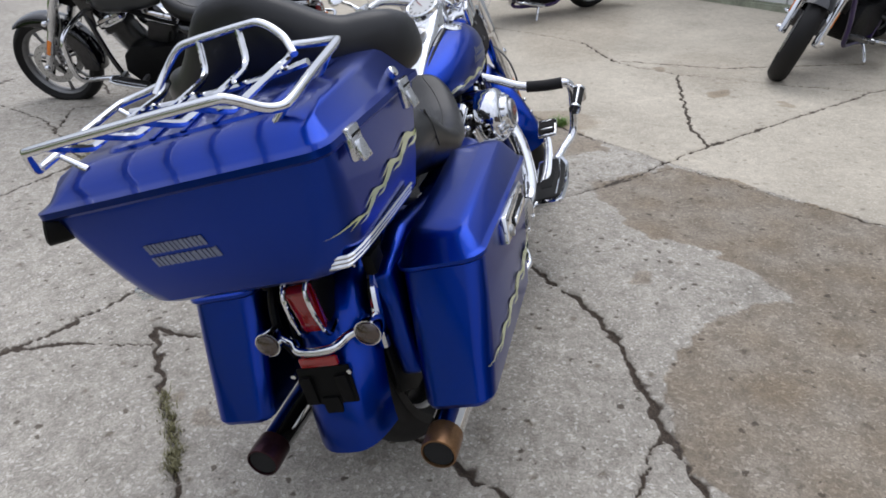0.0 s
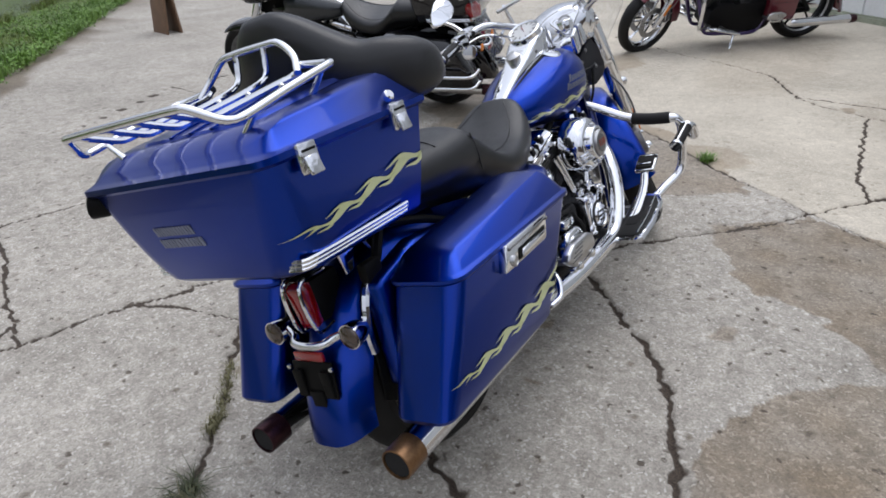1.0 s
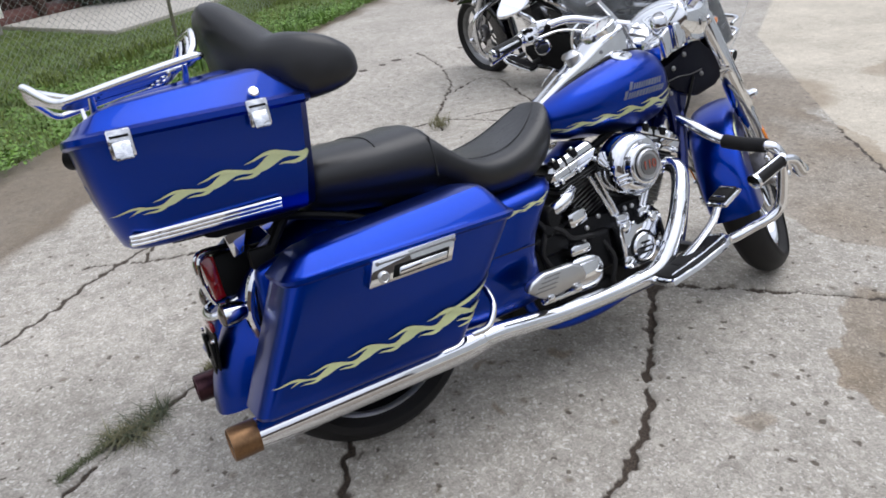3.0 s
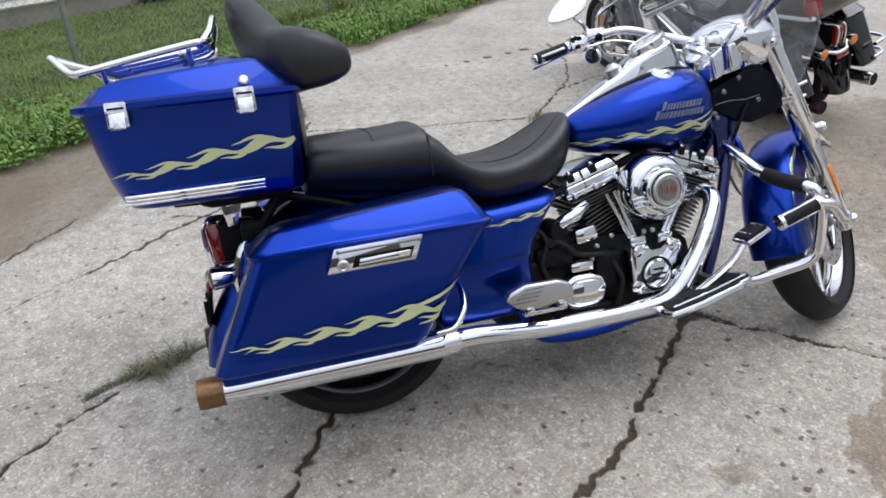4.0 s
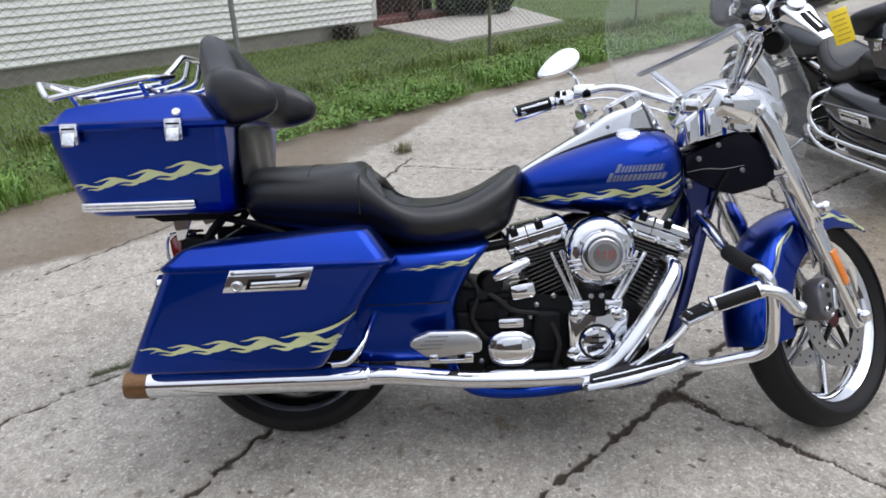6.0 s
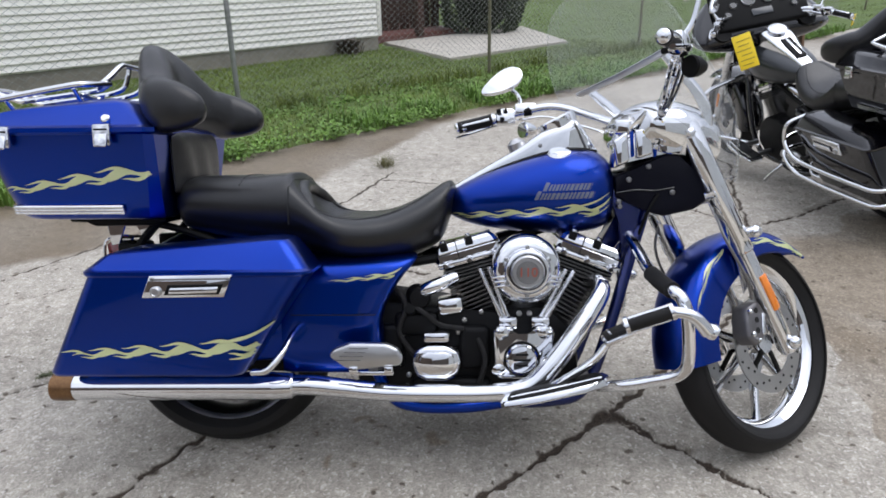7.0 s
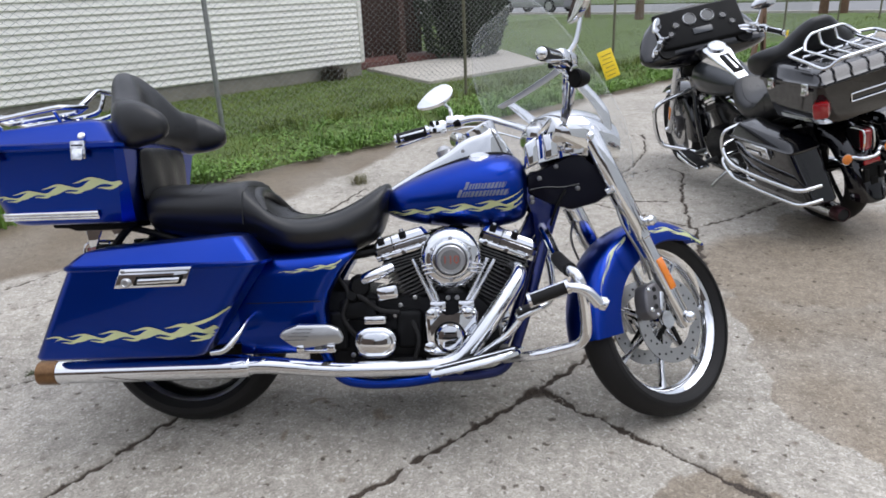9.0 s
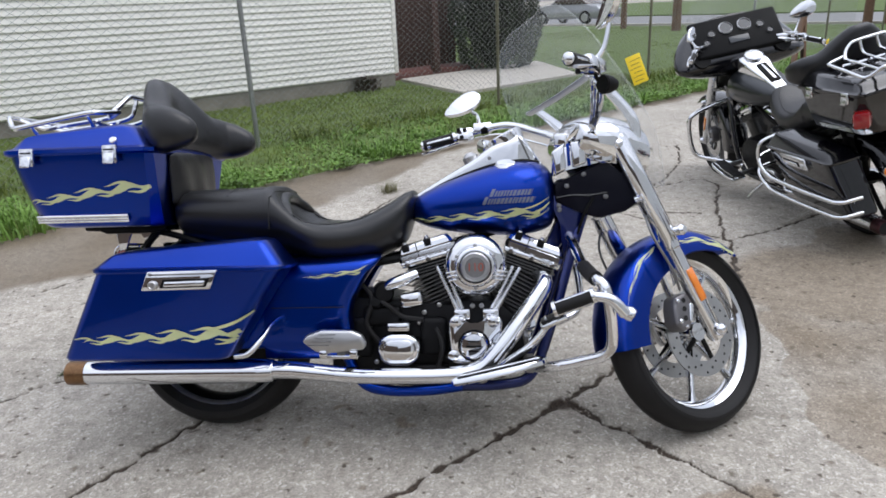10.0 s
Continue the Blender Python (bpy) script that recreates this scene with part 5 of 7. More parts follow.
    for y in (-0.07, 0.07):
        P("bolt", lathe(nb(), [(0, 0), (0.006, 0), (0.006, 0.006), (0, 0.009)], aim((-0.392, y, 0.44), (-1, 0, 0)), 10), CHROME, pl)

    before_box = set(root.children_recursive)
    if trunk:
        # carrier
        for y in (-0.085, 0.085):
            bm = nb()
            tube(bm, [(0.12, y * 1.5, 0.60), (-0.02, y * 1.5, 0.66), (-0.2, y * 1.4, 0.705), (-0.42, y * 1.3, 0.715)], 0.011, 8)
            tube(bm, [(-0.15, y * 1.5, 0.71), (-0.2, y * 1.6, 0.65), (-0.24, y * 1.6, 0.58), (-0.2, y * 1.5, 0.48)], 0.013, 8)
            P("carrier_rail", bm, PLASTIC)
        bm = prism(nb(), [(-0.315, 0.722), (-0.145, 0.722), (-0.19, 0.665), (-0.205, 0.66), (-0.22, 0.695), (-0.26, 0.695), (-0.275, 0.64), (-0.30, 0.635)], -0.125, -0.115, 0.003)
        P("carrier_plate", bm, CHROME)
        for y in (-0.13, 0.13):
            P("fender_strut", tube(nb(), [(-0.18, y, 0.60), (-0.26, y, 0.59), (-0.30, y, 0.50), (-0.29, y * 0.9, 0.43)], 0.012, 8), CHROME if y < 0 else PLASTIC)
            P("docking_latch", box(nb(), (-0.24, y * 1.05, 0.62), (0.06, 0.03, 0.05), 0.008), PLASTIC)

        # added black plate that stands in for shadow between top box and bags
        P("underbox_shade", prism(nb(), [(-0.36, 0.722), (-0.12, 0.722), (-0.12, 0.706), (-0.16, 0.696), (-0.33, 0.694), (-0.355, 0.704)], -0.15, 0.15, 0.006), PLASTIC, lab="black plate added to darken the shaded gap under the top box")

        def ring(z, xr, xf, hr, hf, ch, r=0.03):
            """The trunk's plan at one height: rear corners rounded, front corners cut."""
            pts = []
            pts += [(xf, -hf + ch * 1.1, z), (xf, hf - ch * 1.1, z), (xf - ch * 0.95, hf, z)]
            for cx, cy, a0 in ((xr + r, hr - r, 90), (xr + r, -hr + r, 180)):
                for k in range(7):
                    a = radians(a0 + 15 * k)
                    pts.append((cx + r * math.cos(a), cy + r * math.sin(a), z))
            pts.append((xf - ch * 0.95, -hf, z))
            return pts

        secs = [ring(0.720, -0.492, -0.108, 0.205, 0.222, 0.03, 0.075), ring(0.724, -0.510, -0.100, 0.226, 0.236, 0.03, 0.085), ring(0.734, -0.522, -0.096, 0.240, 0.243, 0.03, 0.09), ring(0.760, -0.531, -0.095, 0.253, 0.251, 0.028, 0.088), ring(0.80, -0.541, -0.092, 0.267, 0.263, 0.025, 0.082), ring(0.86, -0.552, -0.090, 0.282, 0.278, 0.023, 0.070), ring(0.92, -0.560, -0.087, 0.294, 0.293, 0.022, 0.055), ring(0.955, -0.564, -0.086, 0.299, 0.302, 0.02, 0.046)]
        bm = loft(nb(), secs)
        ktree = BVHTree.FromBMesh(bm)
        tk = P("top_box", bm, paint, lab="large hard top box with flames along its side" if flames else "large hard top box", sharp=28)
        secs = [ring(0.952, -0.570, -0.082, 0.305, 0.309, 0.022, 0.04), ring(0.958, -0.577, -0.077, 0.311, 0.315, 0.022, 0.04), ring(0.970, -0.577, -0.077, 0.311, 0.315, 0.022, 0.04), ring(0.975, -0.566, -0.086, 0.301, 0.306, 0.022, 0.04)]

        def crest(x):
            return np.interp(x, (-0.56, -0.498, -0.45, -0.36, -0.25, -0.15), (0.988, 1.018, 1.024, 1.036, 1.046, 1.040))

        def on_crest(pts, dz=0.0):
            return [(x, y, crest(x) + dz) for x, y, z in pts]

        secs.append(ring(0.979, -0.558, -0.092, 0.297, 0.302, 0.022, 0.045))
        secs.append([(x, y, 0.985 + 0.85 * (crest(x) - 0.985)) for x, y, z in ring(0, -0.548, -0.146, 0.278, 0.286, 0.03, 0.05)])
        secs.append(on_crest(ring(0, -0.505, -0.16, 0.268, 0.278, 0.03, 0.05)))
        top1 = on_crest(ring(0, -0.492, -0.175, 0.25, 0.262, 0.03, 0.05), 0.003)
        secs.append(top1)
        lid = P("top_box_lid", loft(nb(), secs), paint, tk, "glossy lid with a rim round it", sharp=36)
        bm = loft(nb(), [[(-0.345 + (x + 0.345) * 0.86, y * 0.80, z + 0.001) for x, y, z in top1], [(-0.345 + (x + 0.345) * 0.82, y * 0.76, z + 0.009) for x, y, z in top1], [(-0.345 + (x + 0.345) * 0.72, y * 0.66, z + 0.011) for x, y, z in top1]])
        P("raised_panel", bm, paint, lid, sharp=40)
        for y in (-0.07, 0.0, 0.07):
            P("lid_rib", box(nb(), (-0.40, y, crest(-0.40) + 0.012), (0.14, 0.012, 0.006), 0.002, Matrix.Rotation(radians(-10), 4, "Y")), paint, lid)
        for x, z in ((-0.478, 0.938), (-0.205, 0.942)):
            for sd in (-1, 1):
                yy = -0.318 if x > -0.4 else -0.314
                bm = box(nb(), (x, yy, z + 0.008), (0.048, 0.016, 0.058), 0.006)
                lt = P("trunk_latch", side_y(bm, sd), MOTTLED, tk, "square chrome trunk latch")
                bm = box(nb(), (x, yy - 0.010, z - 0.006), (0.034, 0.008, 0.036), 0.003, Matrix.Rotation(radians(-14), 4, "X"))
                P("latch_tongue", side_y(bm, sd), MOTTLED, lt)
                P("latch_slot", side_y(box(nb(), (x, yy - 0.0078, z + 0.022), (0.036, 0.002, 0.005), 0.0008), sd), PLASTIC, lt)
        P("lid_lock", lathe(nb(), [(0.012, -0.01), (0.012, 0.006), (0.009, 0.009), (0, 0.009)], aim((-0.20, -0.302, 0.992), (0, -1, 0.5)), 20), CHROME, tk)
        for sd in (-1, 1):
            for k in range(3):
                bm = nb()
                z = 0.741 + 0.0085 * k
                tube(bm, [(-0.502, -0.16 - 0.003 * k, z), (-0.508, -0.215 - 0.003 * k, z), (-0.47, -0.244 - 0.004 * k, z), (-0.19, -0.252 - 0.004 * k, z)], 0.0045, 6, 4)
                P("trim_strip", side_y(bm, sd), CHROME, tk)
        if flames:
            lay("flame_decal", licks((-0.500, 0.775), 0.395, 0.090, 0.085, 4), ktree, FLAME, tk, label="pale yellow flame decal")
            # lettering bars on the back
            rng = random.Random(7)
            for z, y0, y1 in ((0.856, -0.01, 0.115), (0.828, -0.025, 0.12)):
                y = y0
                while y < y1:
                    w = rng.uniform(0.006, 0.012)
                    h = ktree.ray_cast(Vector((-1.2, y + w / 2, z)), Vector((1, 0, 0)))
                    if h[0]:
                        P("lettering_bar", box(nb(), (h[0].x - 0.001, y + w / 2, z), (0.002, w, 0.021), 0, Matrix.Rotation(radians(-12), 4, "Y") @ Matrix.Rotation(radians(-10), 4, "X")), SILVER, tk)
                    y += w + 0.0025
            P("antenna_cup", lathe(nb(), [(0, -0.03), (0.02, -0.03), (0.03, 0.0), (0.036, 0.03), (0.03, 0.035), (0, 0.035)], aim((-0.535, 0.285, 0.93), (-0.5, 0.6, 0.25)), 24), PLASTIC, tk, "black cup mount at the top box corner")
        else:
            for sd in (-1, 1):
                bm = nb()
                box(bm, (-0.508, -0.245, 0.835), (0.165, 0.08, 0.088), 0.018, Matrix.Rotation(0.75, 4, "Z"))
                P("top_box_lamp", side_y(bm, sd), REDLENS, tk, "red wrap-round lamp")
            bmx = nb()
            for y in (-0.11, 0.11):
                tube(bmx, [(-0.553, y, 0.83), (-0.553, y, 0.87)], 0.004, 6)
            for z in (0.83, 0.87):
                tube(bmx, [(-0.553, -0.11, z), (-0.553, 0.11, z)], 0.004, 6)
            P("badge_outline", bmx, CHROME, tk)

        # luggage rack
        half = [(-0.262, -0.145, 1.100), (-0.267, -0.205, 1.092), (-0.278, -0.247, 1.088), (-0.305, -0.259, 1.085), (-0.42, -0.260, 1.066), (-0.530, -0.262, 1.046), (-0.556, -0.252, 1.044), (-0.575, -0.236, 1.054), (-0.602, -0.206, 1.082), (-0.610, -0.175, 1.087), (-0.612, 0.0, 1.088)]
        rk = P("luggage_rack", tube(nb(), half + [(x, -y, z) for x, y, z in half[-2::-1]], 0.0085, 10), CHROME, root, "chrome tubular luggage rack on the top box lid")
        for y in (-0.15, -0.05, 0.05, 0.15):
            top = [(-0.275, y * 0.98, 1.092), (-0.255, y * 0.96, 1.13), (-0.25, y * 0.94, 1.156)] if abs(y) < 0.1 else [(-0.29, y * 1.01, 1.082), (-0.264, y, 1.096)]
            bm = tube(nb(), [(-0.611, y, 1.086), (-0.580, y, 1.073), (-0.530, y, 1.055), (-0.505, y, 1.054), (-0.45, y, 1.061), (-0.35, y, 1.074)] + top, 0.0072, 8)
            P("rack_bar", bm, CHROME, rk)
        bm = tube(nb(), [(-0.29, -0.165, 1.085), (-0.262, -0.14, 1.12), (-0.25, -0.10, 1.152), (-0.249, -0.06, 1.158), (-0.249, 0.06, 1.158), (-0.25, 0.10, 1.152), (-0.262, 0.14, 1.12), (-0.29, 0.165, 1.085)], 0.0085, 10)
        P("front_hoop", bm, CHROME, rk)
        bm = tube(nb(), [(-0.33, -0.208, 1.070), (-0.325, -0.1, 1.062), (-0.325, 0.1, 1.062), (-0.33, 0.208, 1.070)], 0.007, 8)
        P("cross_bar", bm, CHROME, rk)
        for x, y, z1 in ((-0.50, -0.205, 1.048), (-0.50, 0.205, 1.048), (-0.31, -0.205, 1.078), (-0.31, 0.205, 1.078)):
            P("rack_post", tube(nb(), [(x, y, crest(x) - 0.004), (x, y * 1.22, z1)], [0.008, 0.0055], 10), CHROME, rk)

        # wrap-round backrest
        secs = []
        plan = lerp_rows([(0.055, -0.262), (0.0, -0.268), (-0.06, -0.25), (-0.10, -0.19), (-0.122, -0.1), (-0.128, 0.0), (-0.122, 0.1), (-0.10, 0.19), (-0.06, 0.25), (0.0, 0.268), (0.055, 0.262)], 61)
        for i, (x, y) in enumerate(plan):
            a = abs(i - 30) / 30
            nx_, ny_ = plan[min(i + 3, 60)] - plan[max(i - 3, 0)]
            n = Vector((ny_, -nx_, 0)).normalized()
            fall = min(1.0, max(0.0, (a - 0.05) / 0.40))
            fall = fall * fall * (3 - 2 * fall)
            top, bot = 1.224 - 0.112 * fall - 0.052 * max(0.0, (a - 0.45) / 0.55) ** 1.5, 0.955 + 0.018 * max(0.0, (a - 0.55) / 0.45) ** 1.4
            th = 0.050 - 0.012 * a + 0.008 * math.sin(a * math.pi)
            k = 1.0 if a < 0.6 else max(0.10, max(0.0, 1 - ((a - 0.6) / 0.405) ** 3.6) ** 0.5)
            mid = (top + bot) / 2
            loop = []
            for q in range(24):
                b = 2 * math.pi * q / 24
                c, s_ = math.cos(b), math.sin(b)
                cc = math.copysign(abs(c) ** 0.8, c) * th * k
                z = mid + math.copysign(abs(s_) ** 0.75, s_) * (top - bot) / 2 * k
                lean = -0.26 * max(0.0, z - 1.0) * (1 - 0.8 * fall)
                loop.append(Vector((x + n.x * cc + lean, y + n.y * cc, z)))
            secs.append(loop)
        br = P("backrest", loft(nb(), secs), VINYL, root, "wrap-round black vinyl passenger backrest", sharp=70)
        secs = []
        for k in range(17):
            v = -1 + 2 * k / 16
            q = max(0.16, (1 - abs(v) ** 4) ** 0.5)
            secs.append([(-0.080 + 0.016 * q * math.copysign(abs(math.cos(b)) ** 0.6, math.cos(b)) + 0.003 * math.sin(9 * v + 3 * math.sin(b)), 0.178 * v, 0.872 + (0.075 + 0.018 * q) * math.copysign(abs(math.sin(b)) ** 0.6, math.sin(b))) for b in (2 * math.pi * j / 24 for j in range(24))])
        bm = loft(nb(), secs)
        P("lower_pad", bm, VINYL, br, sharp=60)
        bm = box(nb(), (-0.082, 0, 0.78), (0.02, 0.2, 0.09), 0.006)
        P("pad_mount", bm, PLASTIC, br)

    if trunk and not flames:
        # this rider's box is carried farther forward
        for ob in set(root.children_recursive) - before_box:
            ob.data.transform(Matrix.Translation((0.16, 0, 0)))
    # foot boards and pegs
    for sd in (-1, 1):
        R = Matrix.Translation((0.985, -0.29, 0.258)) @ Matrix.Rotation(radians(-13), 4, "Y") @ Matrix.Rotation(radians(-8), 4, "X")
        def outline(k):
            return [(-0.152 * k, -0.045 * k), (-0.142 * k, -0.068 * k), (-0.05 * k, -0.084 * k), (0.08 * k, -0.082 * k), (0.132 * k, -0.060 * k), (0.154 * k, -0.012 * k), (0.145 * k, 0.045 * k), (-0.135 * k, 0.045 * k)]
        bm = nb()
        secs = [[R @ Vector((x, y, z)) for x, y in outline(k)] for k, z in ((0.95, -0.016), (1.0, -0.012), (1.0, 0.0), (0.97, 0.004))]
        fb = P("floorboard", side_y(loft(bm, secs), sd), CHROME, lab="chrome-edged rider floorboard with black rubber inserts")
        for k0, k1, z in ((0.86, 0.83, 0.009), (0.42, 0.40, 0.012)):
            bm = loft(nb(), [[R @ Vector((x, y, zz)) for x, y in outline(k)] for k, zz in ((k0, 0.003), (k0, z - 0.002), (k1, z))])
            P("rubber_pad" if k0 > 0.6 else "centre_pad", side_y(bm, sd), RUBBER, fb)
        bm = nb()
        for off in (-0.046,):
            tube(bm, [R @ Vector((-0.12, off, 0.010)), R @ Vector((0.0, off - 0.008, 0.010)), R @ Vector((0.125, off, 0.010))], 0.003, 6)
        P("chrome_line", side_y(bm, sd), CHROME, fb)
        P("board_bracket", side_y(box(nb(), (0.93, -0.21, 0.225), (0.03, 0.14, 0.03), 0.006), sd), DULL)
        P("board_bracket", side_y(box(nb(), (1.08, -0.21, 0.255), (0.03, 0.14, 0.03), 0.006), sd), DULL)
        bm = prism(nb(), [(0.372, 0.352), (0.385, 0.372), (0.43, 0.388), (0.53, 0.386), (0.562, 0.372), (0.574, 0.345), (0.568, 0.326), (0.44, 0.312), (0.415, 0.32)], -0.315, -0.285, 0.009, 3)
        pb = P("passenger_board", side_y(bm, sd), BRUSHED, lab="folded chrome passenger footboard")
        for x in (0.44, 0.535):
            P("hinge", side_y(box(nb(), (x, -0.305, 0.314), (0.024, 0.03, 0.022), 0.004), sd), CHROME, pb)
        P("hinge_bar", side_y(box(nb(), (0.487, -0.29, 0.300), (0.12, 0.02, 0.012), 0.003), sd), CHROME, pb)
        for k in range(4):
            P("rib_line", side_y(box(nb(), (0.425 + 0.01 * k, -0.3165, 0.342 + 0.011 * k), (0.07 - 0.006 * k, 0.003, 0.0025)), sd), DULL, pb)
        P("board_arm", side_y(tube(nb(), [(0.49, -0.29, 0.31), (0.50, -0.22, 0.30), (0.50, -0.14, 0.30)], 0.014, 8), sd), DULL)
    # brake pedal
    bm = nb()
    tube(bm, [(0.93, -0.24, 0.21), (1.0, -0.285, 0.27), (1.085, -0.30, 0.335), (1.132, -0.30, 0.392)], [0.021, 0.021, 0.018, 0.016], 12, squash=0.6)
    bp = P("brake_pedal", bm, CHROME, lab="chrome brake pedal with a black rubber pad")
    pm = Matrix.Rotation(radians(-25), 4, "Y")
    P("pedal_plate", box(nb(), (1.150, -0.305, 0.408), (0.085, 0.075, 0.016), 0.006, pm), CHROME, bp)
    P("pedal_pad", box(nb(), (1.146, -0.305, 0.419), (0.072, 0.062, 0.012), 0.005, pm), RUBBER, bp)
    for dx in (-0.02, 0.02):
        P("pedal_stripe", box(nb(), (1.146 + dx, -0.305, 0.4265 + dx * 0.46), (0.006, 0.05, 0.003), 0.001, pm), CHROME, bp)
    if engine_guard:
        bm = nb()
        for s in (-1, 1):
            tube(bm, [(1.26, s * 0.05, 0.68), (1.275, s * 0.20, 0.665), (1.29, s * 0.345, 0.635), (1.30, s * 0.39, 0.575), (1.30, s * 0.395, 0.42), (1.285, s * 0.365, 0.325), (1.20, s * 0.26, 0.275), (1.07, s * 0.14, 0.225)] if not flames else [(1.215, s * 0.05, 0.672), (1.233, s * 0.14, 0.622), (1.250, s * 0.24, 0.568), (1.267, s * 0.375, 0.545), (1.285, s * 0.404, 0.527), (1.298, s * 0.408, 0.490), (1.308, s * 0.398, 0.43), (1.313, s * 0.386, 0.365), (1.306, s * 0.377, 0.332), (1.283, s * 0.363, 0.310), (1.235, s * 0.338, 0.292), (1.143, s * 0.290, 0.262), (1.07, s * 0.14, 0.225)], 0.0165, 14)
        P("engine_guard", bm, CHROME, lab="chrome tubular engine guard")
        for s in (-1, 1) if flames else ():
            bm = tube(nb(), [(1.342, -0.438, 0.450), (1.300, -0.446, 0.492), (1.248, -0.442, 0.503)], [0.018, 0.016, 0.014], 12)
            hp = P("highway_peg", side_y(bm, s), CHROME, lab="black rubber highway peg on a chrome mount")
            P("peg_rubber", side_y(tube(nb(), [(1.248, -0.441, 0.502), (1.145, -0.427, 0.464)], 0.0200, 14), s), RUBBER, hp)
            for dz in (-0.0185, 0.0185):
                P("peg_strip", side_y(tube(nb(), [(1.248, -0.447, 0.502 + dz), (1.145, -0.433, 0.464 + dz)], 0.0042, 8), s), CHROME, hp)
            for k in range(2):
                P("end_ring", side_y(lathe(nb(), [(0.0, -0.005), (0.0235, -0.005), (0.0235, 0.005), (0, 0.005)], aim((1.145 if k else 1.252, -0.427 if k else -0.441, 0.464 if k else 0.503), (-0.94, 0.12, -0.33)), 16), s), CHROME, hp)
            P("peg_cap", side_y(lathe(nb(), [(0.016, -0.02), (0.022, 0.0), (0.018, 0.012), (0, 0.016)], aim((1.355, -0.43, 0.448), (0.85, -0.2, -0.45)), 18), s), CHROME, hp)
            bm = tube(nb(), [(1.250, -0.245, 0.5645), (1.260, -0.315, 0.5505), (1.268, -0.382, 0.5435)], 0.0220, 14)
            P("guard_sleeve", side_y(bm, s), RUBBER)

    # front end, turned to the left
    for s in (-1, 1):
        def fk(d):
            return AXIS_AT + AXIS_UP * d + Vector((0, s * 0.118, 0))
        bm = nb()
        lathe(bm, [(0.0, -0.03), (0.022, -0.03), (0.027, -0.015), (0.027, 0.30), (0.031, 0.305), (0.031, 0.34), (0.0345, 0.345), (0.0345, 0.69), (0.03, 0.71), (0, 0.71)], Matrix.Translation(fk(0)) @ AXIS_UP.to_track_quat("Z", "Y").to_matrix().to_4x4(), 28)
        fl = P("fork_leg", bm, CHROME, root, "chrome telescopic fork leg", S)
        P("axle_cap", lathe(nb(), [(0.018, -0.02), (0.021, 0.02), (0.018, 0.034), (0.01, 0.042), (0, 0.044)], aim(AXIS_AT + Vector((0, s * 0.125, 0)), (0, s, 0)), 20), CHROME, fl, m=S)
        bm = nb()
        q = AXIS_UP.cross(Vector((0, 1, 0))).normalized()
        c0 = fk(0.165) + Vector((0, s * 0.024, 0)) - q * 0.0
        bm2 = box(nb(), (0, 0, 0), (0.03, 0.012, 0.115), 0.006, Matrix.Translation(c0) @ Matrix.Rotation(radians(-26), 4, "Y"))
        bm.free()
        P("side_reflector", bm2, AMBER, fl, "orange side reflector", S)
        # caliper and line
        bm = prism(nb(), [(1.462, 0.325), (1.462, 0.375), (1.472, 0.412), (1.505, 0.425), (1.525, 0.428), (1.546, 0.398), (1.541, 0.35), (1.525, 0.312), (1.49, 0.300)], s * 0.095 - 0.03, s * 0.095 + 0.03, 0.012, 3)
        cp = P("brake_caliper", bm, CALIPER, root, "cast grey four-piston brake caliper", S)
        P("caliper_badge", box(nb(), (1.529, s * 0.127, 0.362), (0.017, 0.008, 0.062), 0.0035, Matrix.Rotation(radians(8), 4, "Y"), 3), CHROME, cp, m=S)
        for bx, bz, br in ((1.478, 0.335, 0.008), (1.474, 0.40, 0.007), (1.500, 0.318, 0.006)):
            P("bolt", lathe(nb(), [(0, 0), (br, 0), (br, 0.007), (br * 0.6, 0.010), (0, 0.010)], aim((bx, s * 0.125, bz), (0, s, 0)), 12), CHROME, cp, m=S)
        for bz in (0.345, 0.375, 0.402):
            # raised black disc in place of a recess in shade
            P("recess", lathe(nb(), [(0, 0), (0.0085, 0), (0.0085, 0.002), (0, 0.002)], aim((1.503, s * 0.1245, bz), (0, s, 0)), 14), SOOT_GAP, cp, m=S)
        bm = nb()
        tube(bm, [(1.50, s * 0.12, 0.435), (1.46, s * 0.14, 0.50), (1.40, s * 0.13, 0.62), (1.41, s * 0.09, 0.74), (1.39, s * 0.05, 0.86)], 0.0045, 6)
        P("brake_line", bm, DULL, root, m=S)
        # fork slider cover bolts
        P("shield_knob", lathe(nb(), [(0, -0.01), (0.017, -0.01), (0.019, 0.01), (0.012, 0.02), (0, 0.02)], aim(fk(0.36) + Vector((0.035, s * 0.035, 0)), (0.2, s, 0)), 14), CHROME, fl, m=S)
    # front fender
    secs = []
    for k in range(34):
        a = radians(52 + 136 * k / 33)
        u = k / 33
        r = 0.352 + 0.010 * u
        row = []
        skirt = 0.04 + 0.06 * min(1, max(0, (u - 0.1) / 0.4))
        skirt *= min(1.0, 0.25 + u * 6)
        for q in np.linspace(-1, 1, 17):
            aq = abs(q)
            if aq < 0.6:
                rr = r - 0.018 * (aq / 0.6) ** 2.5
                y = 0.078 * (aq / 0.6)
            else:
                t = (aq - 0.6) / 0.4
                rr = r - 0.018 - skirt * t
                y = 0.078 + 0.008 * math.sin(t * math.pi / 2)
            row.append((AXIS_AT.x + rr * math.cos(a), math.copysign(y, q), AXIS_AT.z + rr * math.sin(a)))
        inner = []
        for p in row[::-1]:
            v = Vector((p[0] - AXIS_AT.x, 0, p[2] - AXIS_AT.z))
            v *= 1 - 0.004 / v.length
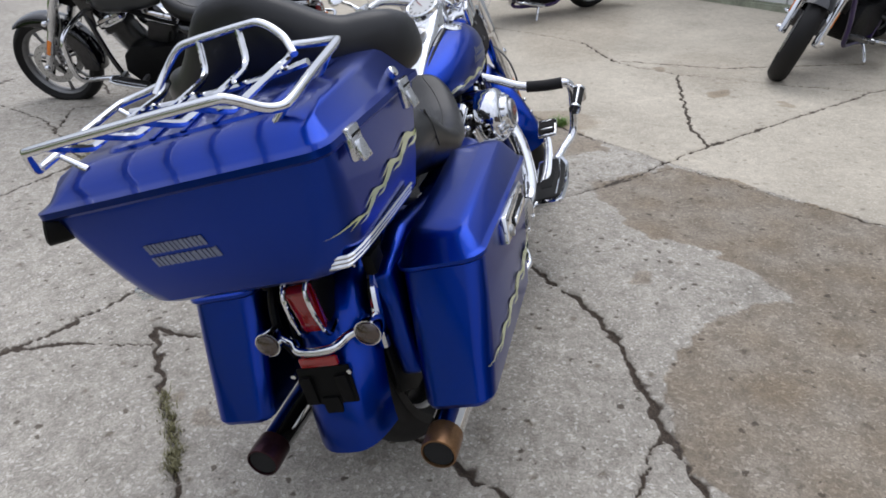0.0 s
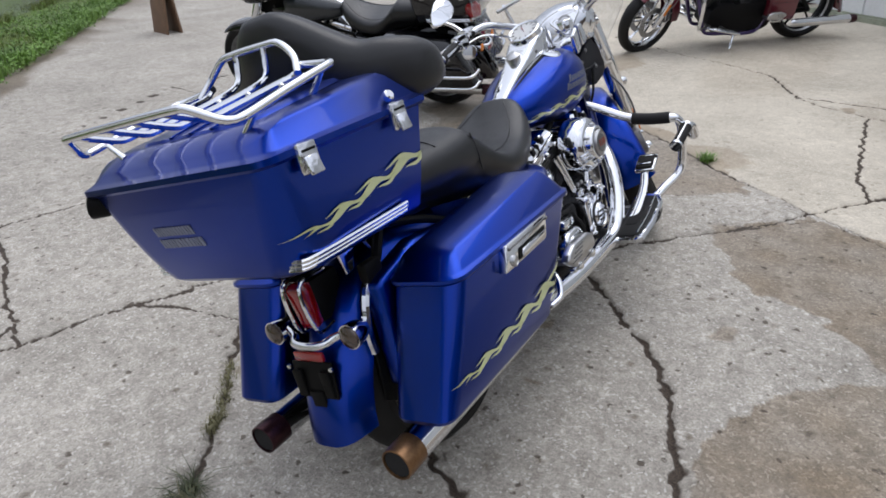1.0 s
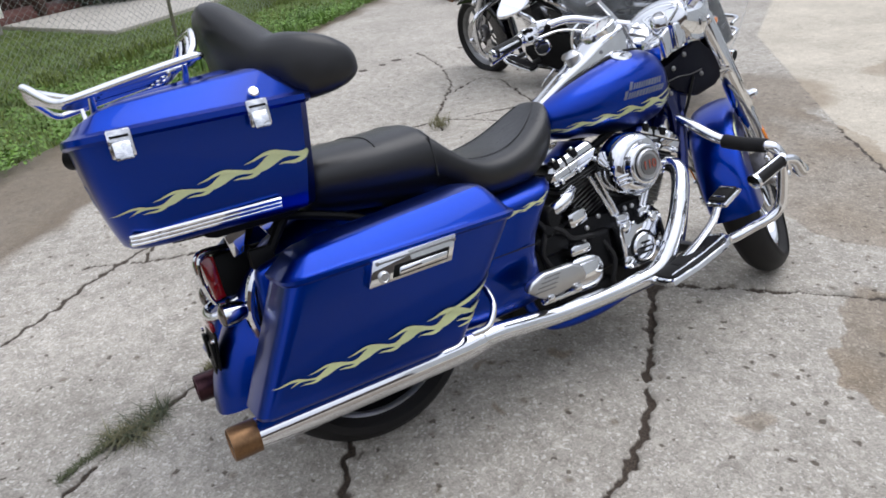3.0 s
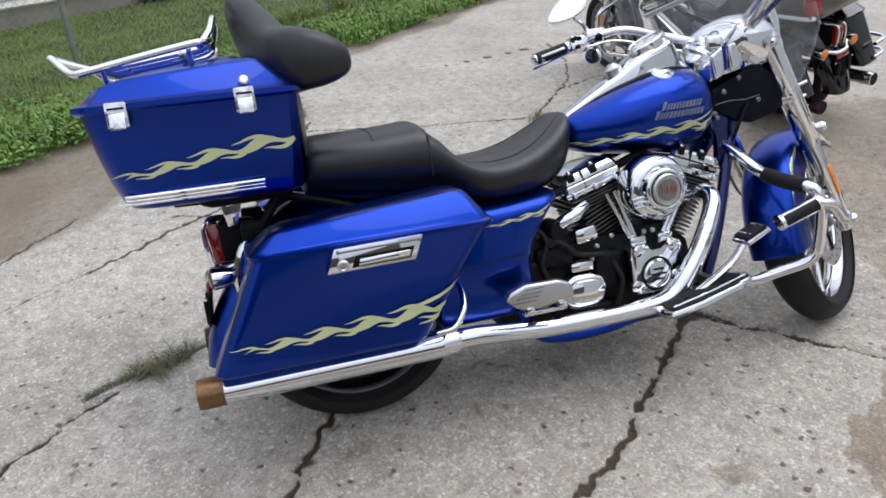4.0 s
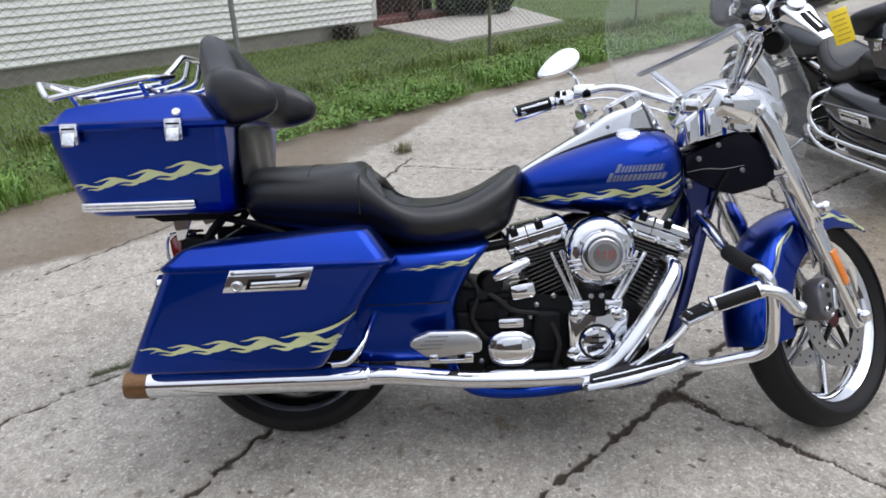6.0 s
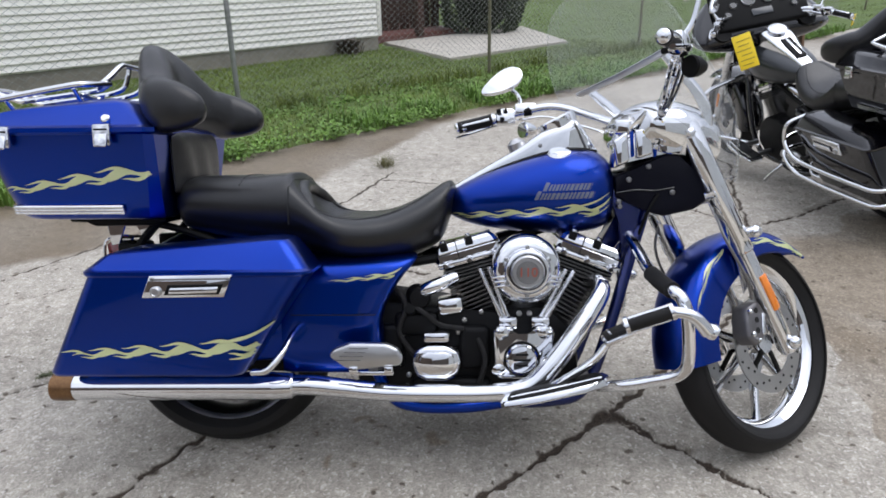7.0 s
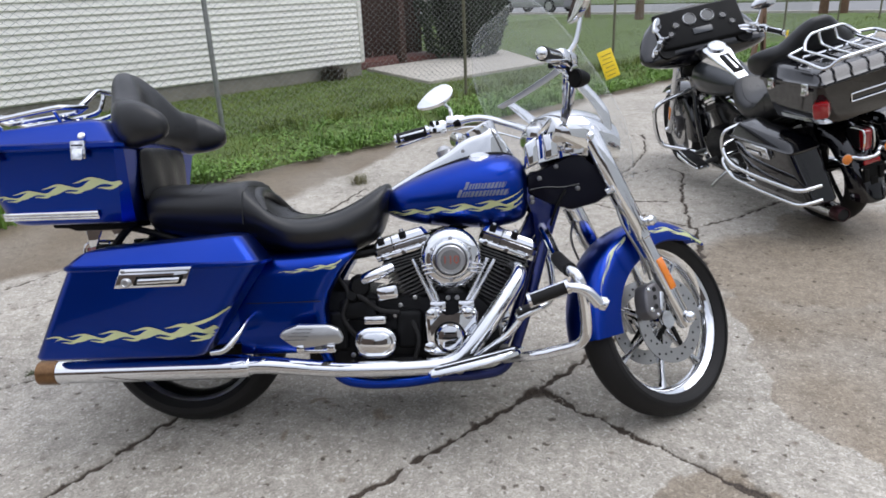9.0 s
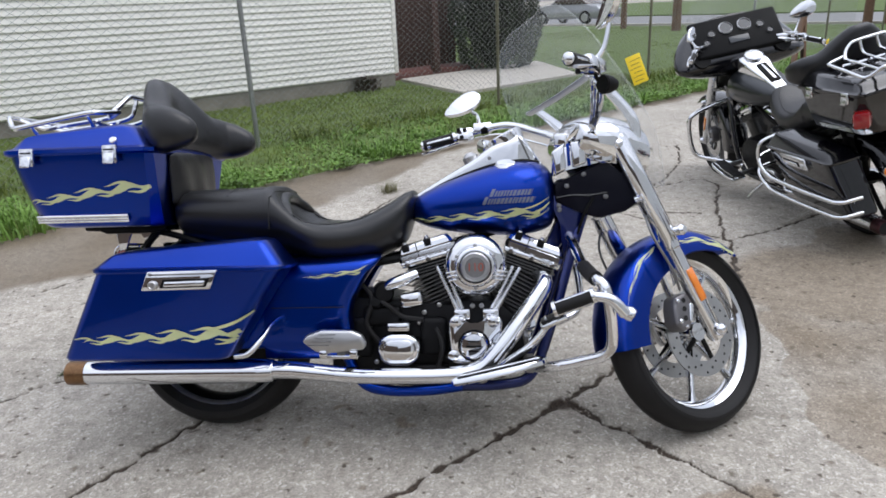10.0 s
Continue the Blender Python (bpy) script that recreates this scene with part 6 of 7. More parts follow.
            inner.append((AXIS_AT.x + v.x, p[1] * 0.95, AXIS_AT.z + v.z))
        secs.append(row + inner)
    bm = loft(nb(), secs)
    ftree = BVHTree.FromBMesh(bm)
    ff = P("front_fender", bm, paint, root, "deep painted front fender with pale flames" if flames else "deep front fender", S, 45)
    if flames:
        lay("flame_decal", round_arc(licks((0.0, 0.0), 0.27, 0.055, 0.0, 3, ((-0.05, 0.004, 0.07, 0.012, 0.014), (-0.04, -0.010, 0.06, -0.012, 0.012))), AXIS_AT, 0.288, radians(106)), ftree, FLAME, ff, -1, 0.002, "pale flame decal", m=S)
    if flames:
        lay("flame_decal", round_arc(licks((0.0, 0.0), 0.20, 0.040, 0.0, 2), AXIS_AT, 0.312, radians(158)), ftree, FLAME, ff, -1, 0.002, m=S)
    for s in (-1, 1):
        bm = nb()
        prism(bm, [(1.484, 0.583), (1.544, 0.613), (1.534, 0.483), (1.504, 0.453)], s * 0.092 - 0.003, s * 0.092 + 0.003, 0.002)
        P("fender_bracket", bm, CHROME, root, m=S)
    # trees
    bm = nb()
    box(bm, AXIS_AT + AXIS_UP * 0.685, (0.075, 0.30, 0.03), 0.012, Matrix.Rotation(radians(-26), 4, "Y"))
    box(bm, AXIS_AT + AXIS_UP * 0.495, (0.07, 0.28, 0.04), 0.012, Matrix.Rotation(radians(-26), 4, "Y"))
    P("fork_yoke", bm, CHROME, root, m=S)

    # handlebar: the grip ends stand at (0.885, 0.44, 1.03)
    B = S @ Matrix.Translation((1.2, 0, 1.04)) @ Matrix.Rotation(radians(4.0), 4, "X") @ Matrix.Translation((-1.2, 0, -1.04))
    bm = nb()
    tube(bm, [(0.905, -0.43, 1.03), (0.99, -0.385, 1.055), (1.07, -0.33, 1.075), (1.15, -0.25, 1.08), (1.22, -0.15, 1.03), (1.255, -0.07, 0.99), (1.26, 0, 0.985), (1.255, 0.07, 0.99), (1.22, 0.15, 1.03), (1.15, 0.25, 1.08), (1.07, 0.33, 1.075), (0.99, 0.385, 1.055), (0.905, 0.43, 1.03)], 0.0135, 12)
    hb = P("handlebar", bm, CHROME, root, "swept chrome handlebar", B)
    for s in (-1, 1):
        d = Vector((-0.85, s * 0.50, -0.2)).normalized()
        g0 = Vector((0.995, s * 0.382, 1.056))
        gr = P("grip", lathe(nb(), [(0, 0), (0.019, 0.0), (0.019, 0.115), (0.015, 0.118), (0, 0.118)], aim(g0, d), 18), RUBBER, hb, "black rubber grip with chrome bands", B)
        for off in (-0.0005, 0.118):
            P("grip_band", lathe(nb(), [(0, off - 0.006), (0.0205 if off < 0.05 else 0.0168, off - 0.006), (0.0205 if off < 0.05 else 0.0168, off + 0.004), (0.011, off + 0.009), (0, off + 0.010)], aim(g0, d), 18), CHROME, gr, m=B)
        for k in range(3):
            a = 2 * math.pi * k / 3 + 0.5
            P("grip_stripe", box(nb(), (0, 0, 0), (0.008, 0.004, 0.09), 0.0015, aim(g0, d) @ Matrix.Rotation(a, 4, "Z") @ Matrix.Translation((0, 0.0185, 0.058))), CHROME, gr, m=B)
        sh = P("switch_housing", box(nb(), (1.03, s * 0.36, 1.062), (0.065, 0.045, 0.055), 0.014, Matrix.Rotation(-s * 0.52, 4, "Z")), CHROME, hb, "chrome switch housing with black buttons", B)
        for dx, dz in ((-0.012, 0.01), (0.014, 0.012), (0.0, -0.016)):
            P("button", box(nb(), (1.03 + dx - 0.022, s * 0.36 - s * 0.012, 1.064 + dz), (0.014, 0.03, 0.013), 0.003, Matrix.Rotation(-s * 0.52, 4, "Z")), PLASTIC, sh, m=B)
        P("master_cylinder", box(nb(), (1.085, s * 0.325, 1.085), (0.07, 0.04, 0.035), 0.008, Matrix.Rotation(-s * 0.52, 4, "Z")), CHROME, hb, m=B)
        bm = tube(nb(), [(1.06, s * 0.36, 1.05), (1.01, s * 0.405, 1.04), (0.95, s * 0.44, 1.02), (0.90, s * 0.46, 1.005)], [0.009, 0.008, 0.007, 0.008], 8, squash=0.6)
        P("lever", bm, CHROME, hb, "chrome hand lever", B)
        # signal below the bar
        mm = aim((1.10, s * 0.345, 1.022), (-1, 0, -0.1))
        if front == "shield":
            P("front_signal", lathe(nb(), [(0, -0.035), (0.016, -0.031), (0.025, -0.010), (0.028, 0.012), (0.025, 0.017), (0, 0.018)], mm, 24), CHROME if s > 0 else PLASTIC, hb, "bullet turn signal under the bar", B)
        # mirror
        bm = tube(nb(), [(1.075, s * 0.335, 1.09), (1.09, s * 0.36, 1.13), (1.095, s * 0.385, 1.18 - 0.024 * s), (1.055 if s > 0 else 1.095, s * 0.388, 1.205 - 0.024 * s)], [0.009, 0.007, 0.006, 0.006], 8)
        mr = P("mirror", bm, CHROME, hb, "teardrop chrome mirror on a stalk", B)
        mc, nrm = Vector((1.03 if s > 0 else 1.085, s * 0.385, 1.205 - 0.024 * s)), (Vector((-0.8, -0.8, 0.3)) if s > 0 else Vector((-1, 0.38, 0.2))).normalized()
        hax = nrm.cross(Vector((0, 0, 1))).normalized()
        if hax.y * s < 0:
            hax = -hax
        vax = nrm.cross(hax)
        vax = vax if vax.z > 0 else -vax
        hax = (vax * 0.5 - hax if s > 0 else hax + vax * 0.35).normalized()
        vax = (vax - hax * vax.dot(hax)).normalized()
        loop = [((0.074 if s > 0 else 0.085) * math.cos(a) - 0.008, (0.037 if s > 0 else 0.048) * math.sin(a) * (1 - 0.35 * math.cos(a))) for a in (2 * math.pi * k / 28 for k in range(28))]
        bm = loft(nb(), [[mc + hax * (-x * k) + vax * (y * k) + nrm * z for x, y in loop] for k, z in ((0.55, -0.024), (0.9, -0.015), (1.0, -0.004), (1.0, 0.004), (0.94, 0.006))])
        P("mirror_shell", bm, CHROME, mr, m=B)
    for s in (-1, 1):
        for w in ((-0.018, -0.006, 0.006, 0.018) if s < 0 else (0.0,)):
            bm = tube(nb(), [(1.06, s * 0.34, 1.05), (1.13, s * 0.27 + w, 1.05 + w), (1.20, s * 0.17 + w, 1.0), (1.235, s * 0.10 + w * 0.7, 0.965), (1.26, s * 0.07 + w * 0.7, 0.955)], 0.0068 if s < 0 else 0.0042, 8)
            P("control_cable", bm, CHROME, root, "braided chrome control cable", m=B)
        P("bar_clip", tube(nb(), [(1.078, s * 0.324, 1.0758), (1.098, s * 0.308, 1.078)], 0.0158, 12), PLASTIC, hb, m=B)

    if front != "bare":
        tg = P("price_tag", box(nb(), (1.03, -0.540, 0.985), (0.003, 0.038, 0.074), 0.001, Matrix.Rotation(radians(40), 4, "Z") @ Matrix.Rotation(radians(-12), 4, "Y") @ Matrix.Rotation(radians(-13), 4, "X")), YELLOW, hb, "yellow paper tag with unreadable writing tied to the lever", B)
        P("tag_string", tube(nb(), [(1.04, -0.50, 1.03), (1.035, -0.53, 1.0), (1.03, -0.54, 1.018)], 0.0015, 6), WHITEDIAL, tg, m=B)
        for k in range(6):
            P("writing_bar", box(nb(), (1.03, -0.540, 0.985), (0.0042, 0.028 - 0.006 * (k % 2), 0.0017), 0, Matrix.Rotation(radians(40), 4, "Z") @ Matrix.Rotation(radians(-12), 4, "Y") @ Matrix.Rotation(radians(-13), 4, "X") @ Matrix.Translation((0, 0.002 * (k % 3 - 1), 0.024 - 0.0105 * k))), INK, tg, m=B)
    if front != "fairing":
        # headlamp nacelle
        bm = loft(nb(), [[(x, y * w, z0 + (zc - z0) * 1.0 + zz * h) for y, zz in ((math.cos(2 * math.pi * k / 32), math.sin(2 * math.pi * k / 32)) for k in range(32))] for x, w, h, zc, z0 in ((1.198, 0.095, 0.050, 0.955, 0.955), (1.204, 0.104, 0.060, 0.953, 0.953), (1.235, 0.125, 0.08, 0.947, 0.947), (1.28, 0.145, 0.098, 0.941, 0.941), (1.34, 0.146, 0.109, 0.932, 0.932), (1.41, 0.136, 0.115, 0.922, 0.922), (1.455, 0.12, 0.11, 0.918, 0.918))])
        nc = P("headlamp_nacelle", bm, CHROME, root, "chrome headlamp nacelle", S)
        hm = aim((1.45, 0, 0.917), (1, 0, -0.06))
        P("headlamp_ring", lathe(nb(), [(0.105, 0), (0.108, 0.012), (0.098, 0.022), (0.092, 0.016)], hm, 40), CHROME, nc, m=S)
        P("headlamp_lens", lathe(nb(), [(0.093, 0.012), (0.07, 0.028), (0, 0.036)], hm, 32), glass("lamp_glass", (0.8, 0.85, 0.9), 0.05, 0.6), nc, m=S)
        P("fork_lock", lathe(nb(), [(0.016, -0.01), (0.016, 0.006), (0.012, 0.01), (0, 0.01)], aim((1.200, 0, 0.975), (-1, 0, 0.35)), 20), PLASTIC, nc, m=S)
    if front == "shield":
        # chrome covers over the fork's top, seen on the right
        bm = prism(nb(), [(1.170, 0.845), (1.170, 0.912), (1.212, 0.945), (1.350, 0.958), (1.372, 0.925), (1.352, 0.886), (1.318, 0.897), (1.215, 0.866)], -0.104, -0.02, 0.008, 2)
        np_ = P("nacelle_panel", bm, CHROME, root, "chrome cover under the handlebar clamp")
        for poly in ([(1.166, 0.926), (1.206, 0.952), (1.214, 0.868), (1.178, 0.852)], [(1.226, 0.956), (1.272, 0.962), (1.279, 0.888), (1.234, 0.873)], [(1.289, 0.963), (1.340, 0.968), (1.366, 0.934), (1.360, 0.886), (1.321, 0.898), (1.295, 0.891)]):
            P("panel_rib", prism(nb(), poly, -0.120, -0.100, 0.007, 3), CHROME, np_)
        for x in (1.220, 1.284):
            P("panel_gap", prism(nb(), [(x - 0.006, 0.952), (x + 0.004, 0.953), (x + 0.009, 0.882), (x - 0.001, 0.878)], -0.108, -0.100, 0.001), BLUE, np_)
        ca, cb, cc = Vector((1.190, -0.012, 0.990)), Vector((1.262, -0.128, 1.014)), Vector((1.184, -0.088, 0.922))
        cn = (cb - ca).cross(cc - ca).normalized()
        cn = cn if cn.x < 0 else -cn
        mid = (ca + cb + cc) / 3
        ring = []
        for p, q, r in ((ca, cb, cc), (cb, cc, ca), (cc, ca, cb)):
            ring += [p.lerp(r, 0.16), p.lerp(r, 0.05).lerp(q, 0.04), p.lerp(q, 0.16)]
        bm = loft(nb(), [[mid + (v - mid) * k + cn * z for v in ring] for k, z in ((0.97, -0.012), (1.0, -0.008), (1.0, 0.001), (0.95, 0.005), (0.82, 0.005), (0.78, 0.003))])
        P("clamp_cover", bm, CHROME, hb, "three-cornered chrome clamp cover with a lock")
        P("clamp_block", box(nb(), (1.225, -0.04, 0.965), (0.05, 0.13, 0.045), 0.010, Matrix.Rotation(radians(-28), 4, "Z"), 3), CHROME, hb)
        P("lock_ring", lathe(nb(), [(0.024, -0.006), (0.026, 0.004), (0.020, 0.010), (0.016, 0.006), (0, 0.006)], aim(mid + cn * 0.006, cn), 24), BRUSHED, hb)
        # windshield
        rows_w = [(-0.05, 0.06), (-0.04, 0.095), (-0.02, 0.125), (0.0, 0.150), (0.04, 0.188), (0.08, 0.222), (0.12, 0.252), (0.16, 0.272), (0.26, 0.284), (0.38, 0.274), (0.5, 0.25), (0.6, 0.205), (0.66, 0.155), (0.69, 0.09)]
        n = 18
        verts_f = []
        for d, hw in rows_w:
            rowf = []
            for k in range(n + 1):
                y = -hw + 2 * hw * k / n
                x = 1.490 - 0.56 * d - 1.05 * y * y
                z = 0.80 + 0.83 * d
                # notch round the lamp
                if d < 0.16 and abs(y) < 0.12:
                    z = max(z, 0.80 + 0.83 * 0.26 * math.sqrt(max(0.0, 1 - (y / 0.12) ** 2)) * + max(d, 0.0) * 0.3)
                rowf.append((x, y, z))
            verts_f.append(rowf)
        bm = nb()
        F = [[bm.verts.new(p) for p in r] for r in verts_f]
        for r, q in zip(F, F[1:]):
            for k in range(n):
                bm.faces.new((r[k], r[k + 1], q[k + 1], q[k]))
        rim_line = [r[0] for r in verts_f] + verts_f[-1][1:-1] + [r[-1] for r in verts_f[::-1]]
        bmesh.ops.solidify(bm, geom=bm.faces[:], thickness=0.004)
        ws = P("windshield", bm, CLEAR, root, "clear acrylic touring windshield", S, 60)
        P("shield_edge", tube(nb(), rim_line, 0.0026, 6), EDGE, ws, m=S)
        for s in (-1, 1):
            bm = tube(nb(), [(1.40, s * 0.125, 0.90), (1.38, s * 0.138, 0.99), (1.31, s * 0.146, 1.06), (1.215, s * 0.152, 1.125)], [0.010, 0.026, 0.023, 0.016], 10, squash=0.35)
            P("shield_brace", bm, CHROME, ws, "curved chrome windshield brace", S)
        bm = tube(nb(), [(1.200, -0.185, 1.122), (1.206, -0.12, 1.122), (1.210, 0.0, 1.122), (1.206, 0.12, 1.122), (1.200, 0.185, 1.122)], 0.017, 8, squash=0.4)
        P("shield_band", bm, BRUSHED, ws, m=S)
    elif front == "fairing":
        # fork-mounted fairing with instruments
        secs = []
        for x, w, zb, zt in ((1.12, 0.38, 0.91, 0.995), (1.15, 0.445, 0.875, 1.04), (1.22, 0.45, 0.85, 1.115), (1.29, 0.42, 0.85, 1.20), (1.345, 0.38, 0.84, 1.255), (1.45, 0.28, 0.82, 1.21), (1.52, 0.17, 0.83, 1.11), (1.545, 0.06, 0.88, 1.02)):
            secs.append(sec(x, w, zb, zt, 40, 2.2))
        fr = P("fairing", loft(nb(), secs), paint, root, "gloss black handlebar fairing with instruments", S, 60)
        bm = box(nb(), (1.215, 0, 1.125), (0.05, 0.62, 0.30), 0.022, Matrix.Rotation(0.672, 4, "Y"), 3)
        ip = P("instrument_panel", bm, PLASTIC, fr, m=S)
        for y, z, r in ((-0.065, 1.13, 0.048), (0.065, 1.13, 0.048), (-0.17, 1.11, 0.026), (0.17, 1.11, 0.026), (-0.22, 1.06, 0.022), (0.22, 1.06, 0.022)):
            mm = aim((1.215 - 0.0195 + (z - 1.09) * 1.25 * 0.62, y, 1.125 + 0.0155 + (z - 1.09) * 1.25 * 0.78), (-0.78, 0, 0.62))
            P("gauge", lathe(nb(), [(r, -0.01), (r, 0.008), (r * 0.88, 0.012), (r * 0.85, 0.006), (0, 0.006)], mm, 28), BRUSHED, ip, m=S)
            P("gauge_face", lathe(nb(), [(r * 0.84, 0.007), (0, 0.007)], mm, 24), GREYP, ip, m=S)
        for s in (-1, 1):
            P("speaker", lathe(nb(), [(0.055, -0.02), (0.055, 0.01), (0.045, 0.006), (0, 0.012)], aim((1.125, s * 0.28, 1.01), (-0.8, 0, 0.5)), 24), PLASTIC, fr, m=S)
        P("radio", box(nb(), (1.16, 0, 1.10), (0.012, 0.14, 0.05), 0.005, Matrix.Rotation(0.672, 4, "Y")), GREYP, ip, m=S)
        bm = nb()
        pts = []
        for d, hw in ((0, 0.33), (0.07, 0.32), (0.15, 0.29), (0.21, 0.22), (0.23, 0.12)):
            pts.append([(1.37 - 0.5 * d - 0.7 * y * y, y, 1.22 + d) for y in np.linspace(-hw, hw, 12)])
        F = [[bm.verts.new(p) for p in r] for r in pts]
        for r, q in zip(F, F[1:]):
            for k in range(11):
                bm.faces.new((r[k], r[k + 1], q[k + 1], q[k]))
        bmesh.ops.solidify(bm, geom=bm.faces[:], thickness=0.004)
        P("fairing_screen", bm, CLEAR, fr, m=S)
    # side stand
    bm = tube(nb(), [(0.78, 0.16, 0.17), (0.84, 0.24, 0.08), (0.89, 0.305, -0.075)], 0.012, 10)
    st = P("side_stand", bm, CHROME if not flames else PLASTIC, lab="lowered side stand")
    P("stand_foot", box(nb(), (0.90, 0.315, -0.072), (0.07, 0.035, 0.012), 0.004, Matrix.Rotation(radians(15), 4, "X")), DULL, st)
    return root


blue_bike = motorcycle("touring_motorcycle", "candy blue touring motorcycle with pale yellow flames on concrete", BLUE)
blue_bike.matrix_world = Matrix.Translation((-1.067, 0.142, 0.003)) @ Matrix.Rotation(radians(-15), 4, "X")

# ---- other motorcycles in the yard ----
black_bike = motorcycle("touring_motorcycle", "gloss black touring motorcycle with fairing, top box and chrome rails", BLACKP, steer=-7.0, front="fairing", tank_paint=GREYP, flames=False, bag_rails=True, tip=CHROME, rims=DULL)
black_bike.matrix_world = Matrix.Translation((2.12, 2.12, 0.002)) @ Matrix.Rotation(radians(102), 4, "Z") @ Matrix.Rotation(radians(-13), 4, "X")
maroon_bike = motorcycle("cruiser_motorcycle", "maroon and dark violet cruiser parked by the white wall", MAROON, trim=PURPLE, steer=22.0, front="bare", flames=False, trunk=False, bags=False, tip=CHROME)
maroon_bike.matrix_world = Matrix.Translation((5.60, 0.18, 0.002)) @ Matrix.Rotation(radians(133), 4, "Z") @ Matrix.Rotation(radians(-12), 4, "X")
violet_bike = motorcycle("cruiser_motorcycle", "black cruiser with its front wheel turned beside the white wall", BLACKP, trim=PURPLE, steer=20.0, front="bare", flames=False, trunk=False, bags=True, tip=CHROME, rims=PLASTIC, engine_guard=False)
violet_bike.matrix_world = Matrix.Translation((4.12, -2.26, 0.002)) @ Matrix.Rotation(radians(147), 4, "Z") @ Matrix.Rotation(radians(-13), 4, "X")


# ---- the house beyond the lane ----
def uvbox(bm, u0, u1, v0, v1, z0, z1, bevel=0.0):
    c = uv((u0 + u1) / 2, (v0 + v1) / 2, (z0 + z1) / 2)
    return box(bm, c, (u1 - u0, v1 - v0, z1 - z0), bevel, Matrix.Rotation(radians(45), 4, "Z"))


HOUSE_V, HOUSE_U = 8.76, 6.29
house = new("house")
tagged(house, "single-storey house with cream lap siding on a grey foundation", "house")
part("wall", uvbox(nb(), -9, HOUSE_U - 0.03, HOUSE_V + 0.02, HOUSE_V + 7, 0.25, 2.75), SIDING, house)
part("foundation", uvbox(nb(), -9, HOUSE_U - 0.05, HOUSE_V + 0.03, HOUSE_V + 6.9, -0.1, 0.28), FOUND, house, "rough grey-brown foundation")
rows_n = 27
bm = nb()
prof = [(0.0, 0.0), (-0.026, 0.002), (-0.026, 0.007), (-0.002, 0.092), (0.0, 0.0935)]
L0, L1 = -9.0, HOUSE_U - 0.06
a_ = [bm.verts.new(uv(L0, v, z)) for v, z in prof]
b_ = [bm.verts.new(uv(L1, v, z)) for v, z in prof]
for i in range(len(prof)):
    j = (i + 1) % len(prof)
    bm.faces.new((a_[i], a_[j], b_[j], b_[i]))
bm.faces.new(a_)
bm.faces.new(b_[::-1])
first = part("siding_board", bm, SIDING, house, flat=True)
first.location = uv(0, HOUSE_V + 0.018, 0.27)
for k in range(1, rows_n):
    o = new("siding_board", first.data)
    o.parent, o.location = house, uv(0, HOUSE_V + 0.018, 0.27 + 0.092 * k)
part("corner_board", uvbox(nb(), HOUSE_U - 0.075, HOUSE_U + 0.01, HOUSE_V - 0.012, HOUSE_V + 0.08, 0.26, 2.75, 0.006), SIDING, house, "cream corner trim")
bm = nb()
for s in (0, 1):
    q = [uv(-9.5, HOUSE_V - 0.2, 2.72), uv(HOUSE_U + 0.4, HOUSE_V - 0.2, 2.72), uv(HOUSE_U + 0.4, HOUSE_V + 3.5, 4.6), uv(-9.5, HOUSE_V + 3.5, 4.6)]
    if s:
        q = [uv(-9.5, HOUSE_V + 7.5, 2.72), uv(HOUSE_U + 0.4, HOUSE_V + 7.5, 2.72), uv(HOUSE_U + 0.4, HOUSE_V + 3.5, 4.6), uv(-9.5, HOUSE_V + 3.5, 4.6)]
    lo = [bm.verts.new(p) for p in q]
    hi = [bm.verts.new(p + Vector((0, 0, 0.12))) for p in q]
    bm.faces.new(lo)
    bm.faces.new(hi)
    for i in range(4):
        j = (i + 1) % 4
        bm.faces.new((lo[i], lo[j], hi[j], hi[i]))
part("roof", bm, surf("grey_shingle", (0.09, 0.09, 0.09), 0.9, var=0.3, grain=30.0, bump=0.6), house)

# concrete pad, deck and slatted porch
slab("patio_slab", [uv(5.95, 6.72), uv(8.9, 6.82), uv(10.7, 9.4), uv(6.75, 9.3)], -0.05, 0.085, CONCRETE2, "pale raised concrete patio slab on the lawn", "patio", bevel=0.01)
porch = new("porch")
tagged(porch, "dark brown wooden porch with upright slats beside the house", "porch")
part("deck", uvbox(nb(), 6.36, 9.15, 9.5, 11.5, -0.05, 0.16, 0.01), surf("red_brown_deck_paint", (0.13, 0.05, 0.04), 0.6, var=0.25), porch)
part("post", uvbox(nb(), 7.72, 7.86, 9.42, 9.56, 0.1, 2.4, 0.008), WOODDK, porch)
slatm = None
for k in range(30):
    u = 6.38 + 0.092 * k
    if slatm is None:
        o = part("slat", box(nb(), (0, 0, 0), (0.074, 0.022, 2.1), 0.004, Matrix.Rotation(radians(45), 4, "Z")), WOODDK, porch)
        slatm = o.data
    else:
        o = new("slat", slatm)
        o.parent = porch
    o.location = uv(u, 10.3 + 0.01 * (k % 3), 1.2)
for z in (0.5, 1.6):
    part("slat_rail", uvbox(nb(), 6.36, 9.15, 10.32, 10.37, z, z + 0.08), WOODDK, porch)
part("back_wall", uvbox(nb(), 6.36, 9.9, 11.5, 11.62, 0.0, 2.6), WOODDK, porch)


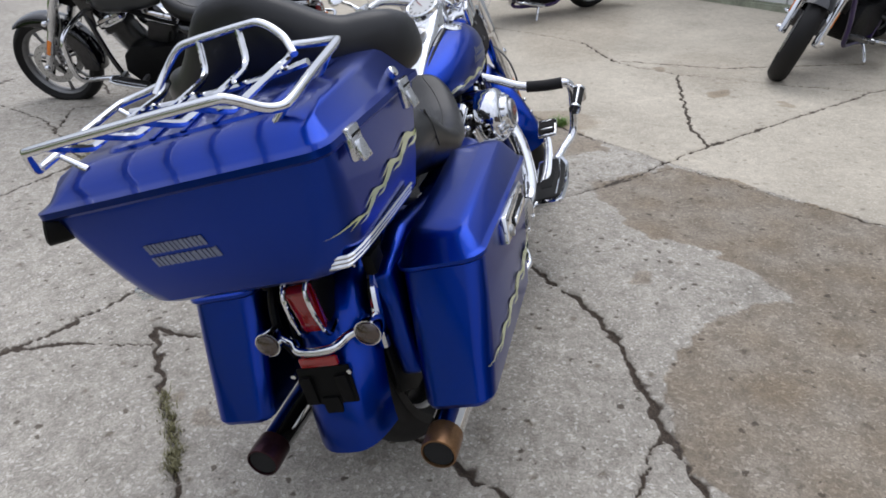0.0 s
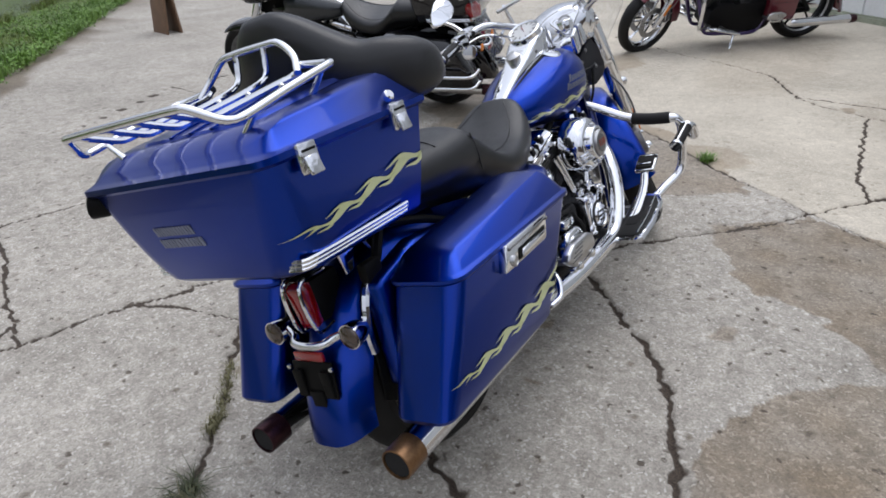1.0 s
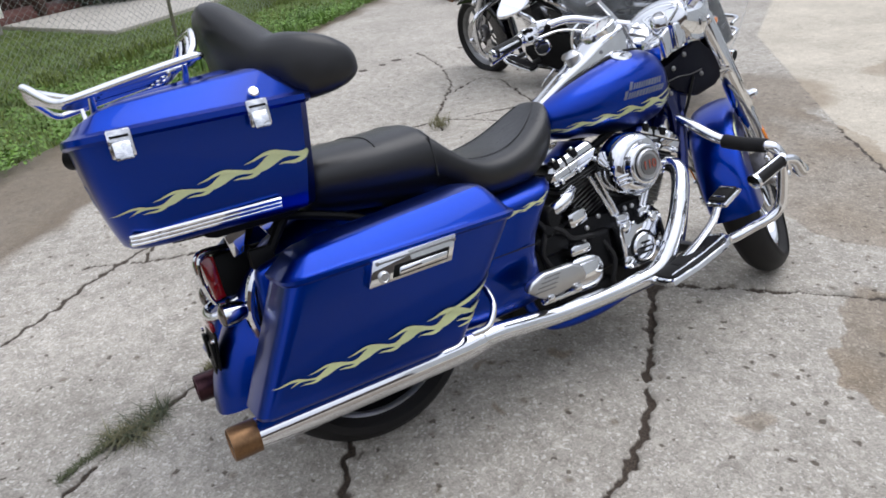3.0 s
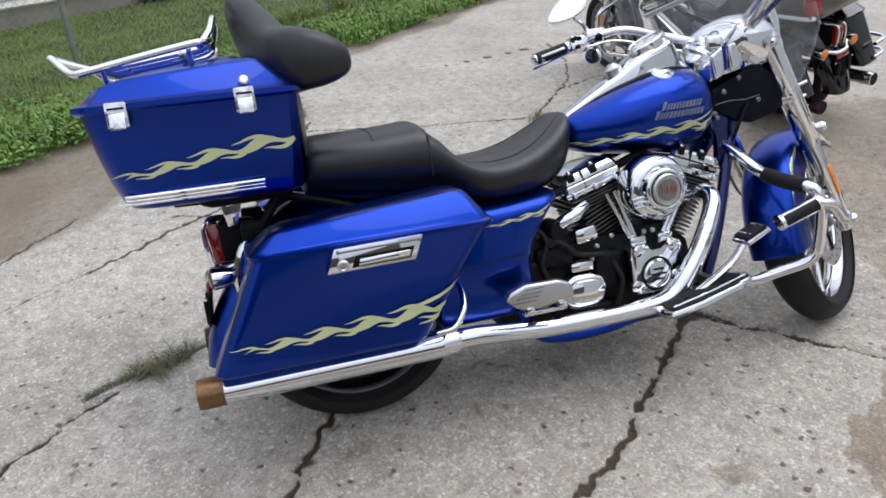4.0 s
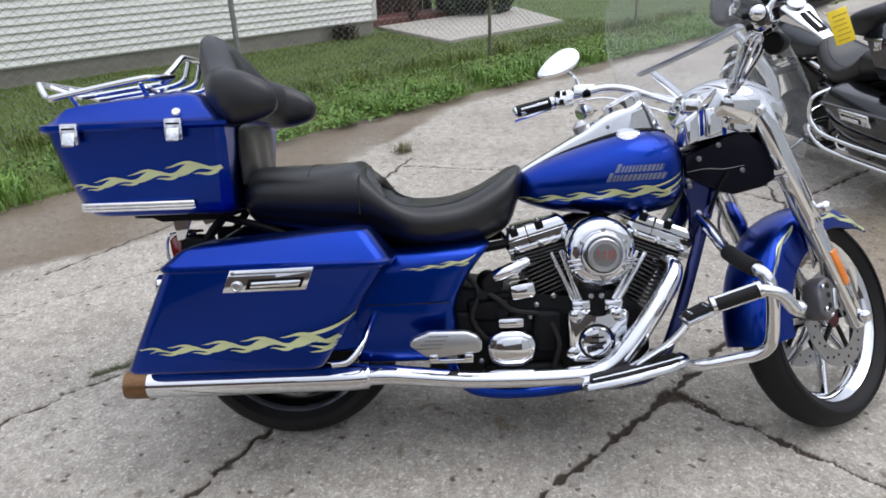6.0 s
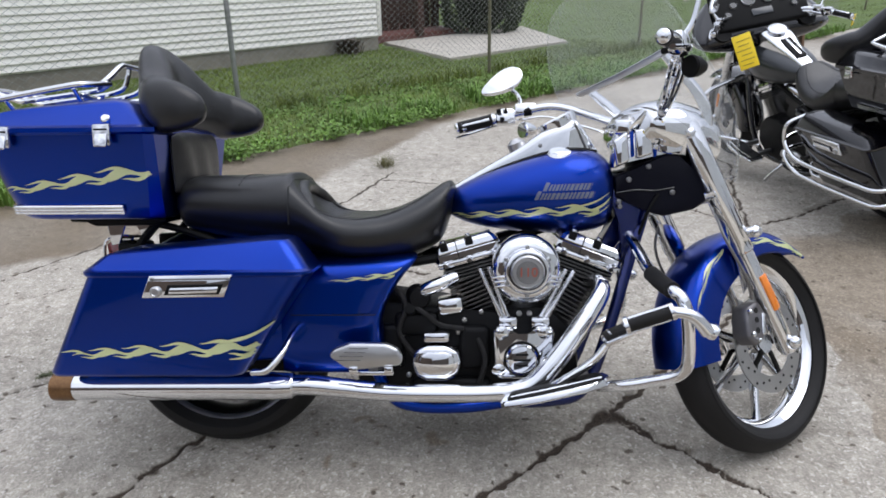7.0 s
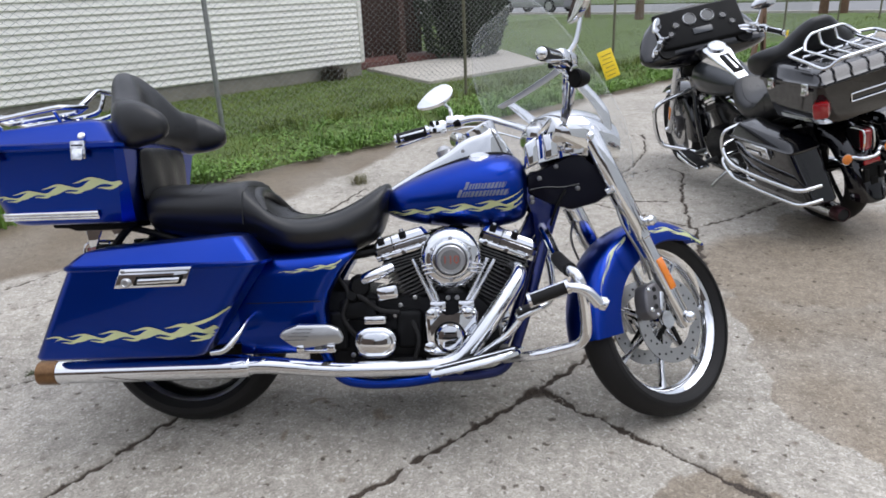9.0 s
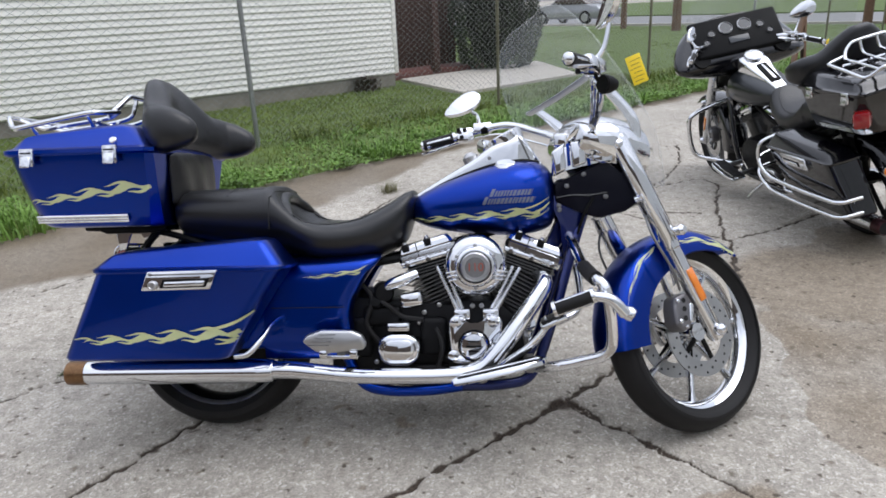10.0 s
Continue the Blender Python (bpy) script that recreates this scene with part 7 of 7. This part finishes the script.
# ---- foliage ----
def leaf_material(name, lo, hi, rough=0.6):
    m, nt, b = nodes_of(name)
    g = nt.nodes.new("ShaderNodeNewGeometry")
    r = nt.nodes.new("ShaderNodeValToRGB")
    r.color_ramp.elements[0].color, r.color_ramp.elements[1].color = (*lo, 1), (*hi, 1)
    no = nt.nodes.new("ShaderNodeTexNoise")
    no.inputs["Scale"].default_value = 1.7
    co = nt.nodes.new("ShaderNodeTexCoord")
    ad = nt.nodes.new("ShaderNodeMath")
    ad.operation = "MULTIPLY_ADD"
    ad.inputs[1].default_value = 0.55
    mu = nt.nodes.new("ShaderNodeMath")
    mu.operation = "MULTIPLY_ADD"
    mu.inputs[1].default_value, mu.inputs[2].default_value = 1.3, -0.42
    nt.links.new(co.outputs["Object"], no.inputs["Vector"])
    nt.links.new(no.outputs["Fac"], mu.inputs[0])
    nt.links.new(g.outputs["Random Per Island"], ad.inputs[0])
    nt.links.new(mu.outputs[0], ad.inputs[2])
    nt.links.new(ad.outputs[0], r.inputs[0])
    nt.links.new(r.outputs[0], b.inputs["Base Color"])
    b.inputs["Roughness"].default_value = rough
    b.inputs["Subsurface Weight"].default_value = 0.0
    return m


GRASS = leaf_material("grass_blades", (0.058, 0.082, 0.012), (0.205, 0.258, 0.046))
WEED = leaf_material("weed_leaves", (0.045, 0.095, 0.012), (0.175, 0.32, 0.045))
OLIVE = leaf_material("olive_grass", (0.022, 0.032, 0.012), (0.105, 0.115, 0.042))
DRY = leaf_material("dry_grass", (0.10, 0.085, 0.04), (0.20, 0.19, 0.08))
YEW = leaf_material("evergreen_sprays", (0.012, 0.02, 0.010), (0.045, 0.06, 0.03))


def blades(name, base, height, width, lean, mat, label, cat, seed, kind="stuff", parent=None):
    """Tapered, bent blades on given feet, in one mesh."""
    r = np.random.RandomState(seed)
    n = len(base)
    a = r.uniform(0, 2 * np.pi, n)
    h = height * r.uniform(0.45, 1.25, n)
    w = width * r.uniform(0.6, 1.3, n)
    ln = lean * r.uniform(0.2, 1.4, n) * h
    d = np.stack([np.cos(a), np.sin(a), np.zeros(n)], -1)
    s = np.stack([-np.sin(a), np.cos(a), np.zeros(n)], -1)
    up = np.array([0, 0, 1.0])
    mid = base + d * (ln * 0.3)[:, None] + up * (h * 0.6)[:, None]
    tip = base + d * ln[:, None] + up * (h * (1 - 0.25 * lean))[:, None]
    v = np.stack([base - s * w[:, None], base + s * w[:, None], mid + s * (w * 0.75)[:, None], mid - s * (w * 0.75)[:, None], tip], 1).reshape(-1, 3)
    i = np.arange(n) * 5
    quads = np.stack([i, i + 1, i + 2, i + 3], -1)
    tris = np.stack([i + 3, i + 2, i + 4], -1)
    me = bpy.data.meshes.new(name)
    me.from_pydata(v.tolist(), [], quads.tolist() + tris.tolist())
    me.materials.append(mat)
    ob = new(name, me)
    if parent is not None:
        ob.parent = parent
        return ob
    return tagged(ob, label, cat, kind=kind)


def scatter(n, u0, u1, v0, v1, seed, keep=None):
    r = np.random.RandomState(seed)
    u, v = r.uniform(u0, u1, n), r.uniform(v0, v1, n)
    if keep is not None:
        k = keep(u, v)
        u, v = u[k], v[k]
    z = np.array([lawn_z(a, b) for a, b in zip(u, v)]) - 0.004
    return np.stack([(u - v) * 0.7071, (u + v) * 0.7071, z], -1)


off_pad = lambda u, v: ~((v > 6.7) & (v < 9.45) & (u > 5.9 + (v - 6.7) * 0.3) & (u < 8.9 + (v - 6.8) * 0.7)) & ~((v > 8.7) & (u < 8.8))
blades("grass", scatter(60000, -2.5, 9.5, 4.0, 8.75, 11, off_pad), 0.055, 0.0035, 0.7, GRASS, "short rough lawn grass", "grass", 12)
blades("grass", scatter(40000, 9.5, 26, 4.05, 18, 13), 0.03, 0.006, 0.6, GRASS, "mown lawn grass farther along the lane", "grass", 14)
ragged = lambda u, v: np.sin(u * 3.1) + np.sin(u * 7.7 + 1.0) + np.sin(u * 1.3 + 2.0) > -0.5
blades("lane_weeds", scatter(11000, -2.5, 14, 3.97, 4.75, 15, lambda u, v: ragged(u, v) & (v < 4.25 + 0.4 * np.abs(np.sin(u * 2.3 + np.sin(u * 5))))), 0.18, 0.007, 0.8, WEED, "tall ragged weeds along the lane edge", "weeds", 16)
blades("fence_weeds", scatter(5000, -2.5, 14, 5.35, 5.7, 17, ragged), 0.17, 0.005, 0.7, GRASS, "long grass along the fence foot", "weeds", 18)


def broad_leaves(name, n, u0, u1, v0, v1, size, zmax, seed, label):
    """Small broad leaves at all tilts in low clumps."""
    r = np.random.RandomState(seed)
    verts, faces = [], []
    for c in range(n // 14):
        cu, cv = r.uniform(u0, u1), v0 + (v1 - v0) * r.uniform(0, 1) ** 2.2
        if math.sin(cu * 2.9) + math.sin(cu * 6.1 + 1.3) + math.sin(cu * 1.1 + cv * 3) < r.uniform(-2.0, 0.6):
            continue
        cr, ch = r.uniform(0.05, 0.16), r.uniform(0.05, zmax)
        for k in range(14):
            a, q = r.uniform(0, 6.28), r.uniform(0, 1) ** 0.5
            p = uv(cu + cr * q * math.cos(a), cv + cr * q * math.sin(a), 0.02 + ch * r.uniform(0.2, 1) * (1 - 0.5 * q))
            t = Vector((r.normal(), r.normal(), r.normal() * 0.5)).normalized() * size * r.uniform(0.6, 1.4)
            s = t.cross(Vector((r.normal() * 0.4, r.normal() * 0.4, 1))).normalized() * size * 0.42
            i = len(verts)
            verts += [p - t * 0.5, p - t * 0.1 + s, p + t * 0.5, p - t * 0.1 - s]
            faces.append((i, i + 1, i + 2, i + 3))
    me = bpy.data.meshes.new(name)
    me.from_pydata(verts, [], faces)
    me.materials.append(WEED)
    return tagged(new(name, me), label, "weeds", kind="stuff")


broad_leaves("broadleaf_weeds", 30000, -2.5, 13, 3.98, 5.3, 0.030, 0.20, 21, "broad-leaved weeds in clumps on the lane edge")
broad_leaves("broadleaf_weeds", 3000, -2.5, 9, 5.0, 6.2, 0.03, 0.12, 22, "low broad-leaved weeds in the lawn by the fence")

# evergreen shrub by the patio
shrub = new("evergreen_shrub")
tagged(shrub, "tall dark clipped evergreen shrub beside the patio", "shrub")
r_ = np.random.RandomState(31)
verts, faces = [], []
SC = uv(9.35, 9.35)
for k in range(15000):
    a, h = r_.uniform(0, 6.28), r_.uniform(0, 1)
    rad = 0.78 * (0.62 + 0.5 * math.sin(math.pi * min(1.0, 0.15 + 0.8 * h)) - 0.35 * max(0, h - 0.75)) * (1 + 0.07 * math.sin(5 * a + 7 * h) + 0.05 * math.sin(11 * a - 9 * h))
    rad *= 1 - 0.22 * r_.uniform(0, 1) ** 2
    p = SC + Vector((rad * math.cos(a), rad * math.sin(a), 0.06 + 2.3 * h))
    t = Vector((math.cos(a) * 0.6 + r_.normal() * 0.4, math.sin(a) * 0.6 + r_.normal() * 0.4, 0.6 + r_.normal() * 0.4)).normalized() * r_.uniform(0.05, 0.10)
    s = t.cross(Vector((r_.normal(), r_.normal(), r_.normal()))).normalized() * 0.016
    i = len(verts)
    verts += [p, p + t * 0.5 + s, p + t, p + t * 0.5 - s]
    faces.append((i, i + 1, i + 2, i + 3))
me = bpy.data.meshes.new("crown")
me.from_pydata(verts, [], faces)
me.materials.append(YEW)
o = new("crown", me)
o.parent = shrub
# near-black solid that fills the crown behind the sprays
part("inner_core", lathe(nb(), [(0, 0.0), (0.10, 0.0), (0.45, 0.3), (0.62, 1.0), (0.55, 1.8), (0.2, 2.2), (0, 2.25)], Matrix.Translation(SC), 20), surf("dark_core", (0.012, 0.012, 0.008), 0.95), shrub)

# grass in the cracks
def tuft(label, pts, n, h, mat, seed, spread=0.02, lean=1.1):
    r = np.random.RandomState(seed)
    t = r.uniform(0, len(pts) - 1, n)
    i = np.minimum(t.astype(int), len(pts) - 2)
    f = (t - i)[:, None]
    P = np.array(pts)
    b = P[i] * (1 - f) + P[i + 1] * f + r.normal(0, spread, (n, 2))
    base = np.concatenate([b, np.full((n, 1), -0.004)], 1)
    return blades("grass_tuft", base, h, 0.0018, lean, mat, label, "weeds", seed + 1)


tuft("flattened dark green grass spilling from a concrete crack", [(-1.775, 0.562), (-1.70, 0.578), (-1.64, 0.608), (-1.585, 0.648)], 260, 0.038, OLIVE, 41, 0.009, 2.9)
tuft("dead grass lying among the green in a crack", [(-1.755, 0.557), (-1.70, 0.567), (-1.65, 0.590)], 170, 0.040, DRY, 43, 0.014, 2.9)
tuft("short grass filling a narrow concrete crack", [(-1.92, 0.480), (-1.86, 0.520), (-1.78, 0.560)], 300, 0.018, OLIVE, 44, 0.007, 1.6)
tuft("sparse dry grass in a crack", [(-1.44, 0.75), (-1.36, 0.80), (-1.15, 0.97)], 320, 0.03, DRY, 45, 0.012)
tuft("small green tuft in a slab joint", [(1.55, 0.02), (1.60, 0.06)], 260, 0.05, WEED, 47, 0.018)
tuft("scattered weeds at the lane side", [(-0.94, 3.32), (-0.90, 3.38)], 160, 0.11, DRY, 49, 0.03)
tuft("dead weed standing in a crack", [(0.56, 2.55), (0.62, 2.66)], 120, 0.09, DRY, 51, 0.03)

# dead brown weed clump at the house's foot
r_ = np.random.RandomState(61)
base = np.stack([r_.normal(-2.23, 0.075, 500), r_.normal(10.05, 0.075, 500), np.full(500, 0.02)], -1)
blades("dead_weeds", base, 0.30, 0.010, 0.9, leaf_material("dead_weed_stems", (0.035, 0.022, 0.016), (0.10, 0.075, 0.045)), "dead brown weed clump against the house foundation", "weeds", 62)

# ---- chain-link fence ----
FV = 5.53
fence = new("chain_link_fence")
tagged(fence, "weathered chain-link fence with steel posts along the lawn", "fence")
for k, u in enumerate((-5.3, -1.7, 1.88, 5.52, 9.12, 12.7, 16.3, 19.9, 23.5)):
    bm = nb()
    tube(bm, [uv(u, FV, -0.05), uv(u, FV, 1.83)], 0.026 if k % 3 == 2 else 0.022, 12)
    lathe(bm, [(0.03, 1.83), (0.03, 1.85), (0.0, 1.87)], Matrix.Translation(uv(u, FV)), 12)
    part("post", bm, GALV if k in (0, 2, 5) else RUSTY, fence, "grey steel fence post" if k in (0, 2, 5) else "dull olive fence post")
part("top_rail", tube(nb(), [uv(-5.3, FV, 1.80), uv(24, FV, 1.80)], 0.018, 8), GALV, fence)
verts, faces = [], []
dw, ph = 0.048, 0.5
H0, H1 = 0.02, 1.79
nseg = int((H1 - H0) / (dw * 0.72))
wire_r = 0.0025
for k in range(int(21.0 / dw)):
    u0 = -3.0 + k * dw
    for q in range(nseg):
        ua = u0 + (dw / 2 if (q + k) % 2 else -dw / 2)
        ub = u0 + (dw / 2 if (q + 1 + k) % 2 else -dw / 2)
        za, zb = H0 + q * dw * 0.72, H0 + (q + 1) * dw * 0.72
        va, vb = FV + (0.003 if q % 2 else -0.003), FV + (0.003 if (q + 1) % 2 else -0.003)
        i = len(verts)
        for uu_, vv_, zz_ in ((ua, va, za), (ub, vb, zb)):
            for du, dv in ((-1, -0.6), (1, -0.6), (0, 1)):
                verts.append(uv(uu_ + du * wire_r, vv_ + dv * wire_r, zz_))
        for j in range(3):
            jj = (j + 1) % 3
            faces.append((i + j, i + jj, i + 3 + jj, i + 3 + j))
me = bpy.data.meshes.new("wire_mesh")
me.from_pydata(verts, [], faces)
me.materials.append(GALV)
o = new("wire_mesh", me)
o.parent = fence
tagged(o, kind="stuff")

# ---- white building on the other side of the yard ----
WV = -4.98
wall_white = slab("wall_white", [uv(1.6, WV - 0.22), uv(16, WV - 0.22), uv(16, WV - 3), uv(1.6, WV - 3)], -0.1, 3.6, WHITEWALL, "white painted block wall at the yard edge", "wall")
# unseen extension of the white wall, added as a bright reflection for the chrome
slab("reflected_white_wall", [uv(-3.2, WV), uv(1.6, WV), uv(1.6, WV - 3), uv(-3.2, WV - 3)], -0.1, 3.6, WHITEWALL, "unseen stretch of white wall added to brighten reflections", "wall")
MOSS = surf("stained_wall_foot", (0.27, 0.29, 0.22), 0.9, var=0.4, scale=6.0, grain=40.0, bump=0.6)
bm_ = None
for row in range(9):
    for col in range(26):
        u = 1.85 + col * 0.41 + (0.2 if row % 2 else 0.0)
        key = (u, row)
        if bm_ is None:
            o = part("block", box(nb(), (0, 0, 0), (0.398, 0.21, 0.192), 0.005, Matrix.Rotation(radians(45), 4, "Z"), 1), WHITEWALL, wall_white, flat=True)
            bm_ = o.data
        else:
            o = new("block", bm_)
            o.parent = wall_white
        o.location = uv(u, WV - 0.115, 0.17 + 0.203 * row)
slab("wall_foot", [uv(1.6, WV + 0.02), uv(16, WV + 0.02), uv(16, WV - 0.2), uv(1.6, WV - 0.2)], -0.05, 0.075, MOSS, "stained mossy concrete foot of the white wall", "wall foot", bevel=0.02)

# added walls out of view: they darken reflections and block low sky light
DARKWALL = surf("dark_brown_helper_wall", (0.09, 0.065, 0.05), 0.85, var=0.25, scale=3.0, grain=30.0, bump=0.5)
PALEWALL = surf("grey_brown_helper_wall", (0.12, 0.10, 0.085), 0.85, var=0.25, scale=3.0, grain=30.0, bump=0.5)
slab("unseen_wall_south", [uv(-16, -8.0), uv(1.6, -8.0), uv(1.6, -8.4), uv(-16, -8.4)], -0.1, 3.0, PALEWALL, "unseen dark wall added to darken side reflections", "wall")
slab("unseen_wall_west", [uv(-14.0, -8.0), uv(-13.6, -8.0), uv(-13.6, 3.0), uv(-14.0, 3.0)], -0.1, 4.5, DARKWALL, "unseen dark wall added to block low sky light", "wall")

# ---- far things ----
ASPH = surf("asphalt", (0.2, 0.2, 0.2), 0.85, var=0.15, scale=1.0, grain=40.0, bump=0.4)
slab("road", [uv(26.8, -60), uv(38, -60), uv(38, 60), uv(26.8, 60)], -0.05, 0.03, ASPH, "grey asphalt street beyond the lawn", "road")
slab("kerb", [uv(26.5, 4.5), uv(26.8, 4.5), uv(26.8, 60), uv(26.5, 60)], -0.05, 0.12, CONCRETE2, "pale concrete kerb along the street", "kerb")
slab("far_lawn", [uv(38, -60), uv(90, -60), uv(90, 60), uv(38, 60)], -0.05, 0.10, GRASSM, "green verge across the street", "lawn")
for u, v, h, rr, lab in ((22.6, 13.2, 1.3, 0.16, "brown weathered wooden stump post on the lawn"), (24.2, 16.6, 1.6, 0.12, "slim brown wooden post on the lawn"), (26.2, 8.06, 2.2, 0.14, "brown wooden gate post by the street"), (26.3, 7.45, 2.2, 0.14, "brown wooden gate post by the street")):
    ob = part("wooden_post", tube(nb(), [uv(u, v, 0.0), uv(u, v, h * 0.5), uv(u, v, h)], [rr * 1.1, rr, rr * 0.95], 14), surf("weathered_wood", (0.13, 0.075, 0.045), 0.85, var=0.35, scale=8.0, grain=60.0, bump=0.5))
    tagged(ob, lab, "post")


def parked_car(m, paint):
    car = new("parked_car")
    tagged(car, "grey sedan parked on the far street", "car")
    body = prism(nb(), [(-2.2, 0.3), (-2.28, 0.7), (-2.0, 0.92), (-1.3, 0.97), (1.0, 0.97), (1.95, 0.86), (2.28, 0.65), (2.2, 0.3)], -0.86, 0.86, 0.09, 3)
    part("body", body, paint, car)
    part("cabin", prism(nb(), [(-1.45, 0.95), (-0.8, 1.38), (0.3, 1.42), (1.1, 0.95)], -0.72, 0.72, 0.1, 3), SMOKE, car)
    part("roof", prism(nb(), [(-0.85, 1.385), (-0.7, 1.43), (0.25, 1.46), (0.38, 1.41)], -0.68, 0.68, 0.02), paint, car)
    for x in (-1.35, 1.35):
        for y in (-0.8, 0.8):
            w = part("wheel", lathe(nb(), [(0, -0.1), (0.2, -0.1), (0.31, -0.1), (0.33, -0.06), (0.33, 0.06), (0.31, 0.1), (0.2, 0.1), (0, 0.1)], Matrix.Translation((x, y, 0.36)) @ Matrix.Rotation(radians(90), 4, "X"), 28), RUBBER, car)
            part("rim", lathe(nb(), [(0, -0.11), (0.19, -0.11), (0.2, -0.1), (0.2, 0.1), (0.19, 0.11), (0, 0.11)], Matrix.Translation((x, y, 0.36)) @ Matrix.Rotation(radians(90), 4, "X"), 20), BRUSHED, w)
    car.matrix_world = m
    return car


parked_car(Matrix.Translation(uv(28.2, 22.4, 0.03)) @ Matrix.Rotation(radians(135), 4, "Z"), surf("silver_grey_car_paint", (0.3, 0.31, 0.32), 0.3, 0.6, 0.8))

# leaning boards at the lane side
bd = new("sandwich_board")
tagged(bd, "brown plywood sandwich board standing at the lane side", "board")
for s in (-1, 1):
    turn = Matrix.Rotation(radians(73), 4, "Z")
    off = turn @ Vector((0.0, s * 0.05, 0.0))
    part("panel", box(nb(), (3.9 + off.x, 7.72 + off.y, 0.52), (0.5, 0.025, 1.08), 0.003, turn @ Matrix.Rotation(radians(s * 5), 4, "X")), WOODBR, bd)
